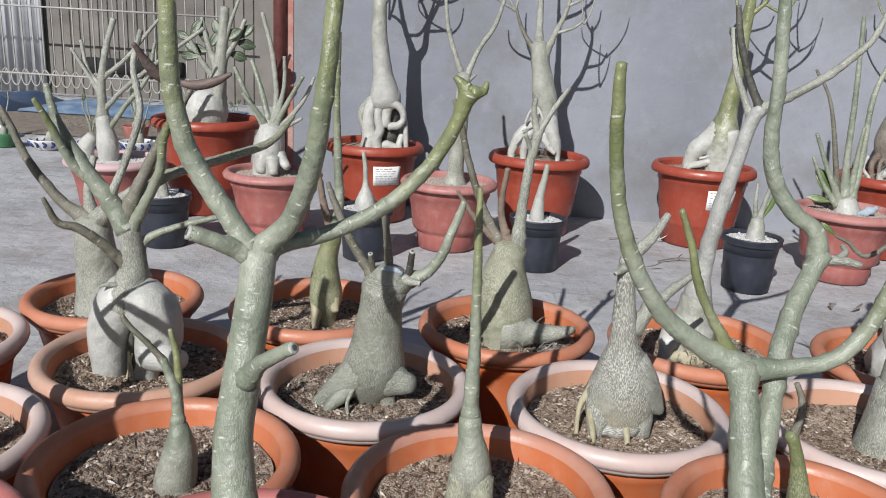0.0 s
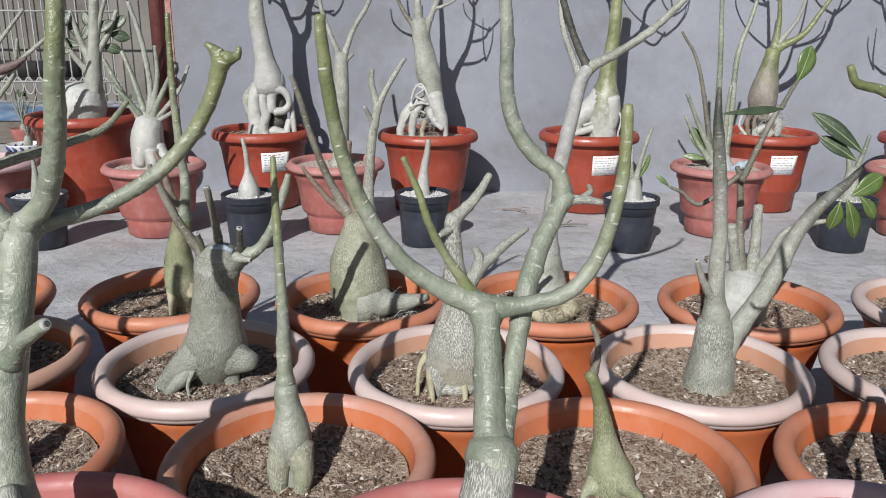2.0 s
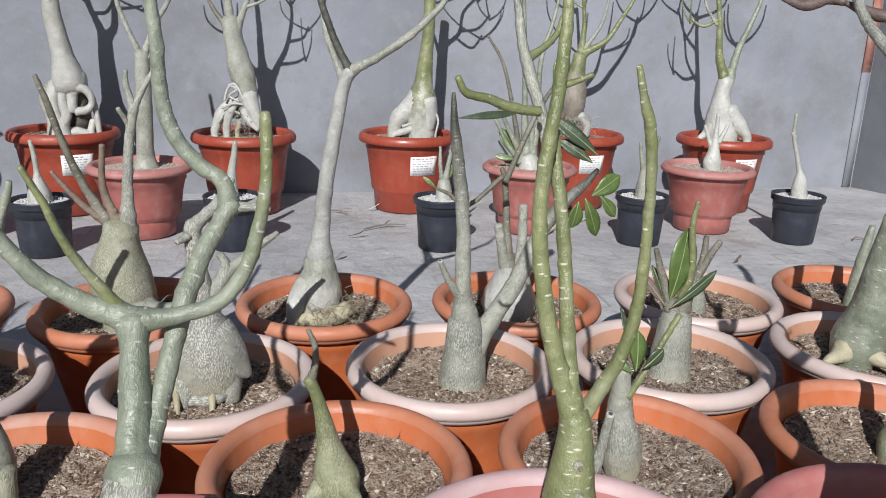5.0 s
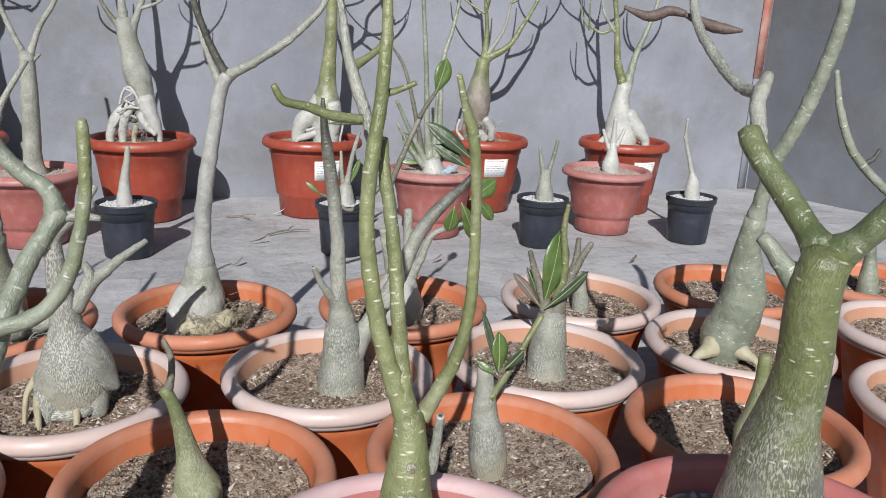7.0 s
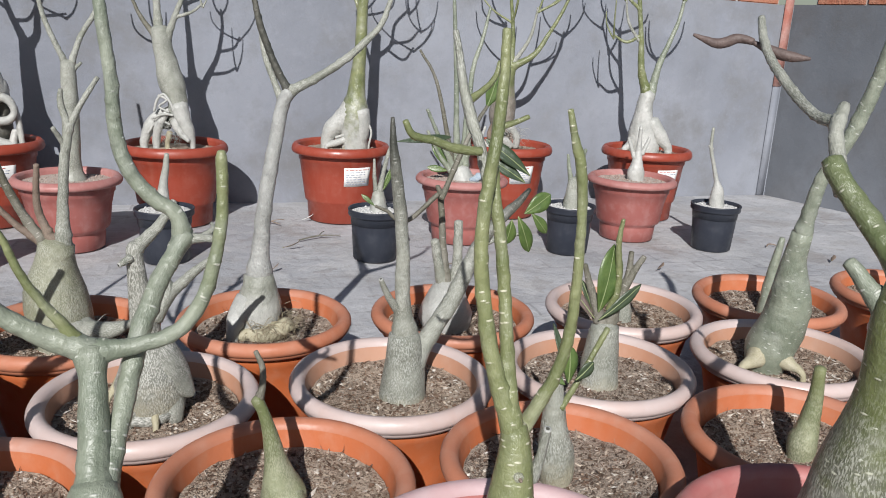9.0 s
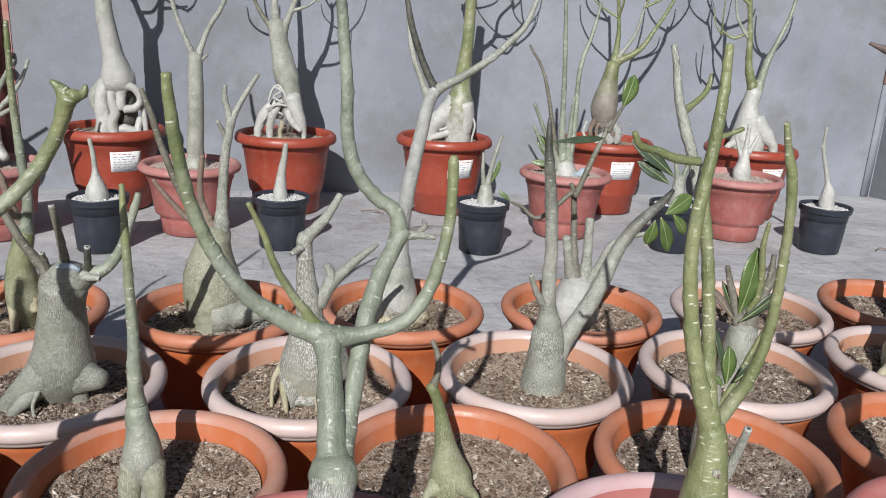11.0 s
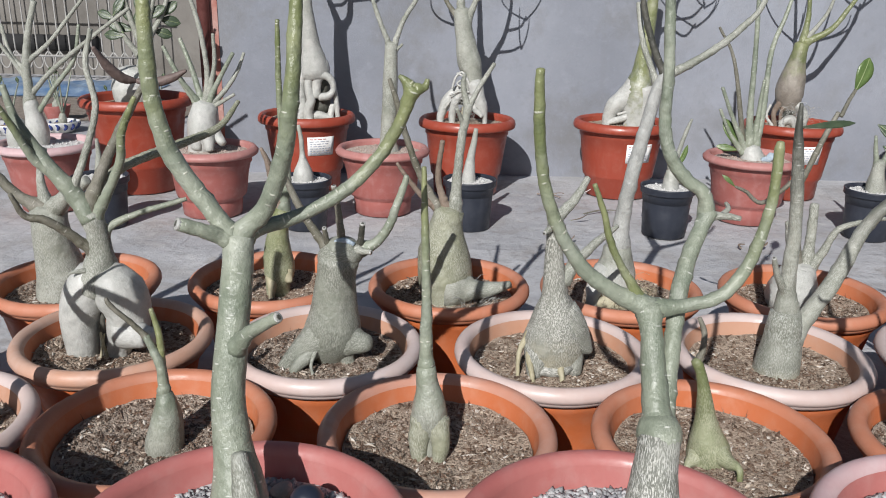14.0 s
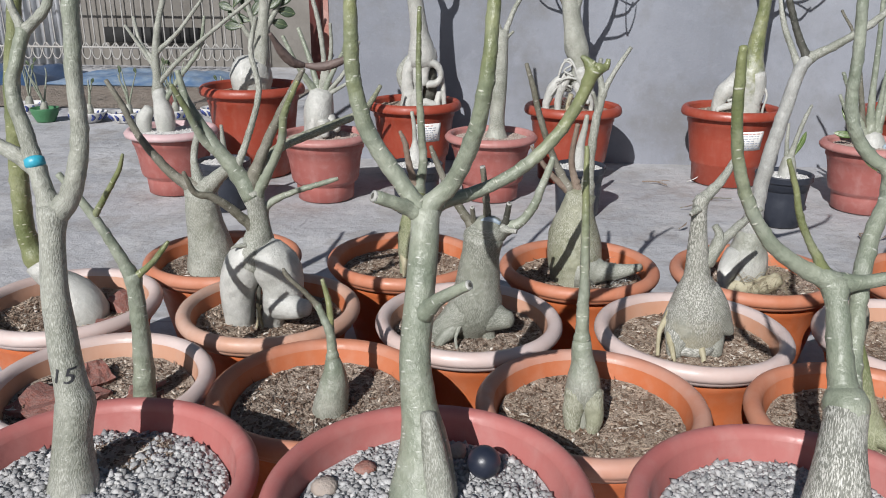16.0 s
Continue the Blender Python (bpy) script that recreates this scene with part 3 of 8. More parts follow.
def tube(pts, seed=0, lump=0.07, sides=14, step=None, flute=0.0, blunt=0.6, knob=0.0):
    """A living limb: a tapering tube with a wandering girth and small rings where leaves have dropped."""
    rmax = max(p[3] for p in pts)
    path = smooth_path(pts, step or max(0.003, 0.36 * rmax))
    bm = bmesh.new()
    along = bm.verts.layers.float.new("along")
    skin_at = bm.verts.layers.float_vector.new("skin")
    run = 0.0
    rings, ref = [], Vector((0.31, 0.95, 0.05))
    off = Vector((seed * 5.31, seed * 2.17, seed * 0.77))
    n = len(path)
    knobs = [[0.0] * sides for _ in range(n)]
    if knob:
        at, turn, i0 = 0.0, seed * 1.7, 0
        for i in range(1, n):
            at += float(np.linalg.norm(path[i][:3] - path[i - 1][:3]))
            if at > 1.15 * path[i][3] + 0.004:
                at, turn = 0.0, turn + 2.4
                k0 = turn / (2 * math.pi) * sides
                for j in range(max(0, i - 1), min(n, i + 2)):
                    for k in range(sides):
                        d = abs((k - k0 + sides / 2) % sides - sides / 2)
                        knobs[j][k] += (1.0 if j == i else 0.45) * math.exp(-(d / 1.1) ** 2) + (0.18 if j == i else 0.0)
    for i, p in enumerate(path):
        c = Vector(p[:3])
        t = (Vector(path[min(i + 1, n - 1)][:3]) - Vector(path[max(i - 1, 0)][:3])).normalized()
        u = (ref - t * ref.dot(t)).normalized()
        w = t.cross(u)
        ref = u
        r = max(0.0006, p[3])
        run += 0.0 if i == 0 else float(np.linalg.norm(p[:3] - path[i - 1][:3]))
        ring = []
        for k in range(sides):
            a = 2 * math.pi * k / sides
            d = u * math.cos(a) + w * math.sin(a)
            f = 1 + lump * noise.noise((c + d * r) * (0.9 / rmax) + off) * 1.6 + 0.4 * lump * noise.noise((c + d * r) * (3.0 / rmax) + off)
            f += knob * knobs[i][k]
            if flute:
                f += flute * math.sin(a * 3 + seed) * max(0.0, 1 - i / (0.6 * n))
            vert = bm.verts.new(c + d * r * f)
            vert[along] = i / (n - 1)
            vert[skin_at] = Vector((math.cos(a) * r, math.sin(a) * r, run)) + off * 0.3
            ring.append(vert)
        rings.append(ring)
    for a, b in zip(rings, rings[1:]):
        for k in range(sides):
            bm.faces.new((a[k], a[(k + 1) % sides], b[(k + 1) % sides], b[k]))
    for ring, s, e in ((rings[0], -1, path[0]), (rings[-1], 1, path[-1])):
        q = path[1] if s < 0 else path[-2]
        t = (Vector(e[:3]) - Vector(q[:3])).normalized()
        inner = [bm.verts.new(Vector(e[:3]) + (v.co - Vector(e[:3])) * 0.6 + t * max(0.0006, e[3]) * blunt * 0.7) for v in ring]
        for k in range(sides):
            f = (ring[k], ring[(k + 1) % sides], inner[(k + 1) % sides], inner[k])
            bm.faces.new(f)
        tip = bm.verts.new(Vector(e[:3]) + t * max(0.0006, e[3]) * blunt)
        for v in (*inner, tip):
            v[along] = 1.0 if s > 0 else 0.0
            v[skin_at] = v.co - Vector(e[:3]) + Vector((0, 0, run if s > 0 else 0.0)) + off * 0.3
        for k in range(sides):
            bm.faces.new((inner[k], inner[(k + 1) % sides], tip))
    bmesh.ops.recalc_face_normals(bm, faces=bm.faces[:])
    return bm


COUNT = [0]
GROWTH = {}
LOOSE = ("leaf_scar", "graft_union", "tape", "cloth_wrap", "seed_pod", "hollow_shade", "wound", "number")


def grow_together(limbs):
    """Swells each limb where it leaves another one of its plant, so that forks and roots run into one another."""
    for ob, own in limbs:
        me = ob.data
        n = len(me.vertices)
        co, no = np.empty(3 * n), np.empty(3 * n)
        me.vertices.foreach_get("co", co)
        me.vertex_normals.foreach_get("vector", no)
        co, no = co.reshape(-1, 3), no.reshape(-1, 3)
        d_own = ((co[:, None, :] - own[None, :, :3]) ** 2).sum(2)
        r_own = own[d_own.argmin(1), 3]
        swell = np.zeros(n)
        for other, path in limbs:
            if other is ob:
                continue
            lo, hi = path[:, :3].min(0) - 0.06, path[:, :3].max(0) + 0.06
            near = np.nonzero(((co > lo) & (co < hi)).all(1))[0]
            if not len(near):
                continue
            a, b = path[:-1], path[1:]
            ab = b[:, :3] - a[:, :3]
            t = (((co[near, None, :] - a[None, :, :3]) * ab).sum(2) / np.maximum((ab ** 2).sum(1), 1e-12)).clip(0, 1)
            foot = a[None, :, :3] + t[..., None] * ab[None]
            r = a[None, :, 3] + t * (b - a)[None, :, 3]
            gap = np.linalg.norm(co[near, None, :] - foot, axis=2) - r
            pick = gap.argmin(1)
            rows = np.arange(len(near))
            feet = [o.name.split(".")[0] in ("caudex", "root", "trunk") for o in (ob, other)]
            twins = ob.name.startswith("caudex") and other.name.startswith("caudex")
            k = (0.3 if twins else 0.85 if all(feet) else 0.9) * np.minimum(r_own[near], r[rows, pick])
            gap = np.abs(gap[rows, pick])
            h = np.where(gap < k, 0.25 * k * (1 - gap / np.maximum(k, 1e-9)) ** 2, 0.0)
            swell[near] = np.maximum(swell[near], h)
        me.vertices.foreach_set("co", (co + no * swell[:, None]).ravel())
        me.update()



def plant(x, y, label):
    return empty("desert_rose", x, y, 0, 0, label, "potted plant", "desert roses in pots")


def limb(p, name, mat, pts, lump=0.07, sides=14, flute=0.0, blunt=0.35, label=""):
    COUNT[0] += 1
    knob = 0.0 if name in ("caudex", "root", "trunk", "seed_pod", "graft_union", "leaf_scar") else 0.16 if name == "twig" else 0.13
    if knob:
        pts = [(x, y, z, 0.9 * r) for x, y, z, r in pts]
    ob = part(name, tube(pts, COUNT[0], lump, sides, None, flute, blunt, knob), mat, p, label)
    if p is not None and name not in LOOSE:
        rmax = max(q[3] for q in pts)
        GROWTH.setdefault(p.name, []).append((ob, np.array(smooth_path(pts, max(0.003, 0.36 * rmax)))))
    if name == "stub" and pts[-1][3] > 0.003:
        e, d = Vector(pts[-1][:3]), (Vector(pts[-1][:3]) - Vector(pts[-2][:3])).normalized()
        r = pts[-1][3]
        for nm, mt, k, h in (("cut_end", WHITE, 0.97, 0.4), ("pith", TWIG_AND_SHADE, 0.5, 0.46)):
            part(nm, tube([(*(e - d * 0.2 * r), k * r), (*(e + d * h * r), k * r)], 3, 0.05, 12, None, 0.0, 0.05), mt, ob)
    return ob


def leaf(p, mat, base, tip, width, curl=0.2, name="leaf", roll=0.0):
    """A thick oval leaf with a midrib fold."""
    a, b = Vector(base), Vector(tip)
    t = b - a
    length = t.length
    t.normalize()
    side = t.cross(Vector((0.1, -1, 0.25))).normalized()
    side = Matrix.Rotation(roll, 3, t) @ side
    up = side.cross(t)
    bm = bmesh.new()
    rows = []
    for i in range(9):
        s = i / 8
        w = width * 0.5 * (math.sin(math.pi * min(1, s ** 1.35)) ** 0.75 + 0.07)
        c = a + t * length * s - up * curl * length * s * s
        rows.append([bm.verts.new(c + side * w * f + up * (0.16 * w * abs(f) + th)) for th in (0.0006, -0.0006) for f in (-1, -0.5, 0, 0.5, 1)])
    for r0, r1 in zip(rows, rows[1:]):
        for j in (0, 1, 2, 3, 5, 6, 7, 8):
            bm.faces.new((r0[j], r0[j + 1], r1[j + 1], r1[j]))
        bm.faces.new((r0[0], r1[0], r1[5], r0[5]))
        bm.faces.new((r0[4], r0[9], r1[9], r1[4]))
    bmesh.ops.recalc_face_normals(bm, faces=bm.faces[:])
    ob = part(name, bm, mat, p)
    if width > 0.012:
        rib = [(*(a + t * length * s - up * (curl * length * s * s - 0.0008)), 0.0011 * (1.1 - s)) for s in (0, 0.3, 0.6, 0.95)]
        part("midrib", tube(rib, 1, 0.0, 6, length / 8), RIB, ob)
    return ob


def box(lo, hi, bevel=0.0):
    bm = bmesh.new()
    bmesh.ops.create_cube(bm, size=1)
    for v in bm.verts:
        v.co = Vector([l + (h - l) * (c + 0.5) for l, h, c in zip(lo, hi, v.co)])
    if bevel:
        bmesh.ops.bevel(bm, geom=bm.edges[:], offset=bevel, segments=2, affect="EDGES")
    return bm


# ---- setting ----
WALL_Y, CORNER_X, END_X = 3.33, 3.195, -0.66


def ground():
    bm = bmesh.new()
    far = [-400, -40, -8] + [-4 + 0.25 * i for i in range(37)] + [9, 40, 400]
    vs = [[bm.verts.new((x, y, 0.0 if max(abs(x), abs(y)) > 9 else -0.003 + 0.003 * noise.noise(Vector((x, y, 0)) * 1.5))) for x in far] for y in far]
    for r0, r1 in zip(vs, vs[1:]):
        for i in range(len(far) - 1):
            bm.faces.new((r0[i], r0[i + 1], r1[i + 1], r1[i]))
    return tagged(part("ground", bm, CONCRETE), "worn grey concrete yard floor with stains and cracks", "ground", "", "structure")


ground()
north = box((END_X, WALL_Y, -0.05), (CORNER_X, WALL_Y + 0.16, 0.918))
for v in north.verts:
    v.co.z += 0.014 * (CORNER_X - v.co.x) if v.co.z > 0.5 else 0.0
tagged(part("wall_north", north, PLASTER, smooth=False), "grey-blue cement plastered low yard wall", "wall", "", "structure")


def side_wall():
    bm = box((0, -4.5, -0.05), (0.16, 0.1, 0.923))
    # plaster tones darkened to stand for shade on this wall
    ob = part("wall_east", bm, PLASTER_SHADED, smooth=False)
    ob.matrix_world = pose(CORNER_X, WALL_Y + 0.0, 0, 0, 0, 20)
    return tagged(ob, "grey plastered side wall of the yard, coloured darker for shade", "wall", "", "structure")


side_wall()
tagged(part("post", box((END_X - 0.045, WALL_Y - 0.03, 0), (END_X, WALL_Y + 0.1, 1.9), 0.003), REDPAINT), "dark red painted steel post at the wall's end", "post", "", "structure")
tagged(part("trim", box((CORNER_X - 0.053, WALL_Y - 0.010, 0.0), (CORNER_X - 0.012, WALL_Y - 0.002, 0.54), 0.002), PLASTER), "bare cement strip in the wall corner below the post", "trim", "", "structure")
tagged(part("post", box((CORNER_X - 0.055, WALL_Y - 0.012, 0.54), (CORNER_X - 0.010, WALL_Y - 0.002, 1.0), 0.002), PINKPAINT), "flaking red painted post in the wall corner", "post", "", "structure")

# ---- pots ----
OR = (ORANGE, ORANGE_RIM, INNER)
OD = (ORANGE, DUSTY_RIM, INNER)
PA = (ORANGE, PALE_RIM, INNER_PALE)
PE = (ORANGE, PEACH_RIM, INNER)
RD = (RED, RED, RED)
PK = (PINK, PINK_RIM, PINK_RIM)
FP = (FRONT_PINK, FRONT_PINK, FRONT_PINK)
BK = (BLACK, BLACK, BLACK)
L_OR = "orange plastic bowl pot filled with dry soil"
L_PA = "orange plastic bowl pot with a sun-bleached pale rim"
L_PE = "orange plastic bowl pot with a faded peach rim"
L_OD = "orange plastic bowl pot with a dusty faded rim"
L_RD = "tall brick-red plastic pot standing before the wall"
L_PK = "rose-pink plastic pot with a stepped foot"
L_FP = "large dusky pink plastic pot"
L_BK = "small black plastic nursery pot"

BOWLS = [
    (-0.169, 0.896, L_OR, OR), (0.204, 0.886, L_OD, OD), (0.566, 0.869, L_OR, OR), (0.918, 0.851, L_OR, OR), (1.278, 0.841, L_OR, OR), (1.664, 0.828, L_PA, PA), (-0.487, 0.894, L_PA, PA),
    (-0.680, 1.175, L_PA, PA), (-0.321, 1.179, L_PE, PE), (0.028, 1.155, L_PA, PA), (0.396, 1.133, L_PA, PA), (0.755, 1.129, L_PA, PA), (1.103, 1.110, L_PA, PA), (1.465, 1.103, L_PA, PA), (1.861, 1.089, L_PA, PA),
    (-0.486, 1.433, L_OR, OR), (-0.113, 1.456, L_OR, OR), (0.241, 1.431, L_OR, OR), (0.582, 1.424, L_OR, OR), (0.938, 1.400, L_OR, OR), (1.296, 1.377, L_PA, PA), (1.645, 1.373, L_OR, OR), (2.011, 1.362, L_OR, OR),
]
for i, (x, y, label, mats) in enumerate(BOWLS):
    pot("bowl", x, y, label, mats, None, i, fill=0.05)
    fill_pot(x, y, 0.183, 0.126, SOIL if i % 3 else SOIL_DARK, i, 3600, 0.0048, mound=-0.013)
for i, (x, y) in enumerate([(-0.355, 0.609), (0.001, 0.617), (0.376, 0.599), (0.745, 0.591), (1.087, 0.552)]):
    pot("front", x, y, L_FP if i != 3 else "large dusky pink plastic pot with a pale lilac rim", FP if i != 3 else (FRONT_PINK, LILAC_RIM, FRONT_PINK), None, 40 + i, fill=0.045)
    fill_pot(x, y, 0.222, 0.141, GRAVEL, 40 + i, 4200, 0.0047, "gravel", "pale grey gravel covering the soil in the pot")
reds = []
for i, (x, y) in enumerate([(-0.249, 3.08), (0.376, 3.031), (0.985, 3.039), (1.675, 3.06), (2.269, 2.962)]):
    reds.append(pot("red", x, y, L_RD, RD, None, 60 + i))
    fill_pot(x, y, 0.268, 0.150, SOIL, 60 + i, 200)
pot("red", -0.883, 3.023, "very large brick-red plastic pot by the wall's end", RD, (0.41, 0.355), 66)
fill_pot(-0.883, 3.023, 0.32, 0.165, SOIL, 66, 150)
for i, (x, y) in enumerate([(-0.53, 2.668), (0.061, 2.72), (1.36, 2.671), (2.022, 2.634)]):
    pot("pink", x, y, L_PK, PK, None, 70 + i, fill=0.02)
    fill_pot(x, y, 0.215, 0.134, TAN_GRIT, 70 + i, 700, 0.003, "gravel", "dusty tan grit filling the pink pot", 0.006, 0.003)
pot("pink", -1.098, 2.713, "rose-pink plastic pot with a whitened rim", (PINK, LILAC_RIM, LILAC_RIM), None, 75, fill=0.02)
fill_pot(-1.098, 2.713, 0.215, 0.134, WHITE_GRIT, 75, 260, 0.004, "gravel", "pale grit mulch filling the pink pot", 0.006, 0.003)
for i, (x, y) in enumerate([(-0.842, 2.50), (-0.188, 2.512), (0.357, 2.531), (1.007, 2.472), (1.697, 2.47), (2.268, 2.443)]):
    pot("black", x, y, L_BK, BK, None, 80 + i)
    fill_pot(x, y, 0.155, 0.078, WHITE_GRIT, 80 + i, 260, 0.0042, "gravel", "white grit covering the soil of the nursery pot", 0.002, 0.002)

# ---- plants ----


def number_on_trunk(p, text, x, y, z, height, r):
    """Hand-drawn digits wrapped onto a trunk of radius r, facing -y."""
    cu = bpy.data.curves.new("digits", "FONT")
    cu.body, cu.size, cu.align_x, cu.align_y = text, height * 1.4, "CENTER", "CENTER"
    cu.space_character = 1.2
    tmp = new("digits", cu)
    bpy.context.view_layer.update()
    me = bpy.data.meshes.new_from_object(tmp.evaluated_get(bpy.context.evaluated_depsgraph_get()))
    bpy.data.objects.remove(tmp)
    bm = bmesh.new()
    bm.from_mesh(me)
    bmesh.ops.triangulate(bm, faces=bm.faces[:])
    bmesh.ops.subdivide_edges(bm, edges=bm.edges[:], cuts=3, use_grid_fill=True)
    trunk = [c for c in p.children if c.name.startswith("trunk")][0]
    tree = BVHTree.FromPolygons([v.co for v in trunk.data.vertices], [f.vertices for f in trunk.data.polygons])
    for v in bm.verts:
        px, pz = x + v.co.x + 0.15 * v.co.y, z + v.co.y
        hit = tree.ray_cast(Vector((px, y - 0.3, pz)), Vector((0, 1, 0)))[0]
        v.co = Vector((px, (hit.y if hit else y - r) - 0.0013, pz))
    return part("number", bm, PENINK, p, "black hand-written number")



p = plant(-0.324, 0.585, "tall grey desert rose with a numbered trunk in a pink pot")
limb(p, "trunk", PALE, [(-0.056, 0.027, 0.169, 0.0342), (-0.059, 0.042, 0.230, 0.0273), (-0.060, 0.056, 0.284, 0.0199), (-0.056, 0.065, 0.318, 0.0211), (-0.059, 0.068, 0.330, 0.0180), (-0.067, 0.078, 0.372, 0.0162), (-0.076, 0.093, 0.431, 0.0143), (-0.079, 0.107, 0.483, 0.0133), (-0.078, 0.116, 0.520, 0.0142)], 0.04, sides=18)
limb(p, "branch", PALE_GREY, [(-0.078, 0.116, 0.514, 0.0130), (-0.061, 0.119, 0.529, 0.0124), (-0.047, 0.122, 0.565, 0.0111), (-0.041, 0.126, 0.605, 0.0098), (-0.041, 0.129, 0.656, 0.0091), (-0.039, 0.133, 0.694, 0.0093), (-0.037, 0.135, 0.726, 0.0094), (-0.033, 0.139, 0.763, 0.0082)], 0.07)
limb(p, "branch", PALE_GREY, [(-0.079, 0.116, 0.514, 0.0124), (-0.091, 0.124, 0.554, 0.0106), (-0.104, 0.133, 0.597, 0.0094), (-0.116, 0.142, 0.639, 0.0082), (-0.110, 0.148, 0.669, 0.0078), (-0.101, 0.155, 0.700, 0.0075)], 0.07)
limb(p, "branch", PALE_GREY, [(-0.097, 0.136, 0.554, 0.0095), (-0.118, 0.134, 0.573, 0.0089), (-0.148, 0.133, 0.590, 0.0077), (-0.180, 0.132, 0.604, 0.0064)], 0.07)
limb(p, "twig", PALE_GREY, [(-0.102, 0.155, 0.698, 0.0058), (-0.109, 0.155, 0.719, 0.0043), (-0.114, 0.155, 0.741, 0.0034)], 0.07, sides=8)
limb(p, "twig", PALE_GREY, [(-0.099, 0.155, 0.700, 0.0063), (-0.078, 0.156, 0.718, 0.0057), (-0.066, 0.157, 0.741, 0.0045)], 0.07)
limb(p, "tape", BLUETAPE, [(-0.093, 0.124, 0.565, 0.0117), (-0.095, 0.126, 0.572, 0.0114)], 0.02)
number_on_trunk(p, "15", -0.0608, 0.0721, 0.3545, 0.0155, 0.0186)
p = plant(0.010, 0.578, "large grey-green desert rose with three spreading limbs")
limb(p, "trunk", GREYGREEN, [(-0.014, 0.050, 0.186, 0.0436), (-0.015, 0.068, 0.232, 0.0366), (-0.016, 0.085, 0.273, 0.0277), (-0.021, 0.097, 0.304, 0.0205), (-0.026, 0.109, 0.334, 0.0184), (-0.029, 0.120, 0.362, 0.0173), (-0.027, 0.138, 0.407, 0.0170), (-0.024, 0.156, 0.452, 0.0164), (-0.022, 0.169, 0.487, 0.0158), (-0.022, 0.178, 0.511, 0.0145)], 0.04, sides=18)
limb(p, "root", PALE, [(0.007, 0.030, 0.223, 0.0156), (0.003, 0.048, 0.257, 0.0139), (-0.004, 0.064, 0.287, 0.0111), (-0.012, 0.080, 0.318, 0.0076)], 0.07)
limb(p, "branch", GREYGREEN_OLIVE, [(-0.023, 0.178, 0.507, 0.0118), (-0.037, 0.178, 0.526, 0.0112), (-0.063, 0.178, 0.564, 0.0106), (-0.082, 0.178, 0.595, 0.0103), (-0.092, 0.178, 0.624, 0.0097), (-0.098, 0.178, 0.659, 0.0091), (-0.099, 0.178, 0.696, 0.0085), (-0.098, 0.178, 0.745, 0.0072)], 0.07)
limb(p, "branch", GREYGREEN_OLIVE, [(-0.022, 0.178, 0.507, 0.0124), (-0.015, 0.178, 0.521, 0.0114), (0.005, 0.176, 0.542, 0.0108), (0.021, 0.165, 0.574, 0.0102), (0.034, 0.152, 0.615, 0.0098), (0.040, 0.146, 0.649, 0.0089), (0.044, 0.148, 0.681, 0.0082), (0.046, 0.153, 0.713, 0.0076), (0.048, 0.160, 0.752, 0.0068)], 0.07)
limb(p, "branch", GREYGREEN_OLIVE, [(-0.016, 0.180, 0.511, 0.0105), (-0.006, 0.190, 0.518, 0.0093), (0.033, 0.208, 0.527, 0.0081), (0.074, 0.215, 0.547, 0.0080), (0.102, 0.222, 0.569, 0.0079), (0.126, 0.226, 0.597, 0.0078), (0.142, 0.226, 0.625, 0.0076), (0.151, 0.225, 0.647, 0.0080), (0.156, 0.224, 0.662, 0.0092)], 0.07)
limb(p, "twig", OLIVE, [(0.155, 0.224, 0.661, 0.0079), (0.147, 0.224, 0.671, 0.0045), (0.142, 0.224, 0.675, 0.0022)], 0.07)
limb(p, "twig", OLIVE, [(0.159, 0.224, 0.661, 0.0073), (0.169, 0.225, 0.664, 0.0045), (0.171, 0.225, 0.672, 0.0025)], 0.07)
limb(p, "stub", GREYGREEN, [(-0.025, 0.177, 0.505, 0.0093), (-0.040, 0.168, 0.517, 0.0089), (-0.054, 0.158, 0.526, 0.0083), (-0.073, 0.148, 0.535, 0.0076)], 0.07)
limb(p, "stub", GREYGREEN, [(-0.020, 0.129, 0.411, 0.0108), (-0.004, 0.118, 0.432, 0.0082), (0.015, 0.108, 0.447, 0.0069), (0.028, 0.101, 0.456, 0.0060)], 0.07)
p = plant(0.356, 0.572, "grafted desert rose with a netted base and upcurved arms")
limb(p, "trunk", NET, [(0.026, -0.014, 0.180, 0.0350), (0.027, -0.010, 0.290, 0.0290), (0.033, 0.008, 0.335, 0.0222), (0.037, 0.020, 0.355, 0.0198), (0.041, 0.030, 0.370, 0.0192)], 0.07, sides=18)
limb(p, "graft_union", GREYGREEN, [(0.040, 0.027, 0.363, 0.0188), (0.042, 0.032, 0.370, 0.0211), (0.042, 0.037, 0.377, 0.0204), (0.042, 0.043, 0.385, 0.0160)], 0.07, sides=18)
limb(p, "stem", GREYGREEN, [(0.042, 0.040, 0.377, 0.0168), (0.041, 0.058, 0.407, 0.0134), (0.041, 0.075, 0.438, 0.0123), (0.040, 0.088, 0.461, 0.0123), (0.039, 0.096, 0.475, 0.0142)], 0.07)
limb(p, "branch", GREYGREEN_OLIVE, [(0.040, 0.096, 0.474, 0.0116), (0.005, 0.095, 0.490, 0.0091), (-0.026, 0.094, 0.513, 0.0079), (-0.051, 0.091, 0.548, 0.0070), (-0.069, 0.087, 0.591, 0.0063), (-0.078, 0.081, 0.636, 0.0057), (-0.082, 0.075, 0.679, 0.0051), (-0.083, 0.072, 0.699, 0.0041)], 0.07)
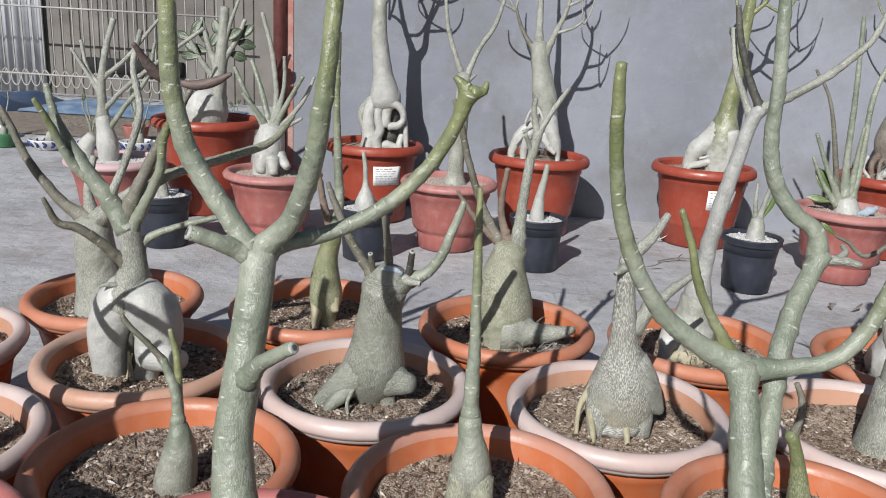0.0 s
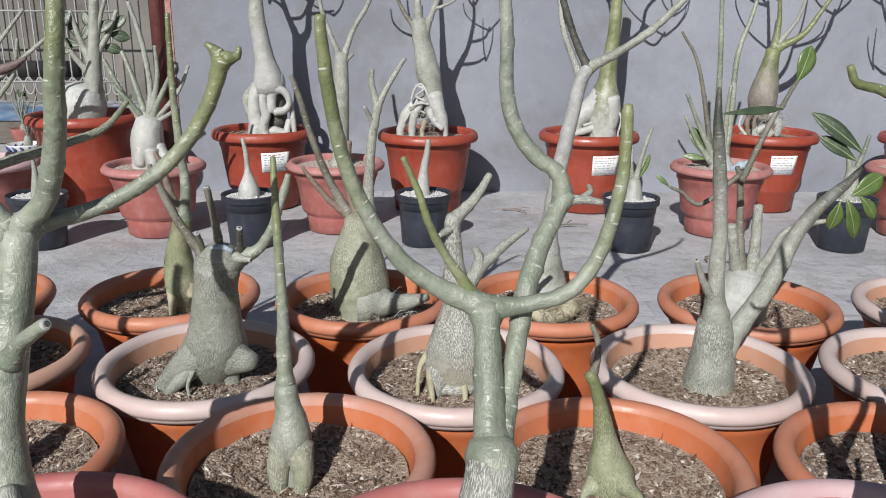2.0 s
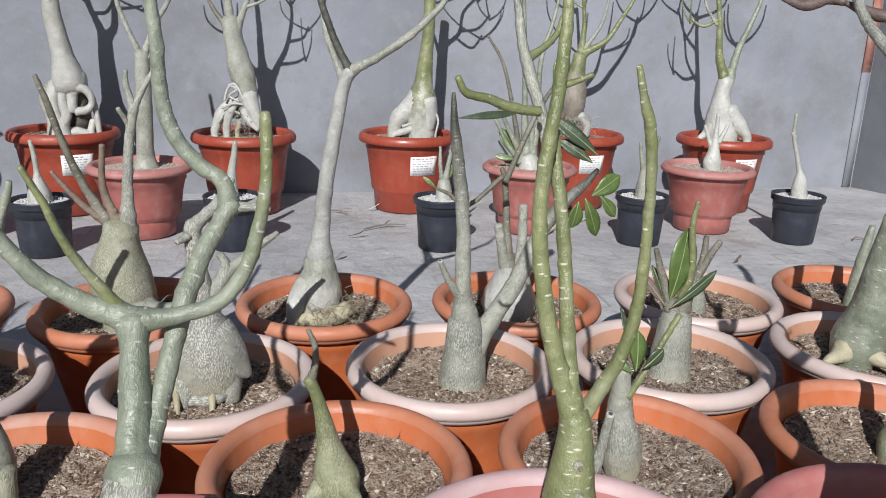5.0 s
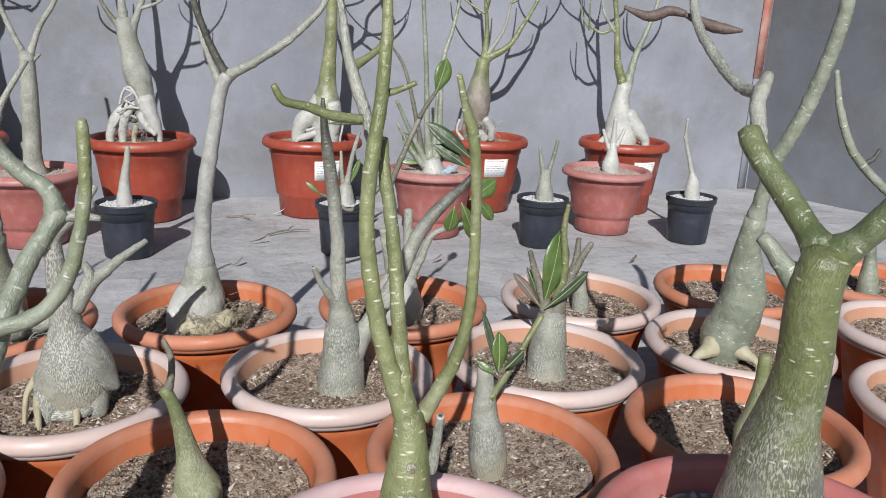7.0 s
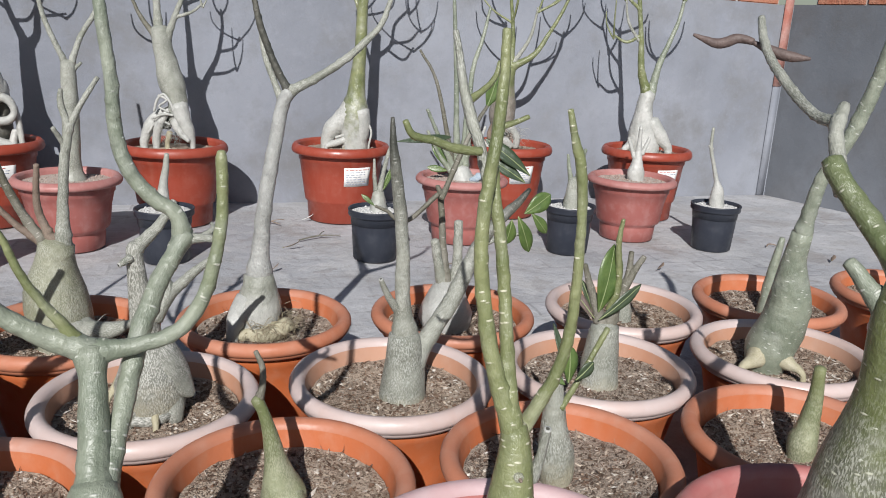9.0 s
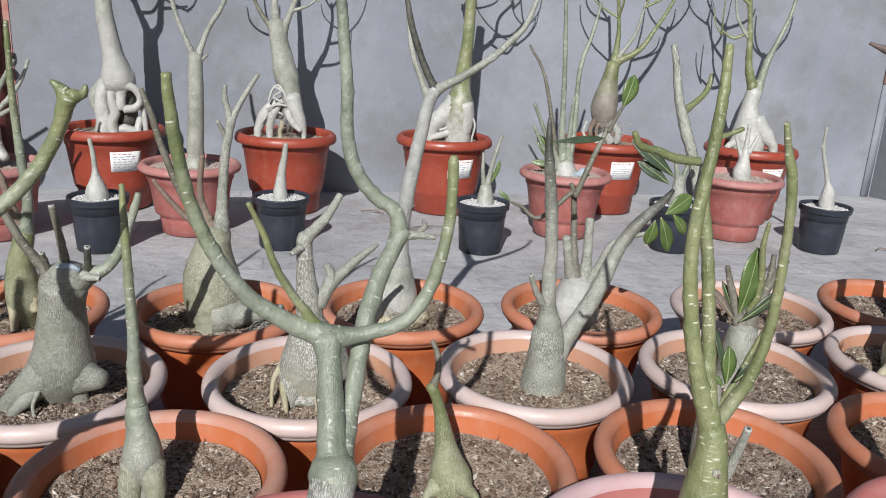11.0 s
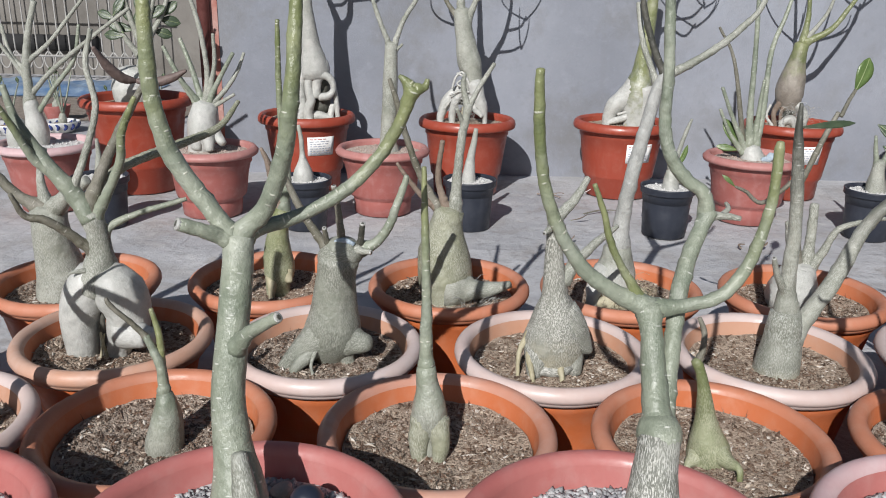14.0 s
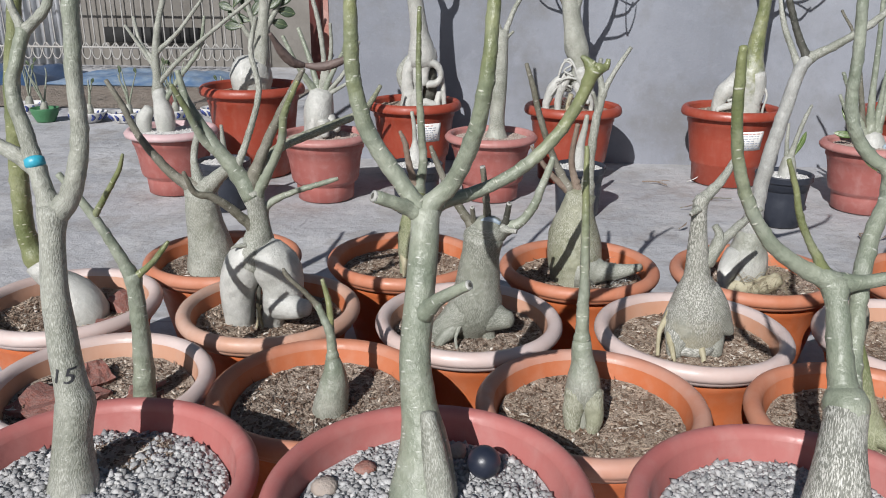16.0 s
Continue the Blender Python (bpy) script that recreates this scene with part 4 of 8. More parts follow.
limb(p, "branch", GREYGREEN_OLIVE, [(0.043, 0.095, 0.474, 0.0106), (0.075, 0.094, 0.478, 0.0077), (0.106, 0.092, 0.489, 0.0071), (0.126, 0.093, 0.514, 0.0066), (0.137, 0.094, 0.547, 0.0060), (0.144, 0.097, 0.584, 0.0054), (0.145, 0.100, 0.625, 0.0051), (0.145, 0.101, 0.636, 0.0038)], 0.07)
limb(p, "stem", GREYGREEN, [(0.050, 0.044, 0.380, 0.0103), (0.057, 0.066, 0.408, 0.0086), (0.066, 0.095, 0.446, 0.0094), (0.076, 0.120, 0.482, 0.0096), (0.090, 0.142, 0.515, 0.0092), (0.106, 0.159, 0.540, 0.0087), (0.112, 0.166, 0.551, 0.0091)], 0.07)
limb(p, "branch", GREYGREEN, [(0.111, 0.167, 0.548, 0.0091), (0.106, 0.167, 0.570, 0.0079), (0.086, 0.170, 0.585, 0.0075), (0.068, 0.172, 0.610, 0.0072), (0.060, 0.174, 0.643, 0.0068), (0.059, 0.174, 0.686, 0.0062), (0.055, 0.174, 0.732, 0.0058), (0.052, 0.175, 0.767, 0.0052), (0.049, 0.175, 0.797, 0.0044)], 0.07)
limb(p, "twig", PALE, [(0.113, 0.166, 0.547, 0.0062), (0.128, 0.164, 0.548, 0.0042), (0.145, 0.162, 0.546, 0.0028)], 0.07)
limb(p, "twig", PALE, [(0.125, 0.165, 0.547, 0.0034), (0.137, 0.176, 0.553, 0.0029), (0.136, 0.183, 0.557, 0.0020)], 0.07, sides=8)
limb(p, "twig", OLIVE, [(0.030, 0.097, 0.485, 0.0058), (0.010, 0.094, 0.514, 0.0044), (-0.005, 0.091, 0.542, 0.0038), (-0.014, 0.088, 0.570, 0.0032), (-0.026, 0.084, 0.598, 0.0024)], 0.07, sides=8)
p = plant(0.736, 0.578, "olive-green desert rose with two tall parallel stems")
limb(p, "trunk", OLIVE, [(0.004, -0.001, 0.180, 0.0430), (0.004, -0.001, 0.268, 0.0405), (0.002, 0.006, 0.310, 0.0295), (0.001, 0.009, 0.335, 0.0230), (0.002, 0.013, 0.359, 0.0191), (0.004, 0.017, 0.388, 0.0148), (0.004, 0.021, 0.407, 0.0105)], 0.07, sides=18)
limb(p, "stem", OLIVE, [(0.004, 0.020, 0.399, 0.0107), (-0.009, 0.026, 0.435, 0.0085), (-0.019, 0.031, 0.473, 0.0080), (-0.025, 0.037, 0.509, 0.0074), (-0.029, 0.041, 0.545, 0.0069), (-0.029, 0.045, 0.581, 0.0066), (-0.024, 0.049, 0.620, 0.0063), (-0.018, 0.053, 0.658, 0.0058), (-0.015, 0.056, 0.687, 0.0056), (-0.013, 0.059, 0.708, 0.0051), (-0.012, 0.063, 0.740, 0.0042)], 0.07)
limb(p, "stem", OLIVE, [(0.001, 0.020, 0.407, 0.0097), (-0.001, 0.029, 0.443, 0.0076), (-0.003, 0.037, 0.479, 0.0069), (-0.004, 0.047, 0.520, 0.0064), (-0.007, 0.057, 0.564, 0.0061), (-0.011, 0.066, 0.599, 0.0057), (-0.011, 0.073, 0.626, 0.0045)], 0.07)
limb(p, "branch", OLIVE, [(0.022, 0.047, 0.389, 0.0092), (0.037, 0.045, 0.416, 0.0074), (0.050, 0.043, 0.445, 0.0064), (0.058, 0.042, 0.480, 0.0058), (0.060, 0.041, 0.515, 0.0053), (0.060, 0.041, 0.553, 0.0050), (0.059, 0.041, 0.589, 0.0047), (0.056, 0.042, 0.623, 0.0051), (0.052, 0.043, 0.642, 0.0050), (0.047, 0.043, 0.655, 0.0037), (0.041, 0.044, 0.679, 0.0028)], 0.07)
limb(p, "branch", PALE, [(-0.019, 0.064, 0.609, 0.0049), (-0.024, 0.072, 0.639, 0.0054), (-0.033, 0.080, 0.669, 0.0054), (-0.038, 0.086, 0.690, 0.0045), (-0.041, 0.093, 0.716, 0.0036), (-0.044, 0.098, 0.737, 0.0027)], 0.07, sides=8)
limb(p, "twig", OLIVE, [(-0.034, 0.086, 0.680, 0.0045), (-0.021, 0.091, 0.688, 0.0032), (-0.008, 0.096, 0.699, 0.0027), (-0.002, 0.101, 0.713, 0.0023)], 0.07, sides=8)
limb(p, "branch", OLIVE, [(-0.034, 0.046, 0.644, 0.0043), (-0.057, 0.043, 0.647, 0.0042), (-0.074, 0.041, 0.653, 0.0038), (-0.093, 0.038, 0.658, 0.0033), (-0.100, 0.036, 0.669, 0.0027)], 0.07, sides=8)
limb(p, "twig", OLIVE, [(-0.014, 0.063, 0.662, 0.0039), (-0.003, 0.061, 0.665, 0.0028), (0.011, 0.059, 0.671, 0.0022)], 0.07, sides=8)
limb(p, "stub", PALE, [(0.024, 0.016, 0.355, 0.0052), (0.024, 0.006, 0.387, 0.0046), (0.023, -0.004, 0.415, 0.0040)], 0.07, sides=8)
for y0, z in ((0.002, 0.371), (-0.0065, 0.346)):
    scar = limb(p, "leaf_scar", PALE_OLIVE, [(0.001, y0, z, 0.0046), (0.001, y0 - 0.0055, z, 0.0044), (0.001, y0 - 0.0065, z, 0.0032)], 0.04, sides=12, label="round raised leaf scar")
    part("scar_pit", tube([(0.001, y0 - 0.005, z, 0.0019), (0.001, y0 - 0.0105, z, 0.0014)], 5, 0.05, 8), LEAFSTUB, scar)
p = plant(1.044, 0.530, "stout green desert rose with a swollen trunk")
limb(p, "trunk", NET_OLIVE, [(0.010, -0.003, 0.180, 0.0590), (0.010, -0.003, 0.259, 0.0559), (0.005, -0.004, 0.319, 0.0452), (0.004, -0.005, 0.366, 0.0373), (0.007, -0.007, 0.411, 0.0273), (0.009, -0.010, 0.456, 0.0225), (0.008, -0.011, 0.495, 0.0207), (0.008, -0.012, 0.530, 0.0194), (0.011, -0.014, 0.552, 0.0183)], 0.07, sides=18)
limb(p, "branch", GREEN, [(0.016, -0.005, 0.549, 0.0149), (0.012, 0.018, 0.571, 0.0124), (0.005, 0.047, 0.598, 0.0115), (-0.002, 0.072, 0.623, 0.0112), (-0.003, 0.085, 0.639, 0.0106)], 0.07)
limb(p, "stem", PALE, [(0.017, 0.089, 0.605, 0.0067), (0.030, 0.112, 0.633, 0.0079), (0.039, 0.131, 0.658, 0.0081), (0.060, 0.149, 0.683, 0.0063)], 0.07)
limb(p, "branch", PALE, [(0.048, 0.142, 0.666, 0.0076), (0.050, 0.175, 0.670, 0.0062), (0.056, 0.219, 0.689, 0.0062), (0.066, 0.274, 0.719, 0.0059), (0.078, 0.311, 0.745, 0.0055), (0.092, 0.338, 0.768, 0.0050)], 0.07)
limb(p, "branch", GREYGREEN, [(0.008, -0.003, 0.517, 0.0132), (-0.004, 0.010, 0.534, 0.0099), (-0.015, 0.022, 0.552, 0.0079), (-0.020, 0.027, 0.559, 0.0067)], 0.07)
limb(p, "branch", GREEN, [(0.021, -0.007, 0.550, 0.0153), (0.034, -0.019, 0.567, 0.0128), (0.044, -0.033, 0.592, 0.0116), (0.054, -0.048, 0.621, 0.0104), (0.065, -0.063, 0.645, 0.0088)], 0.07)
limb(p, "branch", GREYGREEN, [(0.140, 0.060, 0.585, 0.0047), (0.120, 0.067, 0.602, 0.0044), (0.100, 0.073, 0.624, 0.0044), (0.084, 0.078, 0.659, 0.0038), (0.076, 0.081, 0.692, 0.0023)], 0.07, sides=8)
limb(p, "twig", TWIG_AND_SHADE, [(0.112, 0.069, 0.611, 0.0031), (0.120, 0.067, 0.616, 0.0023), (0.124, 0.065, 0.625, 0.0018)], 0.07, sides=8)
limb(p, "seed_pod", POD, [(0.074, 0.323, 0.739, 0.0029), (0.091, 0.305, 0.730, 0.0062), (0.105, 0.291, 0.725, 0.0061), (0.120, 0.277, 0.724, 0.0019)], 0.07)
limb(p, "seed_pod", POD, [(0.080, 0.331, 0.740, 0.0040), (0.065, 0.341, 0.743, 0.0060), (0.047, 0.354, 0.736, 0.0060), (0.023, 0.371, 0.745, 0.0020)], 0.07)
p = plant(0.204, 0.894, "young single-stemmed desert rose with a forked bulb")
limb(p, "caudex", PALE_GREY, [(-0.012, 0.002, 0.152, 0.0150), (-0.012, 0.002, 0.194, 0.0144), (-0.011, 0.004, 0.215, 0.0223), (-0.012, 0.006, 0.236, 0.0225), (-0.014, 0.009, 0.263, 0.0157), (-0.016, 0.012, 0.289, 0.0110)], 0.07, sides=18)
limb(p, "root", PALE_OLIVE, [(-0.020, -0.002, 0.221, 0.0142), (-0.026, -0.010, 0.190, 0.0125), (-0.023, -0.017, 0.162, 0.0079), (-0.023, -0.021, 0.156, 0.0063)], 0.07)
limb(p, "root", PALE_OLIVE, [(0.001, -0.005, 0.222, 0.0135), (0.005, -0.014, 0.192, 0.0121), (0.001, -0.020, 0.166, 0.0078), (0.001, -0.024, 0.156, 0.0063)], 0.07)
limb(p, "stem", GREYGREEN_OLIVE, [(-0.016, 0.012, 0.277, 0.0114), (-0.017, 0.017, 0.325, 0.0095), (-0.017, 0.023, 0.376, 0.0073), (-0.019, 0.029, 0.433, 0.0062), (-0.021, 0.036, 0.488, 0.0051), (-0.023, 0.044, 0.550, 0.0034)], 0.07)
p = plant(0.566, 0.877, "small yellow-green desert rose seedling with a crooked stem")
limb(p, "caudex", YELLOWISH, [(-0.000, 0.000, 0.149, 0.0239), (-0.000, 0.000, 0.180, 0.0278), (-0.005, 0.001, 0.211, 0.0201), (-0.010, 0.002, 0.237, 0.0133), (-0.016, 0.002, 0.270, 0.0089), (-0.024, 0.004, 0.300, 0.0065), (-0.031, 0.005, 0.314, 0.0065)], 0.07, sides=18)
limb(p, "stem", TWIG, [(-0.029, 0.005, 0.309, 0.0059), (-0.023, 0.007, 0.329, 0.0046), (-0.023, 0.011, 0.352, 0.0039), (-0.030, 0.015, 0.369, 0.0032)], 0.07, sides=8)
limb(p, "root", YELLOWISH, [(0.010, -0.012, 0.187, 0.0134), (0.015, -0.034, 0.187, 0.0092), (0.021, -0.054, 0.188, 0.0045), (0.021, -0.058, 0.156, 0.0036)], 0.07)
limb(p, "root", YELLOWISH, [(-0.018, -0.007, 0.180, 0.0121), (-0.030, -0.018, 0.177, 0.0073), (-0.036, -0.025, 0.174, 0.0039), (-0.036, -0.029, 0.156, 0.0032)], 0.07)
p = plant(-0.169, 0.904, "small bulb-shaped desert rose with two twigs")
limb(p, "caudex", PALE_GREY, [(0.006, -0.000, 0.141, 0.0170), (0.008, -0.001, 0.171, 0.0249), (0.014, -0.001, 0.204, 0.0225), (0.017, -0.001, 0.229, 0.0166), (0.016, -0.001, 0.251, 0.0097)], 0.07, sides=18)
limb(p, "stem", GREYGREEN, [(0.015, -0.001, 0.245, 0.0090), (0.013, 0.003, 0.285, 0.0071), (0.004, 0.007, 0.308, 0.0057), (-0.005, 0.010, 0.328, 0.0049)], 0.07)
limb(p, "twig", TWIG, [(-0.005, 0.010, 0.327, 0.0049), (-0.020, 0.008, 0.346, 0.0038), (-0.042, 0.005, 0.370, 0.0035), (-0.048, 0.004, 0.382, 0.0027)], 0.07, sides=8)
limb(p, "twig", OLIVE, [(0.012, 0.009, 0.280, 0.0061), (0.011, 0.014, 0.319, 0.0050), (0.007, 0.017, 0.341, 0.0042), (0.001, 0.020, 0.362, 0.0032)], 0.07)
p = plant(0.918, 0.859, "small pale bulb with a leafy green shoot")
limb(p, "caudex", PALE_FOOT, [(-0.001, 0.000, 0.152, 0.0160), (-0.002, 0.001, 0.188, 0.0238), (-0.006, 0.002, 0.224, 0.0222), (-0.010, 0.003, 0.259, 0.0163), (-0.011, 0.004, 0.286, 0.0123), (-0.012, 0.004, 0.317, 0.0098)], 0.07, sides=18)
limb(p, "twig", OLIVE, [(-0.007, -0.008, 0.280, 0.0049), (0.023, 0.009, 0.310, 0.0043), (0.049, 0.025, 0.337, 0.0043), (0.074, 0.039, 0.365, 0.0047)], 0.07, sides=8)
leaf(p, LEAF, (0.003, -0.001, 0.312), (0.005, -0.002, 0.360), 0.0207)
leaf(p, DARKLEAF, (0.007, -0.013, 0.321), (0.028, -0.019, 0.343), 0.0151)
leaf(p, DARKLEAF, (0.002, -0.001, 0.310), (-0.013, 0.004, 0.387), 0.0089)
leaf(p, LEAF, (-0.005, -0.009, 0.313), (-0.024, -0.003, 0.328), 0.0096)
p = plant(1.103, 1.123, "desert rose with clustered shoots and one broad leaf")
limb(p, "caudex", PALE_FOOT, [(0.009, -0.003, 0.152, 0.0340), (0.009, -0.003, 0.175, 0.0327), (0.008, -0.003, 0.211, 0.0306), (0.009, -0.003, 0.241, 0.0277), (0.010, -0.003, 0.275, 0.0229)], 0.07, sides=18)
limb(p, "stem", TWIG, [(0.007, -0.002, 0.270, 0.0119), (-0.008, 0.002, 0.313, 0.0091), (-0.021, 0.007, 0.350, 0.0063), (-0.030, 0.010, 0.380, 0.0040)], 0.07)
limb(p, "stem", TWIG, [(0.014, -0.004, 0.270, 0.0138), (0.031, -0.002, 0.322, 0.0091), (0.049, -0.001, 0.359, 0.0073), (0.070, -0.002, 0.393, 0.0045)], 0.07)
limb(p, "stem", OLIVE, [(0.015, -0.005, 0.304, 0.0082), (0.024, -0.008, 0.352, 0.0063), (0.018, -0.006, 0.417, 0.0053), (0.021, -0.007, 0.458, 0.0035)], 0.07)
limb(p, "stem", TWIG, [(0.027, -0.009, 0.314, 0.0082), (0.046, 0.002, 0.358, 0.0064), (0.055, 0.014, 0.397, 0.0046)], 0.07)
leaf(p, LEAF, (-0.007, -0.008, 0.303), (0.018, -0.016, 0.411), 0.0424)
leaf(p, POD, (-0.013, -0.006, 0.292), (-0.051, 0.006, 0.346), 0.0152)
leaf(p, DARKLEAF, (-0.010, -0.018, 0.293), (0.054, -0.038, 0.351), 0.0178)
leaf(p, DARKLEAF, (-0.013, 0.004, 0.303), (-0.028, 0.009, 0.352), 0.0126)
p = plant(0.755, 1.142, "grey desert rose with a dark-tipped upright stem and a slanting limb")
limb(p, "trunk", PALE_FOOT, [(0.022, -0.003, 0.152, 0.0385), (0.021, -0.003, 0.172, 0.0385), (0.021, -0.003, 0.196, 0.0350), (0.021, -0.003, 0.234, 0.0272), (0.021, -0.003, 0.275, 0.0223)], 0.05, sides=24)
limb(p, "stem", PALE_DARK, [(0.023, -0.004, 0.252, 0.0224), (0.017, -0.003, 0.320, 0.0140), (0.015, -0.002, 0.391, 0.0117), (0.010, -0.001, 0.459, 0.0107), (0.003, -0.000, 0.516, 0.0097), (-0.004, 0.001, 0.564, 0.0072), (-0.007, 0.001, 0.611, 0.0028)], 0.07, sides=18)
limb(p, "stub", PALE, [(0.017, -0.003, 0.302, 0.0077), (-0.010, -0.017, 0.345, 0.0058), (-0.024, -0.027, 0.375, 0.0041)], 0.07)
limb(p, "branch", PALE_DARK, [(0.029, -0.005, 0.218, 0.0217), (0.066, 0.008, 0.269, 0.0161), (0.103, 0.021, 0.318, 0.0153), (0.131, 0.033, 0.369, 0.0136), (0.154, 0.043, 0.408, 0.0118), (0.185, 0.051, 0.440, 0.0105), (0.223, 0.059, 0.471, 0.0070), (0.242, 0.064, 0.490, 0.0040)], 0.07, sides=18)
leaf(p, DARKLEAF, (0.239, 0.063, 0.513), (0.169, 0.068, 0.573), 0.0234)
leaf(p, DARKLEAF, (0.232, 0.064, 0.501), (0.180, 0.068, 0.538), 0.0202)
leaf(p, LEAF, (0.244, 0.083, 0.444), (0.291, 0.080, 0.476), 0.0295)
leaf(p, LEAF, (0.221, 0.055, 0.446), (0.252, 0.053, 0.383), 0.0242)
leaf(p, LEAF, (0.207, 0.046, 0.443), (0.202, 0.046, 0.399), 0.0240)
leaf(p, LEAF, (0.257, 0.082, 0.444), (0.291, 0.080, 0.409), 0.0194)
leaf(p, DARKLEAF, (-0.002, 0.000, 0.576), (0.085, -0.006, 0.586), 0.0109)
p = plant(0.396, 1.146, "squat desert rose with an elephant-foot caudex on root legs")
limb(p, "caudex", NET_FOOT, [(0.011, 0.000, 0.152, 0.0305), (0.011, 0.000, 0.162, 0.0293), (0.008, 0.000, 0.180, 0.0395), (0.006, 0.000, 0.203, 0.0458), (0.005, 0.000, 0.228, 0.0479), (0.004, 0.000, 0.254, 0.0388), (0.003, 0.000, 0.275, 0.0294), (0.001, 0.000, 0.298, 0.0215), (-0.001, -0.000, 0.322, 0.0182), (-0.004, -0.000, 0.360, 0.0148), (-0.006, -0.000, 0.393, 0.0125), (-0.007, -0.000, 0.416, 0.0111), (-0.007, -0.000, 0.433, 0.0075)], 0.02, sides=18)
limb(p, "branch", PALE, [(-0.006, -0.000, 0.424, 0.0106), (0.026, 0.017, 0.454, 0.0080), (0.047, 0.031, 0.485, 0.0053)], 0.07)
limb(p, "branch", PALE, [(0.014, 0.000, 0.322, 0.0136), (0.030, 0.010, 0.348, 0.0109), (0.033, 0.017, 0.367, 0.0077), (0.026, 0.021, 0.379, 0.0059)], 0.07)
limb(p, "branch", PALE, [(0.032, 0.011, 0.350, 0.0100), (0.073, 0.035, 0.380, 0.0073), (0.107, 0.053, 0.400, 0.0042)], 0.07)
limb(p, "root", ROOT, [(-0.032, -0.001, 0.237, 0.0074), (-0.052, -0.016, 0.209, 0.0042), (-0.056, -0.032, 0.173, 0.0032), (-0.056, -0.036, 0.156, 0.0026)], 0.07)
limb(p, "root", ROOT, [(-0.024, -0.001, 0.227, 0.0093), (-0.038, -0.026, 0.203, 0.0055), (-0.035, -0.051, 0.179, 0.0041), (-0.035, -0.055, 0.156, 0.0033)], 0.07)
limb(p, "root", ROOT, [(0.011, -0.010, 0.213, 0.0093), (0.011, -0.037, 0.190, 0.0059), (0.012, -0.055, 0.176, 0.0041), (0.012, -0.059, 0.156, 0.0033)], 0.07)
limb(p, "root", NET, [(0.010, 0.000, 0.262, 0.0304), (0.032, -0.008, 0.238, 0.0267), (0.050, -0.014, 0.220, 0.0166), (0.062, -0.018, 0.207, 0.0060)], 0.03, sides=18)
limb(p, "stub", PALE, [(-0.012, -0.010, 0.415, 0.0070), (-0.020, -0.017, 0.411, 0.0053), (-0.025, -0.021, 0.409, 0.0039)], 0.07)
limb(p, "root", NET, [(-0.036, -0.022, 0.186, 0.0070), (-0.014, -0.034, 0.181, 0.0085), (0.016, -0.036, 0.183, 0.0085), (0.036, -0.026, 0.190, 0.0060)], 0.08, sides=14)
limb(p, "root", NET, [(0.024, -0.006, 0.220, 0.0240), (0.034, -0.020, 0.196, 0.0160), (0.038, -0.028, 0.172, 0.0100)], 0.05, sides=16)
limb(p, "root", NET, [(-0.016, -0.008, 0.215, 0.0250), (-0.026, -0.024, 0.192, 0.0170), (-0.030, -0.032, 0.170, 0.0110)], 0.05, sides=16)
p = plant(0.028, 1.168, "stump-like desert rose with spread roots and cut crown")
limb(p, "caudex", GREYBARK, [(0.002, 0.008, 0.150, 0.0200), (0.002, 0.006, 0.178, 0.0280), (0.006, 0.003, 0.204, 0.0390), (0.011, 0.000, 0.230, 0.0425), (0.014, 0.000, 0.260, 0.0385), (0.016, 0.001, 0.290, 0.0350), (0.018, 0.001, 0.315, 0.0318), (0.020, 0.001, 0.333, 0.0300), (0.023, 0.001, 0.350, 0.0295)], 0.03, sides=24)
limb(p, "root", GREYBARK, [(0.000, -0.010, 0.225, 0.0270), (-0.028, -0.018, 0.207, 0.0215), (-0.049, -0.024, 0.188, 0.0165), (-0.066, -0.030, 0.172, 0.0110), (-0.074, -0.034, 0.154, 0.0080)], 0.04, sides=18)
limb(p, "root", GREYBARK, [(-0.014, -0.016, 0.208, 0.0170), (-0.030, -0.034, 0.190, 0.0120), (-0.046, -0.046, 0.178, 0.0085), (-0.056, -0.052, 0.162, 0.0055)], 0.05, sides=14)
limb(p, "root", GREYBARK, [(-0.012, -0.036, 0.206, 0.0035), (-0.020, -0.048, 0.186, 0.0028), (-0.016, -0.056, 0.168, 0.0022)], 0.07, sides=8)
limb(p, "root", GREYBARK, [(0.016, -0.004, 0.222, 0.0330), (0.042, -0.013, 0.212, 0.0225), (0.060, -0.020, 0.212, 0.0180), (0.072, -0.025, 0.214, 0.0130)], 0.03, sides=18)
limb(p, "root", GREYBARK, [(0.022, -0.004, 0.205, 0.0180), (0.034, -0.010, 0.180, 0.0120), (0.040, -0.014, 0.154, 0.0090)], 0.05, sides=12)
limb(p, "crown", GREYBARK, [(-0.005, -0.000, 0.347, 0.0129), (0.012, 0.000, 0.353, 0.0225), (0.040, 0.001, 0.358, 0.0228), (0.056, 0.002, 0.367, 0.0129)], 0.05, sides=18)
limb(p, "crown", GREYBARK, [(0.023, 0.001, 0.344, 0.0250), (0.027, 0.001, 0.365, 0.0249), (0.028, 0.001, 0.378, 0.0202)], 0.05, sides=18)
limb(p, "branch", TWIG, [(0.008, 0.000, 0.361, 0.0111), (-0.010, 0.004, 0.386, 0.0078), (-0.029, 0.007, 0.413, 0.0069), (-0.043, 0.011, 0.440, 0.0064), (-0.059, 0.015, 0.475, 0.0054), (-0.067, 0.018, 0.496, 0.0036)], 0.07)
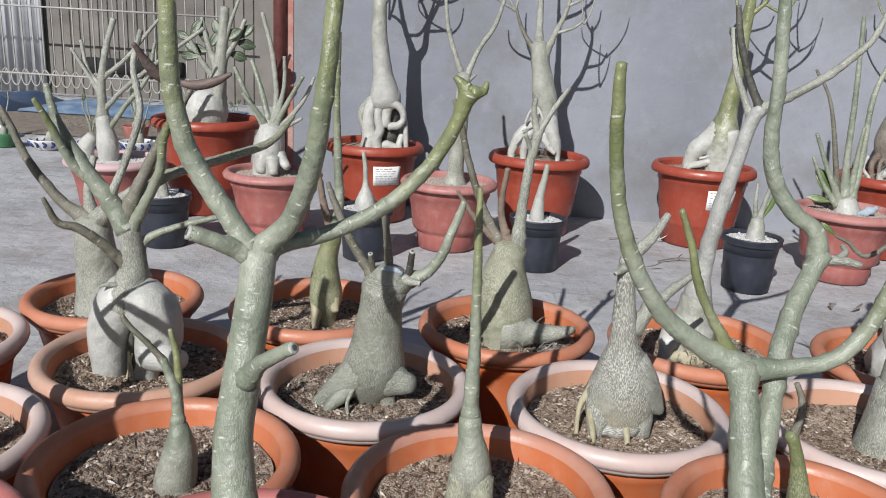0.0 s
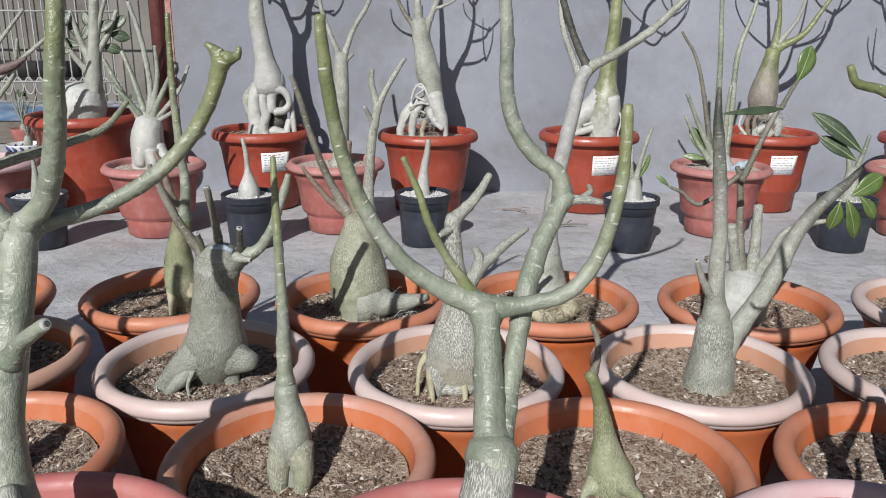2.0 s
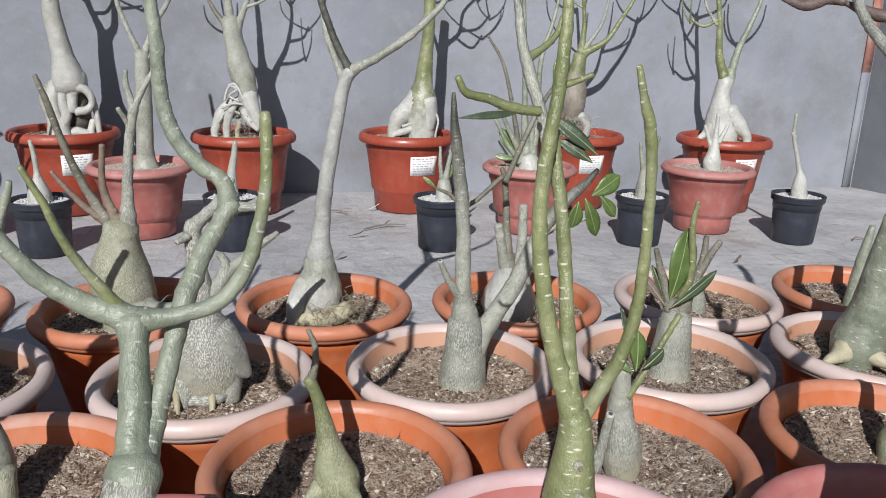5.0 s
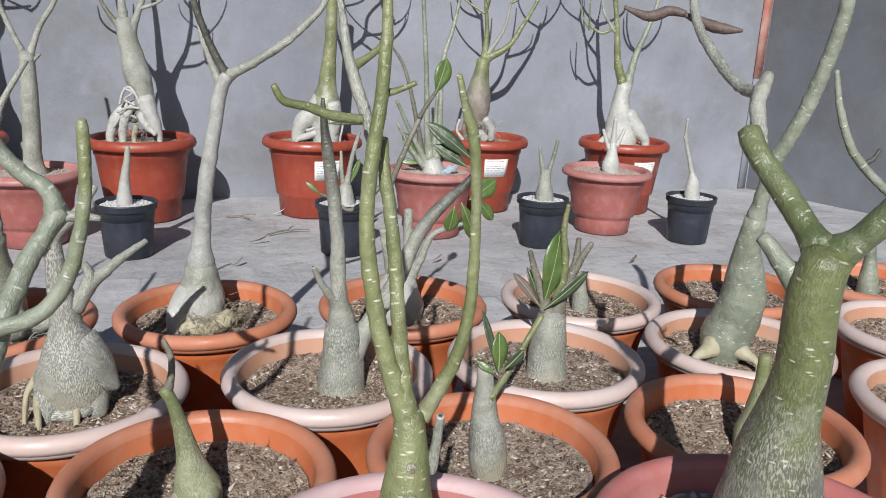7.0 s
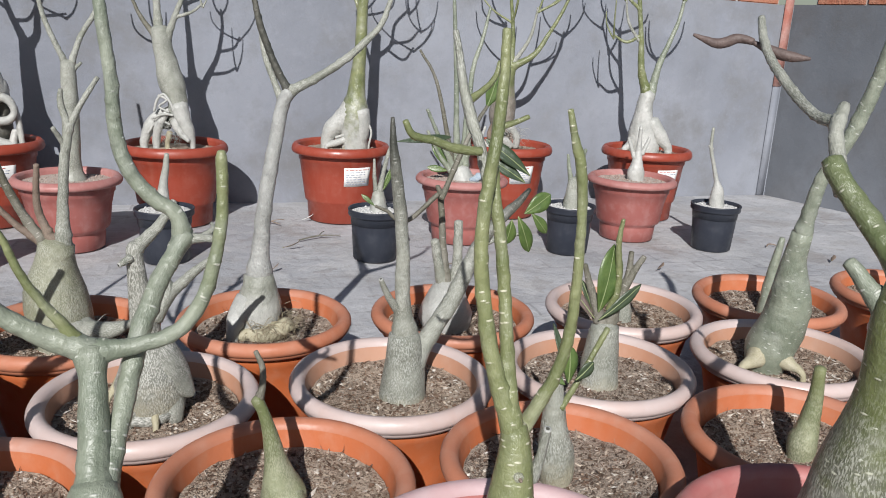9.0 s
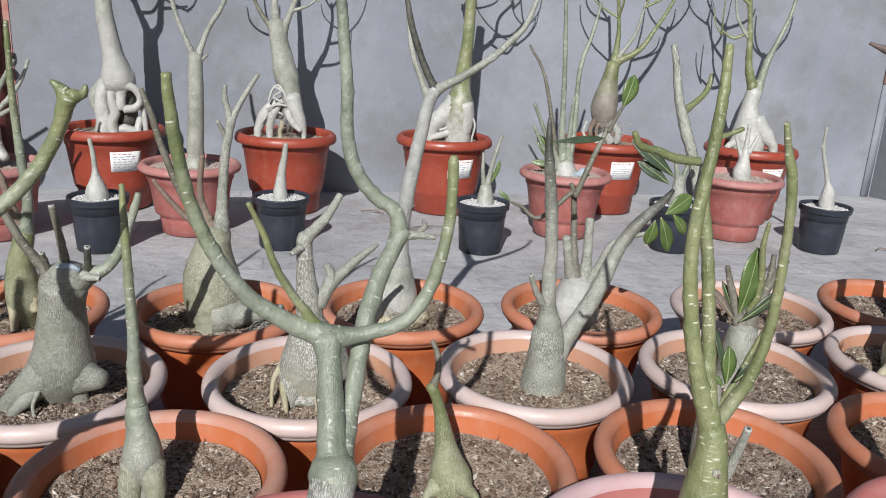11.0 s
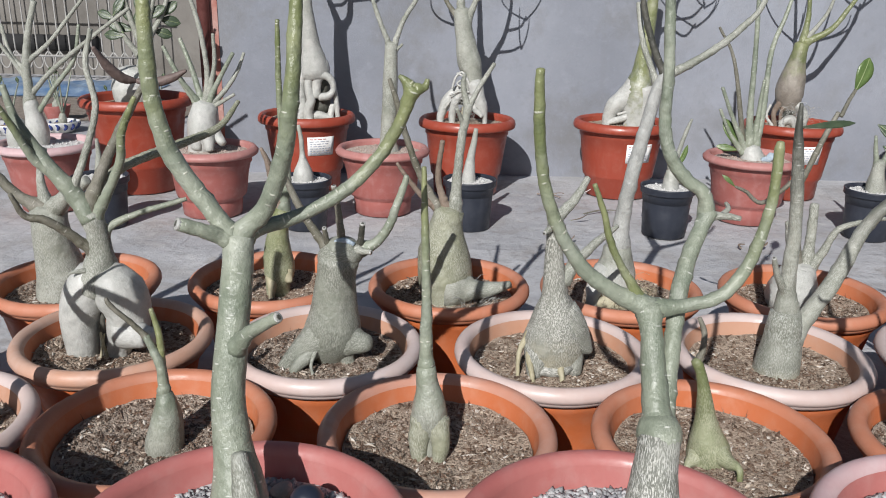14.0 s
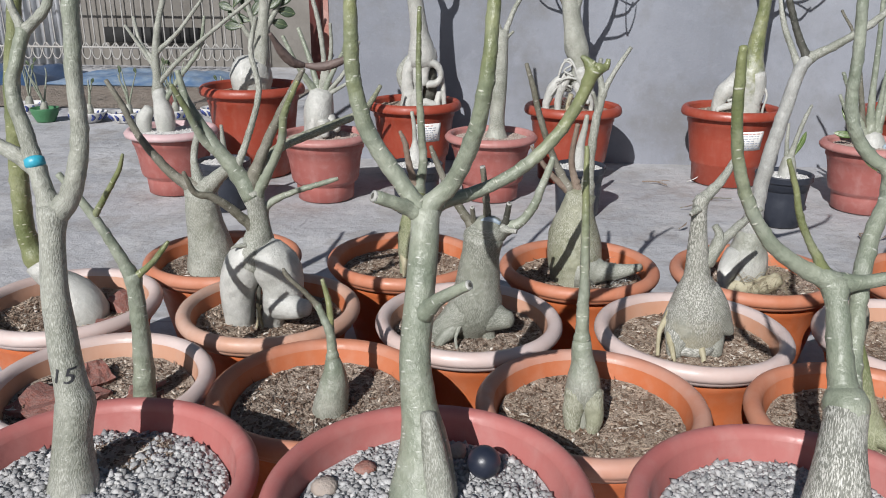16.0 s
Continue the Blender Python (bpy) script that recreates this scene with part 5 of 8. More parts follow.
limb(p, "branch", GREYGREEN, [(0.054, 0.002, 0.362, 0.0129), (0.082, 0.002, 0.376, 0.0092), (0.102, 0.003, 0.403, 0.0082), (0.114, 0.003, 0.436, 0.0072), (0.124, 0.004, 0.464, 0.0063), (0.130, 0.004, 0.485, 0.0045)], 0.07)
limb(p, "stub", TWIG, [(0.028, 0.001, 0.378, 0.0073), (0.024, -0.005, 0.426, 0.0059), (0.018, -0.009, 0.469, 0.0049)], 0.07)
limb(p, "stub", TWIG_AND_SHADE, [(0.056, 0.002, 0.366, 0.0064), (0.062, -0.018, 0.412, 0.0049)], 0.07)
limb(p, "stub", TWIG, [(0.006, 0.000, 0.368, 0.0055), (0.003, -0.020, 0.405, 0.0040)], 0.07, sides=8)
limb(p, "cloth_wrap", CLOTH, [(0.018, -0.011, 0.379, 0.0041), (0.028, -0.011, 0.382, 0.0059), (0.039, -0.011, 0.381, 0.0055), (0.048, -0.011, 0.377, 0.0036)], 0.14, sides=8)
limb(p, "stub", PALE, [(0.051, -0.008, 0.367, 0.0082), (0.063, -0.013, 0.366, 0.0055), (0.074, -0.018, 0.366, 0.0045)], 0.07)
p = plant(-0.321, 1.192, "double-lobed silver desert rose with many crooked branches")
limb(p, "caudex", WHITE, [(-0.058, -0.002, 0.141, 0.0210), (-0.058, -0.002, 0.186, 0.0265), (-0.058, -0.002, 0.223, 0.0305), (-0.054, -0.002, 0.254, 0.0325), (-0.042, -0.001, 0.287, 0.0308), (-0.027, -0.001, 0.316, 0.0210)], 0.02, sides=18)
limb(p, "caudex", WHITE, [(-0.004, -0.000, 0.142, 0.0209), (0.004, -0.002, 0.188, 0.0200), (0.021, -0.004, 0.221, 0.0325), (0.025, -0.005, 0.255, 0.0365), (0.017, -0.008, 0.287, 0.0373), (0.003, -0.010, 0.314, 0.0256)], 0.02, sides=18)
limb(p, "root", WHITE, [(0.022, -0.019, 0.216, 0.0251), (0.053, -0.037, 0.217, 0.0190), (0.074, -0.048, 0.222, 0.0146)], 0.07, sides=18)
limb(p, "trunk", PALE, [(-0.018, -0.001, 0.286, 0.0337), (-0.016, -0.000, 0.310, 0.0287), (-0.013, -0.000, 0.331, 0.0219), (-0.011, -0.000, 0.356, 0.0175), (-0.014, -0.000, 0.384, 0.0155), (-0.020, -0.001, 0.412, 0.0149)], 0.03, sides=18)
limb(p, "branch", GREYGREEN, [(-0.019, -0.001, 0.403, 0.0168), (-0.047, -0.001, 0.450, 0.0153), (-0.074, -0.002, 0.487, 0.0119), (-0.098, -0.003, 0.529, 0.0091), (-0.116, -0.004, 0.566, 0.0067), (-0.126, -0.004, 0.610, 0.0049)], 0.07)
limb(p, "branch", TWIG, [(-0.022, -0.001, 0.410, 0.0126), (-0.010, 0.005, 0.452, 0.0107), (0.022, 0.017, 0.523, 0.0083), (0.051, 0.026, 0.577, 0.0068), (0.071, 0.032, 0.612, 0.0041)], 0.07)
limb(p, "branch", GREYGREEN_OLIVE, [(-0.017, -0.001, 0.395, 0.0112), (0.015, -0.005, 0.453, 0.0087), (0.038, -0.009, 0.500, 0.0077), (0.046, -0.013, 0.544, 0.0067), (0.072, -0.018, 0.598, 0.0040)], 0.07)
limb(p, "branch", PALE_OLIVE, [(-0.014, -0.000, 0.443, 0.0102), (0.010, 0.049, 0.471, 0.0095), (0.039, 0.089, 0.484, 0.0093), (0.095, 0.157, 0.500, 0.0086), (0.140, 0.208, 0.518, 0.0068), (0.166, 0.255, 0.557, 0.0043)], 0.07)
limb(p, "branch", TWIG, [(-0.019, -0.001, 0.344, 0.0104), (-0.049, -0.021, 0.385, 0.0083), (-0.076, -0.037, 0.411, 0.0073), (-0.099, -0.048, 0.420, 0.0059), (-0.109, -0.063, 0.458, 0.0035)], 0.07)
limb(p, "branch", GREYGREEN, [(-0.011, -0.000, 0.346, 0.0095), (0.002, 0.010, 0.385, 0.0076), (0.042, 0.022, 0.405, 0.0057), (0.089, 0.036, 0.418, 0.0052), (0.118, 0.044, 0.426, 0.0038)], 0.07)
limb(p, "branch", GREYGREEN_OLIVE, [(-0.068, -0.002, 0.475, 0.0083), (-0.090, -0.013, 0.500, 0.0073), (-0.110, -0.033, 0.561, 0.0057), (-0.122, -0.044, 0.593, 0.0039)], 0.07)
limb(p, "branch", PALE, [(-0.042, -0.001, 0.452, 0.0074), (-0.019, 0.013, 0.515, 0.0060), (-0.004, 0.026, 0.578, 0.0055), (-0.017, 0.039, 0.639, 0.0050), (-0.008, 0.050, 0.691, 0.0041)], 0.07)
limb(p, "wound", TWIG_AND_SHADE, [(0.037, -0.029, 0.271, 0.0038), (0.044, -0.027, 0.256, 0.0043), (0.050, -0.024, 0.244, 0.0033)], 0.07, sides=8)
# near-black strip that paints the shade in the slit between the lobes
limb(p, "hollow_shade", TWIG_AND_SHADE, [(-0.014, -0.007, 0.264, 0.0034), (-0.019, -0.008, 0.226, 0.0049), (-0.024, -0.008, 0.168, 0.0044)], 0.07, sides=8)
limb(p, "root", ROOT, [(-0.019, -0.021, 0.216, 0.0019), (-0.016, -0.021, 0.195, 0.0024), (-0.012, -0.020, 0.167, 0.0024), (-0.012, -0.024, 0.156, 0.0020)], 0.07, sides=8)
limb(p, "root", ROOT, [(-0.013, -0.020, 0.213, 0.0014), (-0.019, -0.021, 0.188, 0.0019), (-0.024, -0.021, 0.164, 0.0020), (-0.024, -0.025, 0.156, 0.0016)], 0.07, sides=8)
limb(p, "twig", PALE, [(-0.030, -0.021, 0.323, 0.0056), (-0.046, -0.028, 0.323, 0.0033), (-0.053, -0.032, 0.320, 0.0019)], 0.07, sides=8)
limb(p, "seed_pod", POD, [(0.103, -0.097, 0.631, 0.0037), (0.090, -0.106, 0.635, 0.0069), (0.077, -0.120, 0.651, 0.0068), (0.066, -0.138, 0.678, 0.0027)], 0.07)
limb(p, "seed_pod", POD, [(0.105, -0.097, 0.631, 0.0037), (0.127, -0.096, 0.629, 0.0065), (0.151, -0.095, 0.635, 0.0061), (0.173, -0.095, 0.646, 0.0024)], 0.07)
p = plant(-0.486, 1.451, "thick pale trunk with sinuous side branches")
limb(p, "trunk", PALE, [(-0.032, -0.001, 0.145, 0.0551), (-0.031, -0.001, 0.188, 0.0500), (-0.036, -0.001, 0.243, 0.0425), (-0.041, -0.001, 0.297, 0.0364), (-0.041, -0.001, 0.344, 0.0304)], 0.07, sides=18)
limb(p, "branch", TWIG, [(-0.039, -0.001, 0.341, 0.0192), (-0.087, -0.003, 0.368, 0.0118), (-0.126, -0.004, 0.409, 0.0095), (-0.159, -0.005, 0.459, 0.0077), (-0.184, -0.006, 0.518, 0.0065), (-0.208, -0.006, 0.561, 0.0048)], 0.07)
limb(p, "branch", PALE, [(-0.037, -0.001, 0.338, 0.0226), (0.012, -0.022, 0.382, 0.0143), (0.053, -0.038, 0.411, 0.0108)], 0.07, sides=18)
limb(p, "branch", PALE, [(-0.043, -0.001, 0.349, 0.0135), (-0.055, 0.013, 0.403, 0.0084), (-0.048, 0.029, 0.457, 0.0067)], 0.07)
p = plant(-0.113, 1.474, "slender desert rose with a yellow split foot")
limb(p, "caudex", YELLOWISH, [(0.012, -0.002, 0.152, 0.0248), (0.012, -0.002, 0.187, 0.0239), (0.015, -0.002, 0.222, 0.0302), (0.014, -0.002, 0.261, 0.0267), (0.015, -0.002, 0.295, 0.0212), (0.026, -0.004, 0.345, 0.0147)], 0.07, sides=18)
limb(p, "root", ROOT, [(0.004, -0.011, 0.214, 0.0139), (0.003, -0.031, 0.187, 0.0074), (0.003, -0.035, 0.156, 0.0060)], 0.07)
limb(p, "root", ROOT, [(0.032, -0.014, 0.220, 0.0118), (0.038, -0.025, 0.202, 0.0064)], 0.07)
limb(p, "stem", GREYGREEN_OLIVE, [(0.024, -0.003, 0.329, 0.0148), (0.037, -0.005, 0.399, 0.0099), (0.033, -0.005, 0.483, 0.0082), (0.029, -0.004, 0.584, 0.0065), (0.031, -0.004, 0.702, 0.0044)], 0.07)
limb(p, "twig", LEAFSTUB, [(0.025, -0.003, 0.340, 0.0095), (0.010, -0.011, 0.401, 0.0072), (0.003, -0.016, 0.444, 0.0061), (-0.007, -0.019, 0.469, 0.0035)], 0.07)
p = plant(0.241, 1.449, "flask-shaped desert rose among stones with pruned shoots")
limb(p, "caudex", PALE_OLIVE, [(-0.006, 0.001, 0.152, 0.0492), (-0.006, 0.001, 0.185, 0.0473), (-0.009, 0.001, 0.226, 0.0524), (-0.011, 0.001, 0.272, 0.0487), (-0.008, 0.001, 0.317, 0.0354), (-0.002, 0.000, 0.353, 0.0277)], 0.07, sides=18)
limb(p, "root", PALE, [(0.005, -0.021, 0.205, 0.0357), (0.048, -0.034, 0.202, 0.0205), (0.088, -0.047, 0.211, 0.0134), (0.117, -0.056, 0.223, 0.0069)], 0.07, sides=18)
limb(p, "branch", TWIG, [(-0.017, 0.002, 0.348, 0.0128), (-0.044, 0.006, 0.391, 0.0090), (-0.069, 0.009, 0.444, 0.0073), (-0.091, 0.012, 0.508, 0.0067), (-0.105, 0.014, 0.559, 0.0061), (-0.119, 0.016, 0.601, 0.0041)], 0.07)
limb(p, "branch", PALE, [(0.009, -0.001, 0.349, 0.0149), (0.012, 0.006, 0.426, 0.0100), (0.019, 0.012, 0.497, 0.0089), (0.030, 0.016, 0.556, 0.0083)], 0.07)
limb(p, "twig", PALE, [(0.029, 0.016, 0.545, 0.0073), (0.019, 0.018, 0.591, 0.0057), (0.021, 0.017, 0.612, 0.0041)], 0.07)
limb(p, "twig", PALE, [(0.030, 0.016, 0.551, 0.0062), (0.050, 0.023, 0.589, 0.0052), (0.077, 0.030, 0.632, 0.0041)], 0.07)
limb(p, "twig", PALE, [(0.023, 0.017, 0.514, 0.0052), (0.007, -0.001, 0.551, 0.0041)], 0.07, sides=8)
limb(p, "branch", LEAFSTUB, [(-0.005, 0.001, 0.350, 0.0096), (-0.025, -0.006, 0.417, 0.0068), (-0.019, -0.018, 0.493, 0.0051)], 0.07)
limb(p, "branch", LEAFSTUB, [(-0.013, 0.002, 0.345, 0.0075), (-0.057, -0.001, 0.384, 0.0063), (-0.091, -0.004, 0.427, 0.0047), (-0.104, -0.006, 0.447, 0.0031)], 0.07)
p = plant(0.582, 1.442, "tall slim desert rose with a forked crown")
limb(p, "caudex", WHITE_PALE, [(-0.012, 0.002, 0.152, 0.0386), (-0.012, 0.002, 0.180, 0.0371), (-0.009, 0.001, 0.219, 0.0421), (-0.007, 0.001, 0.252, 0.0335), (-0.009, 0.001, 0.285, 0.0239)], 0.07, sides=18)
limb(p, "stem", SILVER, [(-0.009, 0.001, 0.279, 0.0239), (-0.005, 0.001, 0.333, 0.0185), (0.000, -0.000, 0.386, 0.0158), (0.010, -0.002, 0.458, 0.0146), (0.025, -0.004, 0.538, 0.0133), (0.036, -0.006, 0.596, 0.0127), (0.048, -0.008, 0.620, 0.0117)], 0.07, sides=18)
limb(p, "branch", TWIG_AND_SHADE, [(0.049, -0.008, 0.616, 0.0088), (0.029, -0.005, 0.653, 0.0072), (0.014, -0.002, 0.690, 0.0067), (0.000, -0.000, 0.731, 0.0062), (-0.010, 0.002, 0.780, 0.0047)], 0.07)
limb(p, "branch", PALE, [(0.037, -0.006, 0.598, 0.0078), (0.023, 0.013, 0.638, 0.0064), (0.010, 0.033, 0.680, 0.0059), (0.003, 0.060, 0.746, 0.0049)], 0.07)
limb(p, "branch", PALE, [(0.050, -0.008, 0.620, 0.0107), (0.093, -0.007, 0.643, 0.0083), (0.140, -0.005, 0.673, 0.0078), (0.178, -0.003, 0.706, 0.0068), (0.209, -0.000, 0.739, 0.0058), (0.228, 0.005, 0.786, 0.0048)], 0.07)
limb(p, "root", WHITE, [(-0.028, -0.006, 0.228, 0.0261), (-0.049, -0.017, 0.210, 0.0197), (-0.059, -0.031, 0.185, 0.0114), (-0.059, -0.035, 0.156, 0.0091)], 0.07, sides=18)
limb(p, "root", ROOT, [(-0.050, -0.023, 0.181, 0.0104), (-0.014, -0.032, 0.179, 0.0156), (0.021, -0.041, 0.189, 0.0165), (0.041, -0.047, 0.207, 0.0134)], 0.07)
p = plant(0.938, 1.418, "pale desert rose with many upright pruned stems")
limb(p, "caudex", WHITE, [(-0.005, 0.001, 0.152, 0.0451), (-0.005, 0.001, 0.163, 0.0434), (-0.008, 0.001, 0.197, 0.0528), (-0.007, 0.001, 0.231, 0.0418), (-0.006, 0.001, 0.256, 0.0299)], 0.07, sides=18)
limb(p, "stem", PALE, [(-0.013, 0.002, 0.242, 0.0150), (-0.024, 0.004, 0.287, 0.0106), (-0.036, 0.006, 0.347, 0.0089)], 0.07)
limb(p, "stem", PALE, [(0.005, -0.001, 0.243, 0.0150), (0.012, 0.006, 0.296, 0.0112), (0.014, 0.018, 0.380, 0.0090)], 0.07)
limb(p, "stem", TWIG, [(-0.009, 0.001, 0.254, 0.0117), (-0.017, 0.010, 0.329, 0.0079), (-0.023, 0.021, 0.423, 0.0063), (-0.030, 0.025, 0.449, 0.0047)], 0.07)
limb(p, "stem", PALE, [(0.011, -0.002, 0.243, 0.0128), (0.034, -0.005, 0.288, 0.0090), (0.056, -0.009, 0.337, 0.0068), (0.106, -0.017, 0.357, 0.0052), (0.137, -0.021, 0.363, 0.0042)], 0.07)
limb(p, "stem", TWIG, [(-0.027, 0.004, 0.427, 0.0062), (0.011, 0.023, 0.506, 0.0057), (0.038, 0.035, 0.556, 0.0047)], 0.07)
limb(p, "twig", TWIG, [(-0.033, 0.005, 0.437, 0.0052), (-0.095, 0.003, 0.386, 0.0046), (-0.133, 0.003, 0.407, 0.0036), (-0.154, 0.004, 0.416, 0.0026)], 0.07, sides=8)
limb(p, "twig", TWIG, [(0.023, -0.004, 0.555, 0.0045), (0.045, 0.020, 0.578, 0.0041), (0.066, 0.040, 0.598, 0.0036)], 0.07, sides=8)
leaf(p, LEAF, (0.065, 0.040, 0.596), (0.087, 0.037, 0.657), 0.0306)
leaf(p, LEAF, (-0.155, 0.004, 0.416), (-0.178, 0.007, 0.438), 0.0081)
p = plant(1.465, 1.116, "bottle-shaped desert rose standing on yellow root legs")
limb(p, "caudex", GREYGREEN, [(-0.018, 0.006, 0.152, 0.0346), (-0.018, 0.006, 0.176, 0.0332), (-0.017, 0.002, 0.210, 0.0409), (-0.008, -0.007, 0.253, 0.0414), (-0.005, -0.013, 0.297, 0.0370), (-0.010, -0.017, 0.341, 0.0289), (-0.015, -0.020, 0.382, 0.0205), (-0.015, -0.027, 0.433, 0.0155)], 0.07, sides=18)
limb(p, "root", ROOT, [(-0.029, -0.001, 0.212, 0.0238), (-0.063, -0.014, 0.197, 0.0132), (-0.091, -0.023, 0.189, 0.0068), (-0.091, -0.027, 0.156, 0.0054)], 0.07, sides=18)
limb(p, "root", ROOT, [(-0.019, -0.004, 0.211, 0.0219), (-0.006, -0.037, 0.198, 0.0122), (0.004, -0.064, 0.189, 0.0058), (0.004, -0.068, 0.156, 0.0046)], 0.07, sides=18)
limb(p, "stem", GREYGREEN, [(-0.015, -0.027, 0.428, 0.0155), (-0.014, -0.036, 0.482, 0.0134), (-0.010, -0.046, 0.532, 0.0127), (0.010, -0.067, 0.605, 0.0128), (0.021, -0.086, 0.684, 0.0124), (0.024, -0.102, 0.759, 0.0121), (0.015, -0.110, 0.813, 0.0106)], 0.07)
p = plant(1.296, 1.395, "short pale stub of a young desert rose")
limb(p, "caudex", PALE, [(0.012, -0.004, 0.152, 0.0192), (0.012, -0.004, 0.162, 0.0185), (0.010, -0.003, 0.192, 0.0173), (0.006, -0.002, 0.222, 0.0137), (0.003, -0.001, 0.249, 0.0103)], 0.07)
p = plant(1.645, 1.391, "young desert rose stub")
limb(p, "caudex", GREYGREEN, [(0.016, -0.005, 0.152, 0.0233), (0.016, -0.005, 0.158, 0.0224), (0.014, -0.004, 0.204, 0.0185), (0.014, -0.005, 0.269, 0.0110), (0.022, -0.007, 0.339, 0.0061)], 0.07, sides=18)
p = plant(2.011, 1.380, "young desert rose stub with a cut top")
limb(p, "caudex", GREYGREEN, [(0.010, -0.003, 0.152, 0.0270), (0.010, -0.003, 0.159, 0.0259), (0.005, -0.002, 0.200, 0.0219), (0.002, -0.001, 0.240, 0.0154), (-0.004, 0.001, 0.293, 0.0089)], 0.07, sides=18)
p = plant(1.278, 0.849, "small yellow-footed desert rose seedling")
limb(p, "caudex", YELLOWISH, [(0.014, -0.005, 0.152, 0.0186), (0.014, -0.005, 0.168, 0.0179), (0.015, -0.005, 0.191, 0.0210), (0.019, -0.006, 0.227, 0.0144), (0.021, -0.007, 0.266, 0.0103), (0.020, -0.007, 0.309, 0.0075)], 0.07, sides=18)
p = plant(-0.487, 0.902, "young grey-green desert rose forking near its top")
limb(p, "stem", GREYGREEN, [(0.057, 0.002, 0.152, 0.0190), (0.057, 0.002, 0.171, 0.0183), (0.061, 0.002, 0.220, 0.0161), (0.064, 0.002, 0.280, 0.0139), (0.064, 0.002, 0.330, 0.0122), (0.063, 0.002, 0.369, 0.0113)], 0.07)
limb(p, "branch", GREYGREEN, [(0.063, 0.002, 0.363, 0.0105), (0.042, 0.001, 0.410, 0.0082), (0.022, 0.001, 0.447, 0.0070), (-0.000, -0.000, 0.482, 0.0062), (-0.018, -0.001, 0.508, 0.0050)], 0.07)
limb(p, "twig", OLIVE, [(0.065, 0.002, 0.364, 0.0060), (0.090, 0.003, 0.385, 0.0045), (0.109, 0.003, 0.407, 0.0041), (0.117, 0.004, 0.417, 0.0026)], 0.07)
limb(p, "twig", OLIVE, [(0.021, 0.001, 0.450, 0.0051), (0.048, -0.007, 0.487, 0.0043), (0.070, -0.013, 0.518, 0.0035), (0.080, -0.018, 0.540, 0.0021)], 0.07, sides=8)
p = plant(-0.680, 1.188, "fat-bulbed desert rose with a tall olive stem")
limb(p, "caudex", WHITE, [(0.019, 0.001, 0.141, 0.0274), (0.021, 0.001, 0.183, 0.0402), (0.003, 0.000, 0.217, 0.0349), (-0.027, -0.001, 0.243, 0.0248), (-0.050, -0.002, 0.274, 0.0207)], 0.07, sides=18)
limb(p, "stem", OLIVE, [(-0.048, -0.002, 0.269, 0.0207), (-0.062, -0.003, 0.321, 0.0185), (-0.061, -0.003, 0.391, 0.0172), (-0.053, -0.003, 0.488, 0.0159), (-0.045, -0.002, 0.580, 0.0142), (-0.027, -0.001, 0.669, 0.0125), (-0.011, -0.001, 0.745, 0.0105)], 0.07, sides=18)
p = plant(-0.249, 3.080, "skull-like desert rose with shade-coloured hollows in a red pot")
limb(p, "caudex", WHITE, [(0.030, 0.004, 0.422, 0.0250), (0.034, 0.002, 0.440, 0.0430), (0.035, 0.002, 0.462, 0.0500), (0.035, 0.002, 0.490, 0.0430)], 0.06, sides=24)
limb(p, "root", WHITE, [(0.000, -0.006, 0.455, 0.0250), (-0.020, -0.012, 0.415, 0.0225), (-0.024, -0.014, 0.370, 0.0240), (-0.020, -0.014, 0.320, 0.0270), (-0.028, -0.016, 0.258, 0.0300)], 0.08, sides=18)
limb(p, "root", WHITE, [(0.022, -0.030, 0.440, 0.0150), (0.012, -0.036, 0.395, 0.0140), (0.022, -0.038, 0.345, 0.0170), (0.010, -0.036, 0.300, 0.0170), (0.020, -0.040, 0.258, 0.0150)], 0.08, sides=16)
# dark solid behind the roots, standing for the shade inside the skull
limb(p, "hollow_shade", TWIG_AND_SHADE, [(0.050, 0.022, 0.275, 0.0360), (0.056, 0.020, 0.350, 0.0400), (0.060, 0.016, 0.425, 0.0330)], 0.07, sides=18)
limb(p, "root", WHITE, [(0.045, -0.032, 0.358, 0.0154), (0.047, -0.032, 0.422, 0.0164), (0.071, -0.031, 0.442, 0.0153), (0.099, -0.029, 0.425, 0.0142), (0.108, -0.029, 0.391, 0.0110), (0.091, -0.030, 0.365, 0.0143), (0.053, -0.031, 0.358, 0.0154)], 0.05)
limb(p, "root", WHITE, [(0.104, -0.005, 0.408, 0.0110), (0.116, -0.009, 0.349, 0.0100), (0.122, -0.014, 0.269, 0.0089), (0.122, -0.018, 0.262, 0.0071)], 0.07)
limb(p, "root", WHITE, [(0.101, -0.005, 0.327, 0.0100), (0.095, -0.011, 0.294, 0.0123), (0.097, -0.015, 0.268, 0.0100), (0.097, -0.019, 0.262, 0.0080)], 0.07)
limb(p, "root", WHITE, [(-0.006, -0.010, 0.270, 0.0201), (0.043, -0.013, 0.285, 0.0190), (0.088, -0.016, 0.273, 0.0134), (0.088, -0.020, 0.262, 0.0107)], 0.07, sides=18)
limb(p, "root", PALE, [(0.002, 0.000, 0.461, 0.0198), (-0.037, -0.005, 0.431, 0.0165), (-0.053, -0.008, 0.392, 0.0155), (-0.042, -0.009, 0.353, 0.0155), (-0.015, -0.011, 0.314, 0.0178)], 0.07)
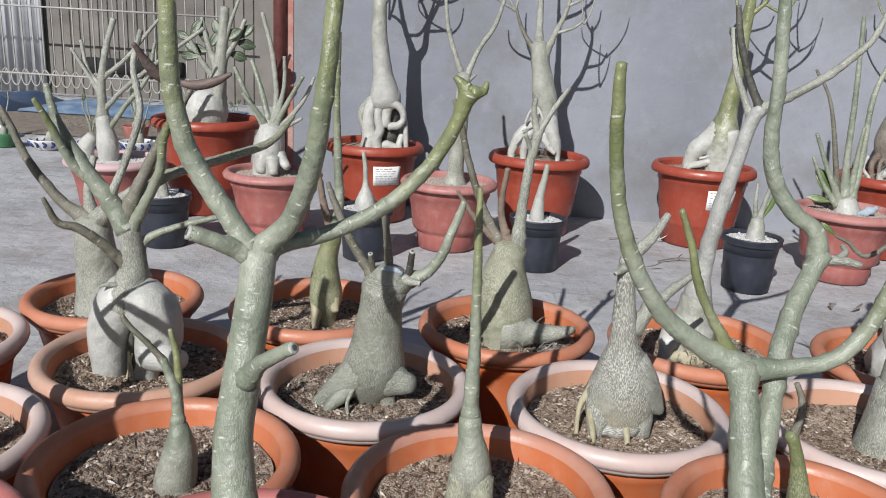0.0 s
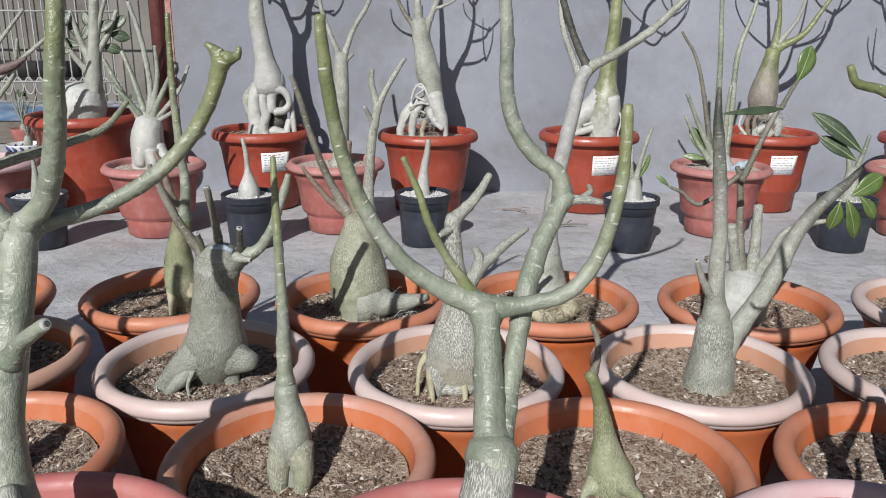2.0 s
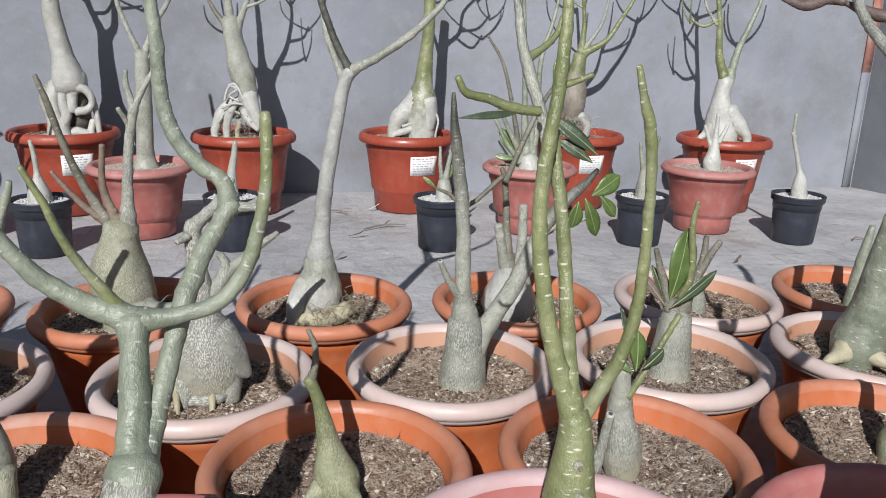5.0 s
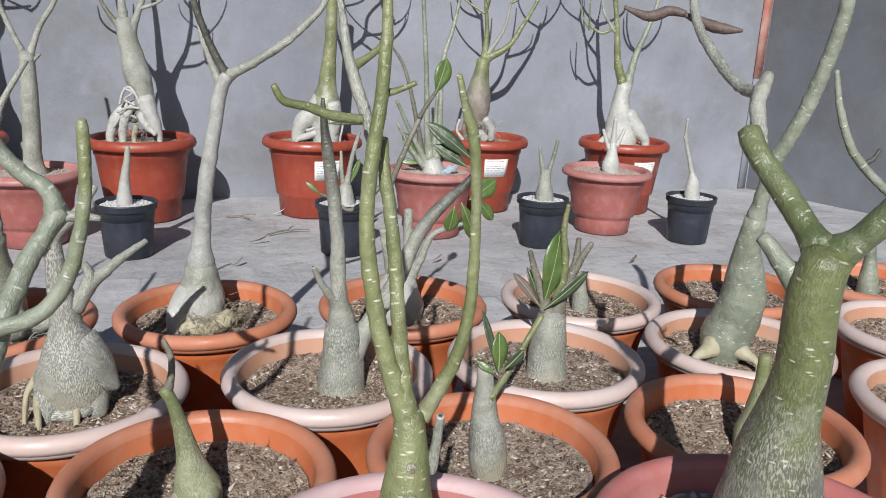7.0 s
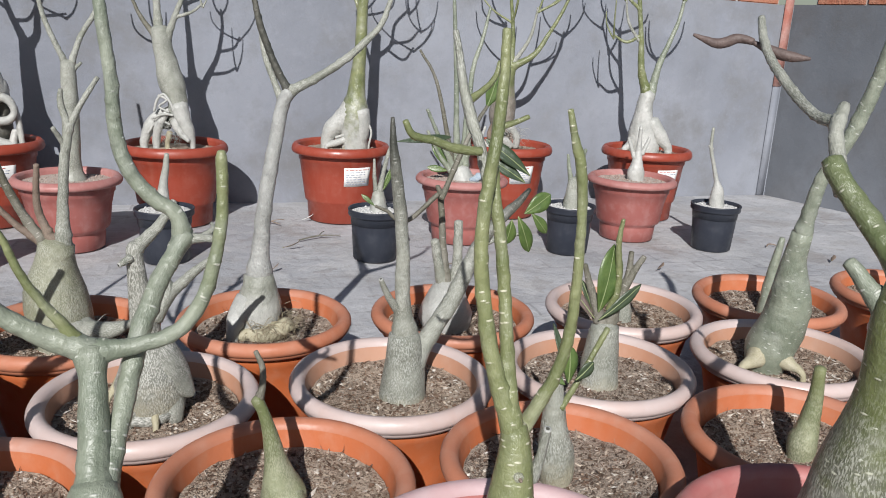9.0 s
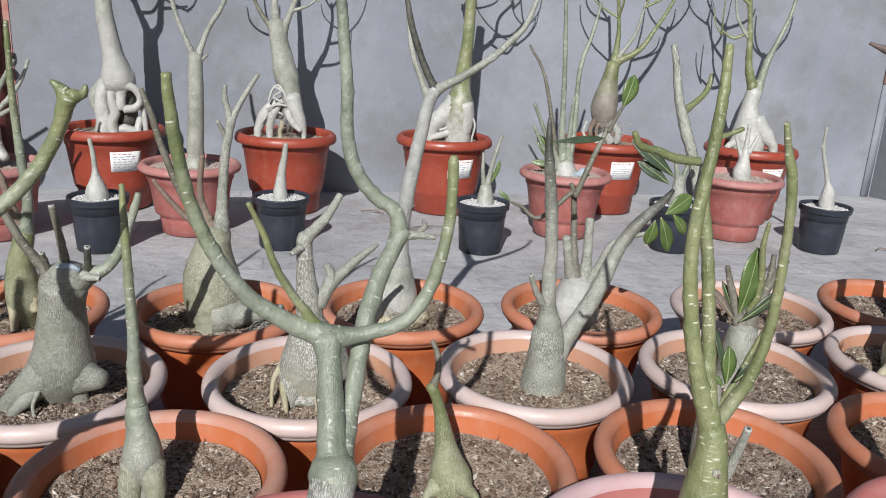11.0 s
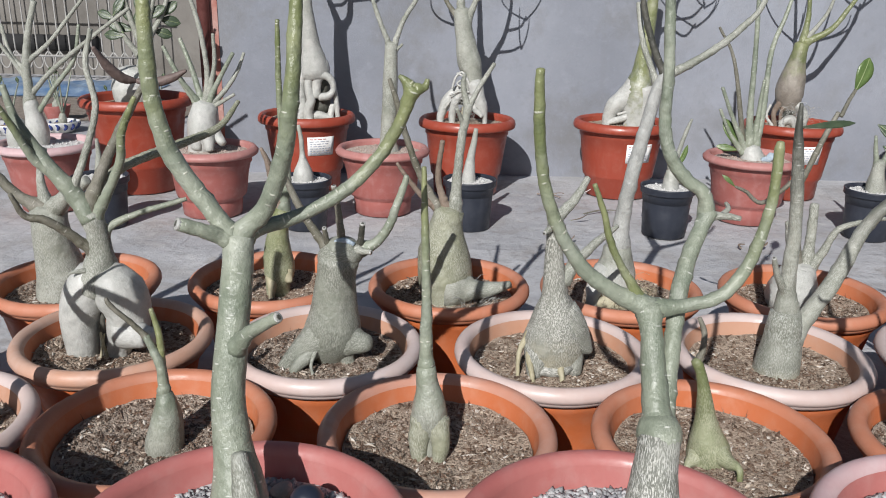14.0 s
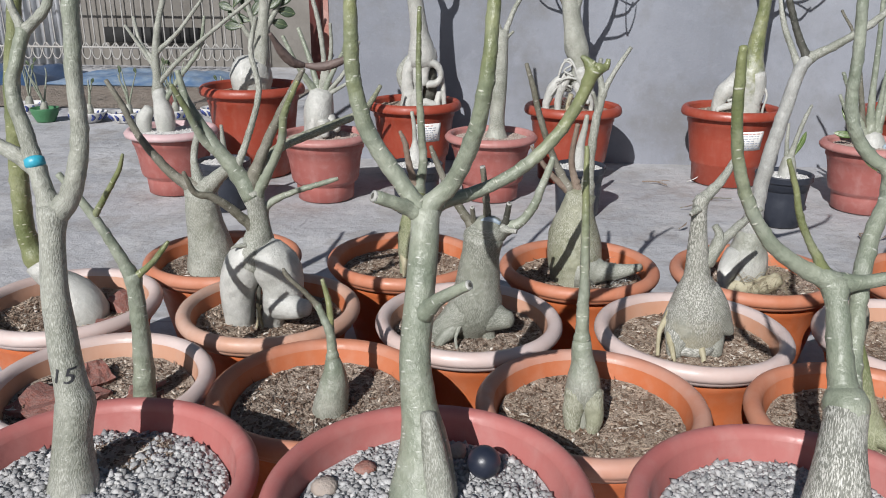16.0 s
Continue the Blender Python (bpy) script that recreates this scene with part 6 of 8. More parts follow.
limb(p, "trunk", WHITE_PALE, [(0.035, 0.002, 0.440, 0.0507), (0.031, -0.007, 0.489, 0.0438), (0.024, -0.018, 0.554, 0.0357), (0.015, -0.032, 0.637, 0.0310), (0.008, -0.040, 0.696, 0.0287), (0.008, -0.040, 0.806, 0.0235)], 0.04, sides=18)
limb(p, "branch", PALE, [(0.008, -0.040, 0.799, 0.0184), (-0.018, -0.040, 0.869, 0.0130), (-0.042, -0.040, 0.933, 0.0104), (-0.069, -0.040, 1.055, 0.0070)], 0.07, sides=18)
limb(p, "branch", PALE, [(0.008, -0.040, 0.799, 0.0184), (0.044, -0.040, 0.841, 0.0139), (0.056, -0.040, 0.932, 0.0097), (0.099, -0.040, 1.031, 0.0065)], 0.07, sides=18)
limb(p, "branch", PALE, [(-0.035, -0.040, 0.921, 0.0065), (-0.075, -0.040, 0.956, 0.0058), (-0.101, -0.040, 0.964, 0.0046)], 0.07)
limb(p, "branch", PALE, [(0.053, -0.040, 0.911, 0.0066), (0.105, -0.040, 0.915, 0.0052), (0.150, -0.040, 0.923, 0.0039)], 0.07)
limb(p, "branch", PALE, [(0.056, -0.040, 0.950, 0.0072), (0.036, -0.040, 0.999, 0.0058), (0.015, -0.040, 1.037, 0.0045)], 0.07)
limb(p, "branch", PALE, [(-0.022, -0.040, 0.890, 0.0069), (0.030, -0.040, 0.906, 0.0059), (0.071, -0.040, 1.008, 0.0051), (0.078, -0.040, 1.085, 0.0038)], 0.07)
p = plant(0.376, 3.031, "gnarled desert rose with a basket of roots in a red pot")
limb(p, "root", WHITE, [(-0.009, 0.003, 0.411, 0.0140), (-0.052, 0.010, 0.390, 0.0170), (-0.081, 0.013, 0.350, 0.0210), (-0.103, 0.012, 0.296, 0.0151), (-0.103, 0.008, 0.262, 0.0121)], 0.07, sides=18)
limb(p, "root", WHITE, [(-0.020, -0.025, 0.404, 0.0099), (-0.049, -0.016, 0.354, 0.0149), (-0.060, -0.012, 0.299, 0.0140), (-0.060, -0.016, 0.262, 0.0112)], 0.07)
limb(p, "root", WHITE, [(0.023, -0.028, 0.429, 0.0258), (0.037, -0.033, 0.376, 0.0269), (0.054, -0.038, 0.327, 0.0210), (0.064, -0.042, 0.299, 0.0110), (0.064, -0.046, 0.262, 0.0088)], 0.07, sides=18)
limb(p, "root", WHITE, [(0.002, -0.032, 0.376, 0.0139), (0.023, -0.044, 0.336, 0.0129), (0.052, -0.059, 0.306, 0.0070)], 0.07)
limb(p, "root", WHITE, [(-0.062, -0.022, 0.407, 0.0049), (-0.050, -0.026, 0.447, 0.0049), (-0.027, -0.033, 0.467, 0.0049), (-0.006, -0.040, 0.439, 0.0049), (0.004, -0.043, 0.410, 0.0039)], 0.07, sides=8)
limb(p, "trunk", PALE, [(0.012, -0.004, 0.372, 0.0281), (0.017, -0.006, 0.442, 0.0339), (0.001, -0.000, 0.504, 0.0436), (-0.015, 0.005, 0.577, 0.0374), (-0.027, 0.009, 0.643, 0.0313), (-0.033, 0.011, 0.690, 0.0292)], 0.07, sides=18)
limb(p, "branch", PALE, [(-0.034, 0.011, 0.680, 0.0188), (-0.039, 0.018, 0.755, 0.0140), (-0.041, 0.025, 0.856, 0.0107), (-0.047, 0.036, 0.983, 0.0082)], 0.07, sides=18)
limb(p, "branch", PALE, [(-0.016, 0.005, 0.634, 0.0171), (0.015, -0.005, 0.720, 0.0115), (0.049, -0.016, 0.805, 0.0084), (0.068, -0.022, 0.915, 0.0065), (0.065, -0.021, 0.986, 0.0047)], 0.07)
limb(p, "twig", PALE, [(0.053, -0.017, 0.824, 0.0060), (0.106, -0.034, 0.853, 0.0048), (0.126, -0.040, 0.900, 0.0035)], 0.07)
limb(p, "twig", PALE, [(0.023, -0.007, 0.730, 0.0070), (0.079, -0.025, 0.751, 0.0053), (0.114, -0.036, 0.780, 0.0038)], 0.07)
limb(p, "branch", TWIG, [(-0.041, 0.013, 0.652, 0.0132), (-0.097, 0.031, 0.734, 0.0077), (-0.129, 0.041, 0.815, 0.0054)], 0.07)
limb(p, "root", WHITE, [(-0.046, -0.027, 0.463, 0.0039), (-0.018, -0.036, 0.448, 0.0039), (-0.044, -0.028, 0.424, 0.0039), (-0.011, -0.038, 0.406, 0.0039)], 0.07, sides=8)
limb(p, "root", WHITE, [(-0.072, -0.029, 0.381, 0.0039), (-0.030, -0.037, 0.398, 0.0049), (0.003, -0.043, 0.395, 0.0040)], 0.07, sides=8)
limb(p, "root", WHITE, [(-0.088, -0.003, 0.326, 0.0040), (-0.052, -0.015, 0.373, 0.0040), (-0.010, -0.028, 0.361, 0.0040)], 0.07, sides=8)
limb(p, "root", ROOT, [(-0.012, -0.028, 0.335, 0.0100), (-0.022, -0.025, 0.297, 0.0090), (-0.022, -0.029, 0.262, 0.0072)], 0.07)
# dark plug coloured as the shade within the root basket
limb(p, "hollow_shade", TWIG_AND_SHADE, [(-0.054, 0.017, 0.363, 0.0221), (-0.012, 0.004, 0.357, 0.0221)], 0.07, sides=18)
p = plant(0.985, 3.039, "smooth-skinned desert rose on exposed roots in a red pot")
limb(p, "caudex", WHITE_OLIVE, [(0.049, -0.016, 0.258, 0.0507), (0.049, -0.016, 0.392, 0.0487), (0.049, -0.016, 0.438, 0.0422), (0.053, -0.017, 0.496, 0.0336), (0.057, -0.018, 0.562, 0.0271), (0.065, -0.021, 0.649, 0.0228), (0.068, -0.022, 0.769, 0.0205), (0.074, -0.024, 0.914, 0.0172)], 0.03, sides=18)
limb(p, "root", WHITE, [(0.035, -0.011, 0.425, 0.0359), (-0.002, -0.006, 0.382, 0.0360), (-0.042, -0.001, 0.337, 0.0329), (-0.061, -0.001, 0.288, 0.0191), (-0.061, -0.005, 0.262, 0.0153)], 0.07, sides=18)
limb(p, "root", WHITE, [(0.063, -0.031, 0.419, 0.0337), (0.071, -0.038, 0.365, 0.0296), (0.060, -0.040, 0.294, 0.0212), (0.060, -0.044, 0.262, 0.0170)], 0.07, sides=18)
limb(p, "root", WHITE, [(0.008, -0.034, 0.310, 0.0127), (-0.031, -0.028, 0.296, 0.0127), (-0.060, -0.023, 0.283, 0.0085), (-0.060, -0.027, 0.262, 0.0068)], 0.07)
limb(p, "branch", OLIVE, [(0.070, -0.023, 0.817, 0.0101), (0.128, -0.041, 0.888, 0.0076), (0.142, -0.046, 0.974, 0.0062), (0.195, -0.063, 1.051, 0.0050)], 0.07)
limb(p, "twig", OLIVE, [(0.131, -0.042, 0.897, 0.0063), (0.197, -0.063, 0.923, 0.0050), (0.242, -0.078, 0.988, 0.0037)], 0.07)
limb(p, "twig", OLIVE, [(0.112, -0.036, 0.868, 0.0056), (0.178, -0.057, 0.842, 0.0050), (0.216, -0.070, 0.901, 0.0038)], 0.07)
limb(p, "branch", OLIVE, [(0.066, -0.021, 0.759, 0.0084), (0.037, 0.002, 0.855, 0.0063), (0.009, 0.029, 0.970, 0.0050)], 0.07)
limb(p, "root", WHITE, [(-0.026, -0.023, 0.317, 0.0053), (0.014, -0.036, 0.335, 0.0053), (0.050, -0.048, 0.362, 0.0042)], 0.07, sides=8)
limb(p, "root", WHITE, [(0.088, -0.049, 0.386, 0.0053), (0.104, -0.059, 0.345, 0.0042), (0.095, -0.062, 0.293, 0.0042), (0.095, -0.066, 0.262, 0.0034)], 0.07, sides=8)
limb(p, "root", ROOT, [(0.022, -0.039, 0.327, 0.0074), (0.010, -0.035, 0.284, 0.0064), (0.010, -0.039, 0.262, 0.0051)], 0.07)
# dark filler between the root legs in place of their shade
limb(p, "hollow_shade", TWIG_AND_SHADE, [(0.004, 0.009, 0.317, 0.0278), (0.044, -0.004, 0.331, 0.0278)], 0.07, sides=18)
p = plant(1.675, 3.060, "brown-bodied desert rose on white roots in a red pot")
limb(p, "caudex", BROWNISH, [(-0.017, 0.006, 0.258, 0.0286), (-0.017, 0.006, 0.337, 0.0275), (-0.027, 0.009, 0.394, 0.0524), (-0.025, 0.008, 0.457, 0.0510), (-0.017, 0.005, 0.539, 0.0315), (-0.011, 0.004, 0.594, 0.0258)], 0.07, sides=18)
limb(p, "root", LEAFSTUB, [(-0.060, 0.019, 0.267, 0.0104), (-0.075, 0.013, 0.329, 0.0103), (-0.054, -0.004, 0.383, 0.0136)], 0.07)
# near-black core painting the shade under the body
limb(p, "hollow_shade", TWIG_AND_SHADE, [(-0.026, 0.008, 0.291, 0.0299), (-0.016, 0.005, 0.344, 0.0320)], 0.07, sides=18)
limb(p, "root", LEAFSTUB, [(-0.045, -0.007, 0.368, 0.0079), (-0.057, -0.008, 0.323, 0.0068), (-0.048, -0.016, 0.274, 0.0068), (-0.048, -0.020, 0.262, 0.0055)], 0.07)
limb(p, "root", LEAFSTUB, [(-0.007, -0.019, 0.379, 0.0079), (0.007, -0.028, 0.335, 0.0068), (-0.005, -0.030, 0.281, 0.0068), (-0.005, -0.034, 0.262, 0.0055)], 0.07)
limb(p, "root", WHITE, [(0.002, -0.032, 0.281, 0.0160), (-0.021, -0.025, 0.307, 0.0159), (-0.049, -0.016, 0.292, 0.0137), (-0.049, -0.020, 0.262, 0.0109)], 0.07)
limb(p, "root", WHITE, [(0.027, -0.030, 0.281, 0.0137), (0.027, -0.030, 0.326, 0.0159), (0.001, -0.021, 0.364, 0.0159)], 0.07)
limb(p, "root", WHITE, [(-0.099, 0.001, 0.360, 0.0057), (-0.108, 0.003, 0.315, 0.0057), (-0.085, -0.004, 0.281, 0.0068), (-0.085, -0.008, 0.262, 0.0055)], 0.07)
limb(p, "branch", OLIVE, [(-0.010, 0.003, 0.583, 0.0181), (-0.004, 0.001, 0.703, 0.0102), (-0.017, 0.005, 0.829, 0.0075), (-0.033, 0.011, 0.953, 0.0061)], 0.07)
limb(p, "branch", OLIVE, [(-0.003, 0.001, 0.599, 0.0186), (0.079, -0.021, 0.650, 0.0123), (0.133, -0.034, 0.735, 0.0088), (0.191, -0.046, 0.849, 0.0068), (0.222, -0.050, 0.966, 0.0054)], 0.07, sides=18)
limb(p, "branch", PALE, [(-0.003, 0.001, 0.606, 0.0113), (0.055, -0.029, 0.716, 0.0074), (0.074, -0.045, 0.833, 0.0047)], 0.07)
p = plant(2.269, 2.962, "flared desert rose with claw roots in a red pot")
limb(p, "caudex", WHITE, [(-0.017, 0.005, 0.258, 0.0662), (-0.017, 0.005, 0.299, 0.0636), (-0.027, 0.009, 0.360, 0.0504), (-0.031, 0.010, 0.422, 0.0397), (-0.027, 0.009, 0.480, 0.0313), (-0.020, 0.007, 0.521, 0.0266)], 0.07, sides=18)
limb(p, "root", WHITE, [(-0.000, -0.010, 0.402, 0.0326), (0.037, -0.035, 0.342, 0.0280), (0.066, -0.053, 0.298, 0.0187), (0.066, -0.057, 0.262, 0.0150)], 0.07, sides=18)
limb(p, "root", WHITE, [(-0.047, 0.005, 0.353, 0.0304), (-0.078, 0.002, 0.307, 0.0187), (-0.106, 0.003, 0.286, 0.0117), (-0.106, -0.001, 0.262, 0.0094)], 0.07, sides=18)
limb(p, "branch", OLIVE, [(-0.023, 0.007, 0.503, 0.0232), (-0.057, 0.018, 0.610, 0.0167), (-0.071, 0.023, 0.736, 0.0114), (-0.089, 0.029, 0.854, 0.0098), (-0.107, 0.034, 1.002, 0.0076)], 0.07, sides=18)
limb(p, "branch", GREYGREEN, [(-0.012, 0.004, 0.508, 0.0209), (0.015, 0.005, 0.635, 0.0140), (0.050, 0.001, 0.730, 0.0108), (0.080, -0.001, 0.819, 0.0084), (0.095, 0.001, 0.907, 0.0070)], 0.07, sides=18)
limb(p, "twig", PALE, [(-0.079, 0.025, 0.724, 0.0075), (-0.127, 0.041, 0.799, 0.0056), (-0.146, 0.047, 0.895, 0.0042)], 0.07)
limb(p, "twig", OLIVE, [(-0.086, 0.028, 0.844, 0.0077), (-0.147, 0.047, 0.905, 0.0063), (-0.187, 0.060, 0.999, 0.0048)], 0.07)
limb(p, "twig", OLIVE, [(-0.072, 0.023, 0.747, 0.0071), (-0.126, 0.041, 0.718, 0.0068), (-0.176, 0.057, 0.742, 0.0048)], 0.07)
p = plant(0.061, 2.720, "slim grey-stemmed desert rose in a pink pot")
limb(p, "caudex", PALE, [(0.018, -0.001, 0.182, 0.0433), (0.018, -0.001, 0.216, 0.0416), (0.018, -0.001, 0.248, 0.0292), (0.020, -0.001, 0.310, 0.0272), (0.024, -0.002, 0.394, 0.0260), (0.026, -0.002, 0.494, 0.0239), (0.029, -0.002, 0.583, 0.0209)], 0.07, sides=18)
limb(p, "branch", PALE, [(0.023, -0.002, 0.578, 0.0109), (-0.006, 0.000, 0.648, 0.0090), (-0.031, 0.002, 0.722, 0.0081), (-0.045, 0.003, 0.815, 0.0062)], 0.07)
limb(p, "branch", PALE, [(0.038, -0.003, 0.578, 0.0109), (0.070, 0.002, 0.662, 0.0090), (0.117, 0.005, 0.740, 0.0081), (0.146, 0.010, 0.834, 0.0062)], 0.07)
limb(p, "twig", PALE, [(0.039, -0.003, 0.557, 0.0073), (0.067, -0.005, 0.584, 0.0045)], 0.07)
p = plant(-0.530, 2.668, "many-branched silver desert rose in a pink pot")
limb(p, "caudex", WHITE, [(-0.028, 0.002, 0.182, 0.0437), (-0.028, 0.002, 0.232, 0.0420), (-0.020, 0.001, 0.281, 0.0527), (-0.011, 0.001, 0.330, 0.0488), (-0.003, 0.000, 0.377, 0.0377)], 0.07, sides=18)
limb(p, "root", WHITE, [(0.025, -0.012, 0.283, 0.0217), (0.057, -0.034, 0.250, 0.0126)], 0.07, sides=18)
limb(p, "root", WHITE, [(-0.022, -0.029, 0.286, 0.0215), (-0.035, -0.038, 0.233, 0.0162)], 0.07, sides=18)
limb(p, "root", WHITE, [(0.009, -0.041, 0.282, 0.0197), (0.014, -0.051, 0.230, 0.0152)], 0.07)
limb(p, "branch", GREYGREEN, [(-0.017, 0.001, 0.359, 0.0135), (-0.076, 0.005, 0.450, 0.0098), (-0.131, 0.009, 0.563, 0.0070)], 0.07)
limb(p, "branch", GREYGREEN, [(-0.010, 0.001, 0.371, 0.0126), (-0.044, 0.024, 0.484, 0.0098), (-0.084, 0.046, 0.587, 0.0071)], 0.07)
limb(p, "branch", PALE, [(-0.000, 0.000, 0.380, 0.0135), (0.009, 0.005, 0.486, 0.0098), (-0.008, 0.014, 0.623, 0.0088), (-0.041, 0.023, 0.740, 0.0070)], 0.07)
limb(p, "branch", GREYGREEN, [(0.004, -0.000, 0.372, 0.0117), (0.046, -0.012, 0.452, 0.0089), (0.105, -0.027, 0.549, 0.0070)], 0.07)
limb(p, "branch", PALE, [(0.007, -0.000, 0.366, 0.0117), (0.064, 0.010, 0.424, 0.0090), (0.105, 0.021, 0.485, 0.0072), (0.129, 0.031, 0.546, 0.0054)], 0.07)
limb(p, "branch", GREYGREEN, [(-0.013, 0.001, 0.366, 0.0117), (-0.049, -0.016, 0.426, 0.0089), (-0.091, -0.034, 0.485, 0.0070)], 0.07)
limb(p, "branch", PALE, [(0.001, -0.000, 0.380, 0.0108), (0.036, -0.003, 0.504, 0.0080), (0.038, -0.003, 0.607, 0.0061)], 0.07)
limb(p, "branch", PALE, [(0.004, -0.000, 0.359, 0.0099), (0.060, -0.004, 0.390, 0.0072), (0.098, -0.007, 0.413, 0.0054)], 0.07)
p = plant(1.360, 2.671, "thin-stemmed desert rose clump in a pink pot")
limb(p, "caudex", WHITE, [(0.004, 0.000, 0.182, 0.0520), (0.004, 0.000, 0.205, 0.0480), (-0.001, 0.000, 0.230, 0.0400), (-0.008, 0.001, 0.262, 0.0260)], 0.07, sides=18)
limb(p, "stem", GREYGREEN, [(-0.013, 0.001, 0.250, 0.0191), (-0.028, 0.002, 0.383, 0.0123), (-0.038, 0.003, 0.566, 0.0093), (-0.049, 0.003, 0.708, 0.0082), (-0.059, 0.004, 0.829, 0.0063)], 0.07)
limb(p, "stem", GREYGREEN, [(0.005, -0.000, 0.254, 0.0172), (0.018, 0.005, 0.383, 0.0114), (0.021, 0.016, 0.584, 0.0093), (0.055, 0.020, 0.709, 0.0074), (0.079, 0.025, 0.814, 0.0055)], 0.07)
limb(p, "stem", GREYGREEN, [(-0.025, 0.002, 0.250, 0.0134), (-0.085, -0.004, 0.355, 0.0085), (-0.141, -0.010, 0.467, 0.0065)], 0.07)
limb(p, "stem", TWIG, [(-0.033, 0.002, 0.254, 0.0115), (-0.104, 0.007, 0.548, 0.0065), (-0.169, 0.012, 0.663, 0.0046)], 0.07)
limb(p, "stem", GREYGREEN, [(-0.035, 0.002, 0.240, 0.0134), (-0.087, 0.006, 0.307, 0.0076), (-0.132, 0.009, 0.391, 0.0057)], 0.07)
limb(p, "stem", GREYGREEN, [(0.001, -0.000, 0.260, 0.0134), (0.001, -0.000, 0.420, 0.0075), (0.005, -0.000, 0.494, 0.0056)], 0.07)
limb(p, "cloth_wrap", CLOTH, [(0.018, -0.040, 0.224, 0.0100), (0.040, -0.046, 0.232, 0.0150), (0.062, -0.040, 0.240, 0.0130), (0.076, -0.030, 0.250, 0.0060)], 0.35, sides=18)
leaf(p, LEAF, (-0.050, 0.003, 0.254), (-0.105, 0.007, 0.360), 0.0416)
leaf(p, LEAF, (-0.053, 0.004, 0.250), (-0.125, 0.009, 0.264), 0.0229)
p = plant(2.022, 2.634, "tiny pale bulb seedling in a pink pot")
limb(p, "caudex", WHITE, [(0.016, -0.005, 0.182, 0.0307), (0.016, -0.005, 0.212, 0.0295), (0.011, -0.003, 0.246, 0.0326), (0.011, -0.004, 0.286, 0.0209), (0.012, -0.004, 0.339, 0.0104), (0.012, -0.004, 0.422, 0.0062)], 0.07, sides=18)
limb(p, "twig", WHITE, [(-0.001, 0.000, 0.305, 0.0094), (-0.022, 0.018, 0.377, 0.0062)], 0.07)
limb(p, "twig", WHITE, [(0.026, -0.008, 0.318, 0.0094), (0.053, -0.006, 0.381, 0.0062)], 0.07)
p = plant(-0.188, 2.512, "small pale caudex seedling in a black pot")
limb(p, "caudex", WHITE_PALE, [(-0.005, 0.001, 0.133, 0.0351), (-0.005, 0.001, 0.143, 0.0338), (-0.002, 0.000, 0.178, 0.0336), (-0.003, 0.001, 0.210, 0.0198), (-0.004, 0.001, 0.241, 0.0094), (-0.006, 0.001, 0.291, 0.0077), (-0.014, 0.003, 0.337, 0.0059)], 0.07, sides=18)
p = plant(0.357, 2.531, "slim pale caudex seedling in a black pot")
limb(p, "caudex", WHITE_PALE, [(-0.004, 0.001, 0.133, 0.0264), (-0.004, 0.001, 0.137, 0.0254), (-0.003, 0.001, 0.183, 0.0217), (0.001, -0.000, 0.239, 0.0135), (0.010, -0.002, 0.293, 0.0098), (0.015, -0.003, 0.333, 0.0071)], 0.07, sides=18)
p = plant(1.007, 2.472, "pale seedling with thin shoots in a black pot")
limb(p, "caudex", WHITE_PALE, [(0.007, -0.002, 0.133, 0.0300), (0.007, -0.002, 0.149, 0.0288), (0.007, -0.002, 0.186, 0.0269), (0.005, -0.001, 0.219, 0.0161)], 0.07, sides=18)
limb(p, "stem", PALE, [(0.010, -0.003, 0.213, 0.0107), (0.019, -0.006, 0.277, 0.0080), (0.034, -0.011, 0.345, 0.0071), (0.047, -0.015, 0.388, 0.0044)], 0.07)
limb(p, "stem", PALE, [(0.001, -0.000, 0.213, 0.0089), (-0.006, 0.002, 0.267, 0.0071), (-0.008, 0.003, 0.326, 0.0044)], 0.07)
leaf(p, LEAF, (0.020, -0.001, 0.222), (0.053, -0.004, 0.299), 0.0175)
p = plant(1.697, 2.470, "pale bulb seedling with pruned tips in a black pot")
limb(p, "caudex", PALE, [(0.007, -0.002, 0.128, 0.0312), (0.003, -0.001, 0.182, 0.0291), (0.002, -0.000, 0.227, 0.0212), (0.003, -0.001, 0.260, 0.0154)], 0.07, sides=18)
limb(p, "stem", GREYGREEN, [(-0.006, 0.002, 0.250, 0.0096), (-0.016, 0.005, 0.298, 0.0077), (-0.023, 0.007, 0.342, 0.0048)], 0.07)
limb(p, "stem", GREYGREEN, [(0.011, -0.003, 0.251, 0.0096), (0.023, -0.007, 0.305, 0.0077), (0.033, -0.011, 0.363, 0.0057)], 0.07)
p = plant(2.268, 2.443, "whip-like pale seedling in a black pot")
limb(p, "caudex", WHITE_PALE, [(0.007, -0.002, 0.133, 0.0266), (0.007, -0.002, 0.136, 0.0256), (-0.001, 0.000, 0.182, 0.0255), (-0.003, 0.001, 0.223, 0.0193), (-0.010, 0.003, 0.248, 0.0091), (-0.027, 0.009, 0.308, 0.0071), (-0.044, 0.014, 0.368, 0.0060), (-0.046, 0.015, 0.441, 0.0050)], 0.07, sides=18)
limb(p, "twig", WHITE, [(-0.039, 0.013, 0.364, 0.0060), (-0.052, 0.017, 0.377, 0.0040)], 0.07)
p = plant(-0.842, 2.500, "small seedling in a black pot")
limb(p, "caudex", PALE, [(0.002, 0.000, 0.122, 0.0216), (0.002, 0.000, 0.168, 0.0179), (0.003, 0.000, 0.241, 0.0080), (0.002, 0.000, 0.285, 0.0053)], 0.07, sides=18)
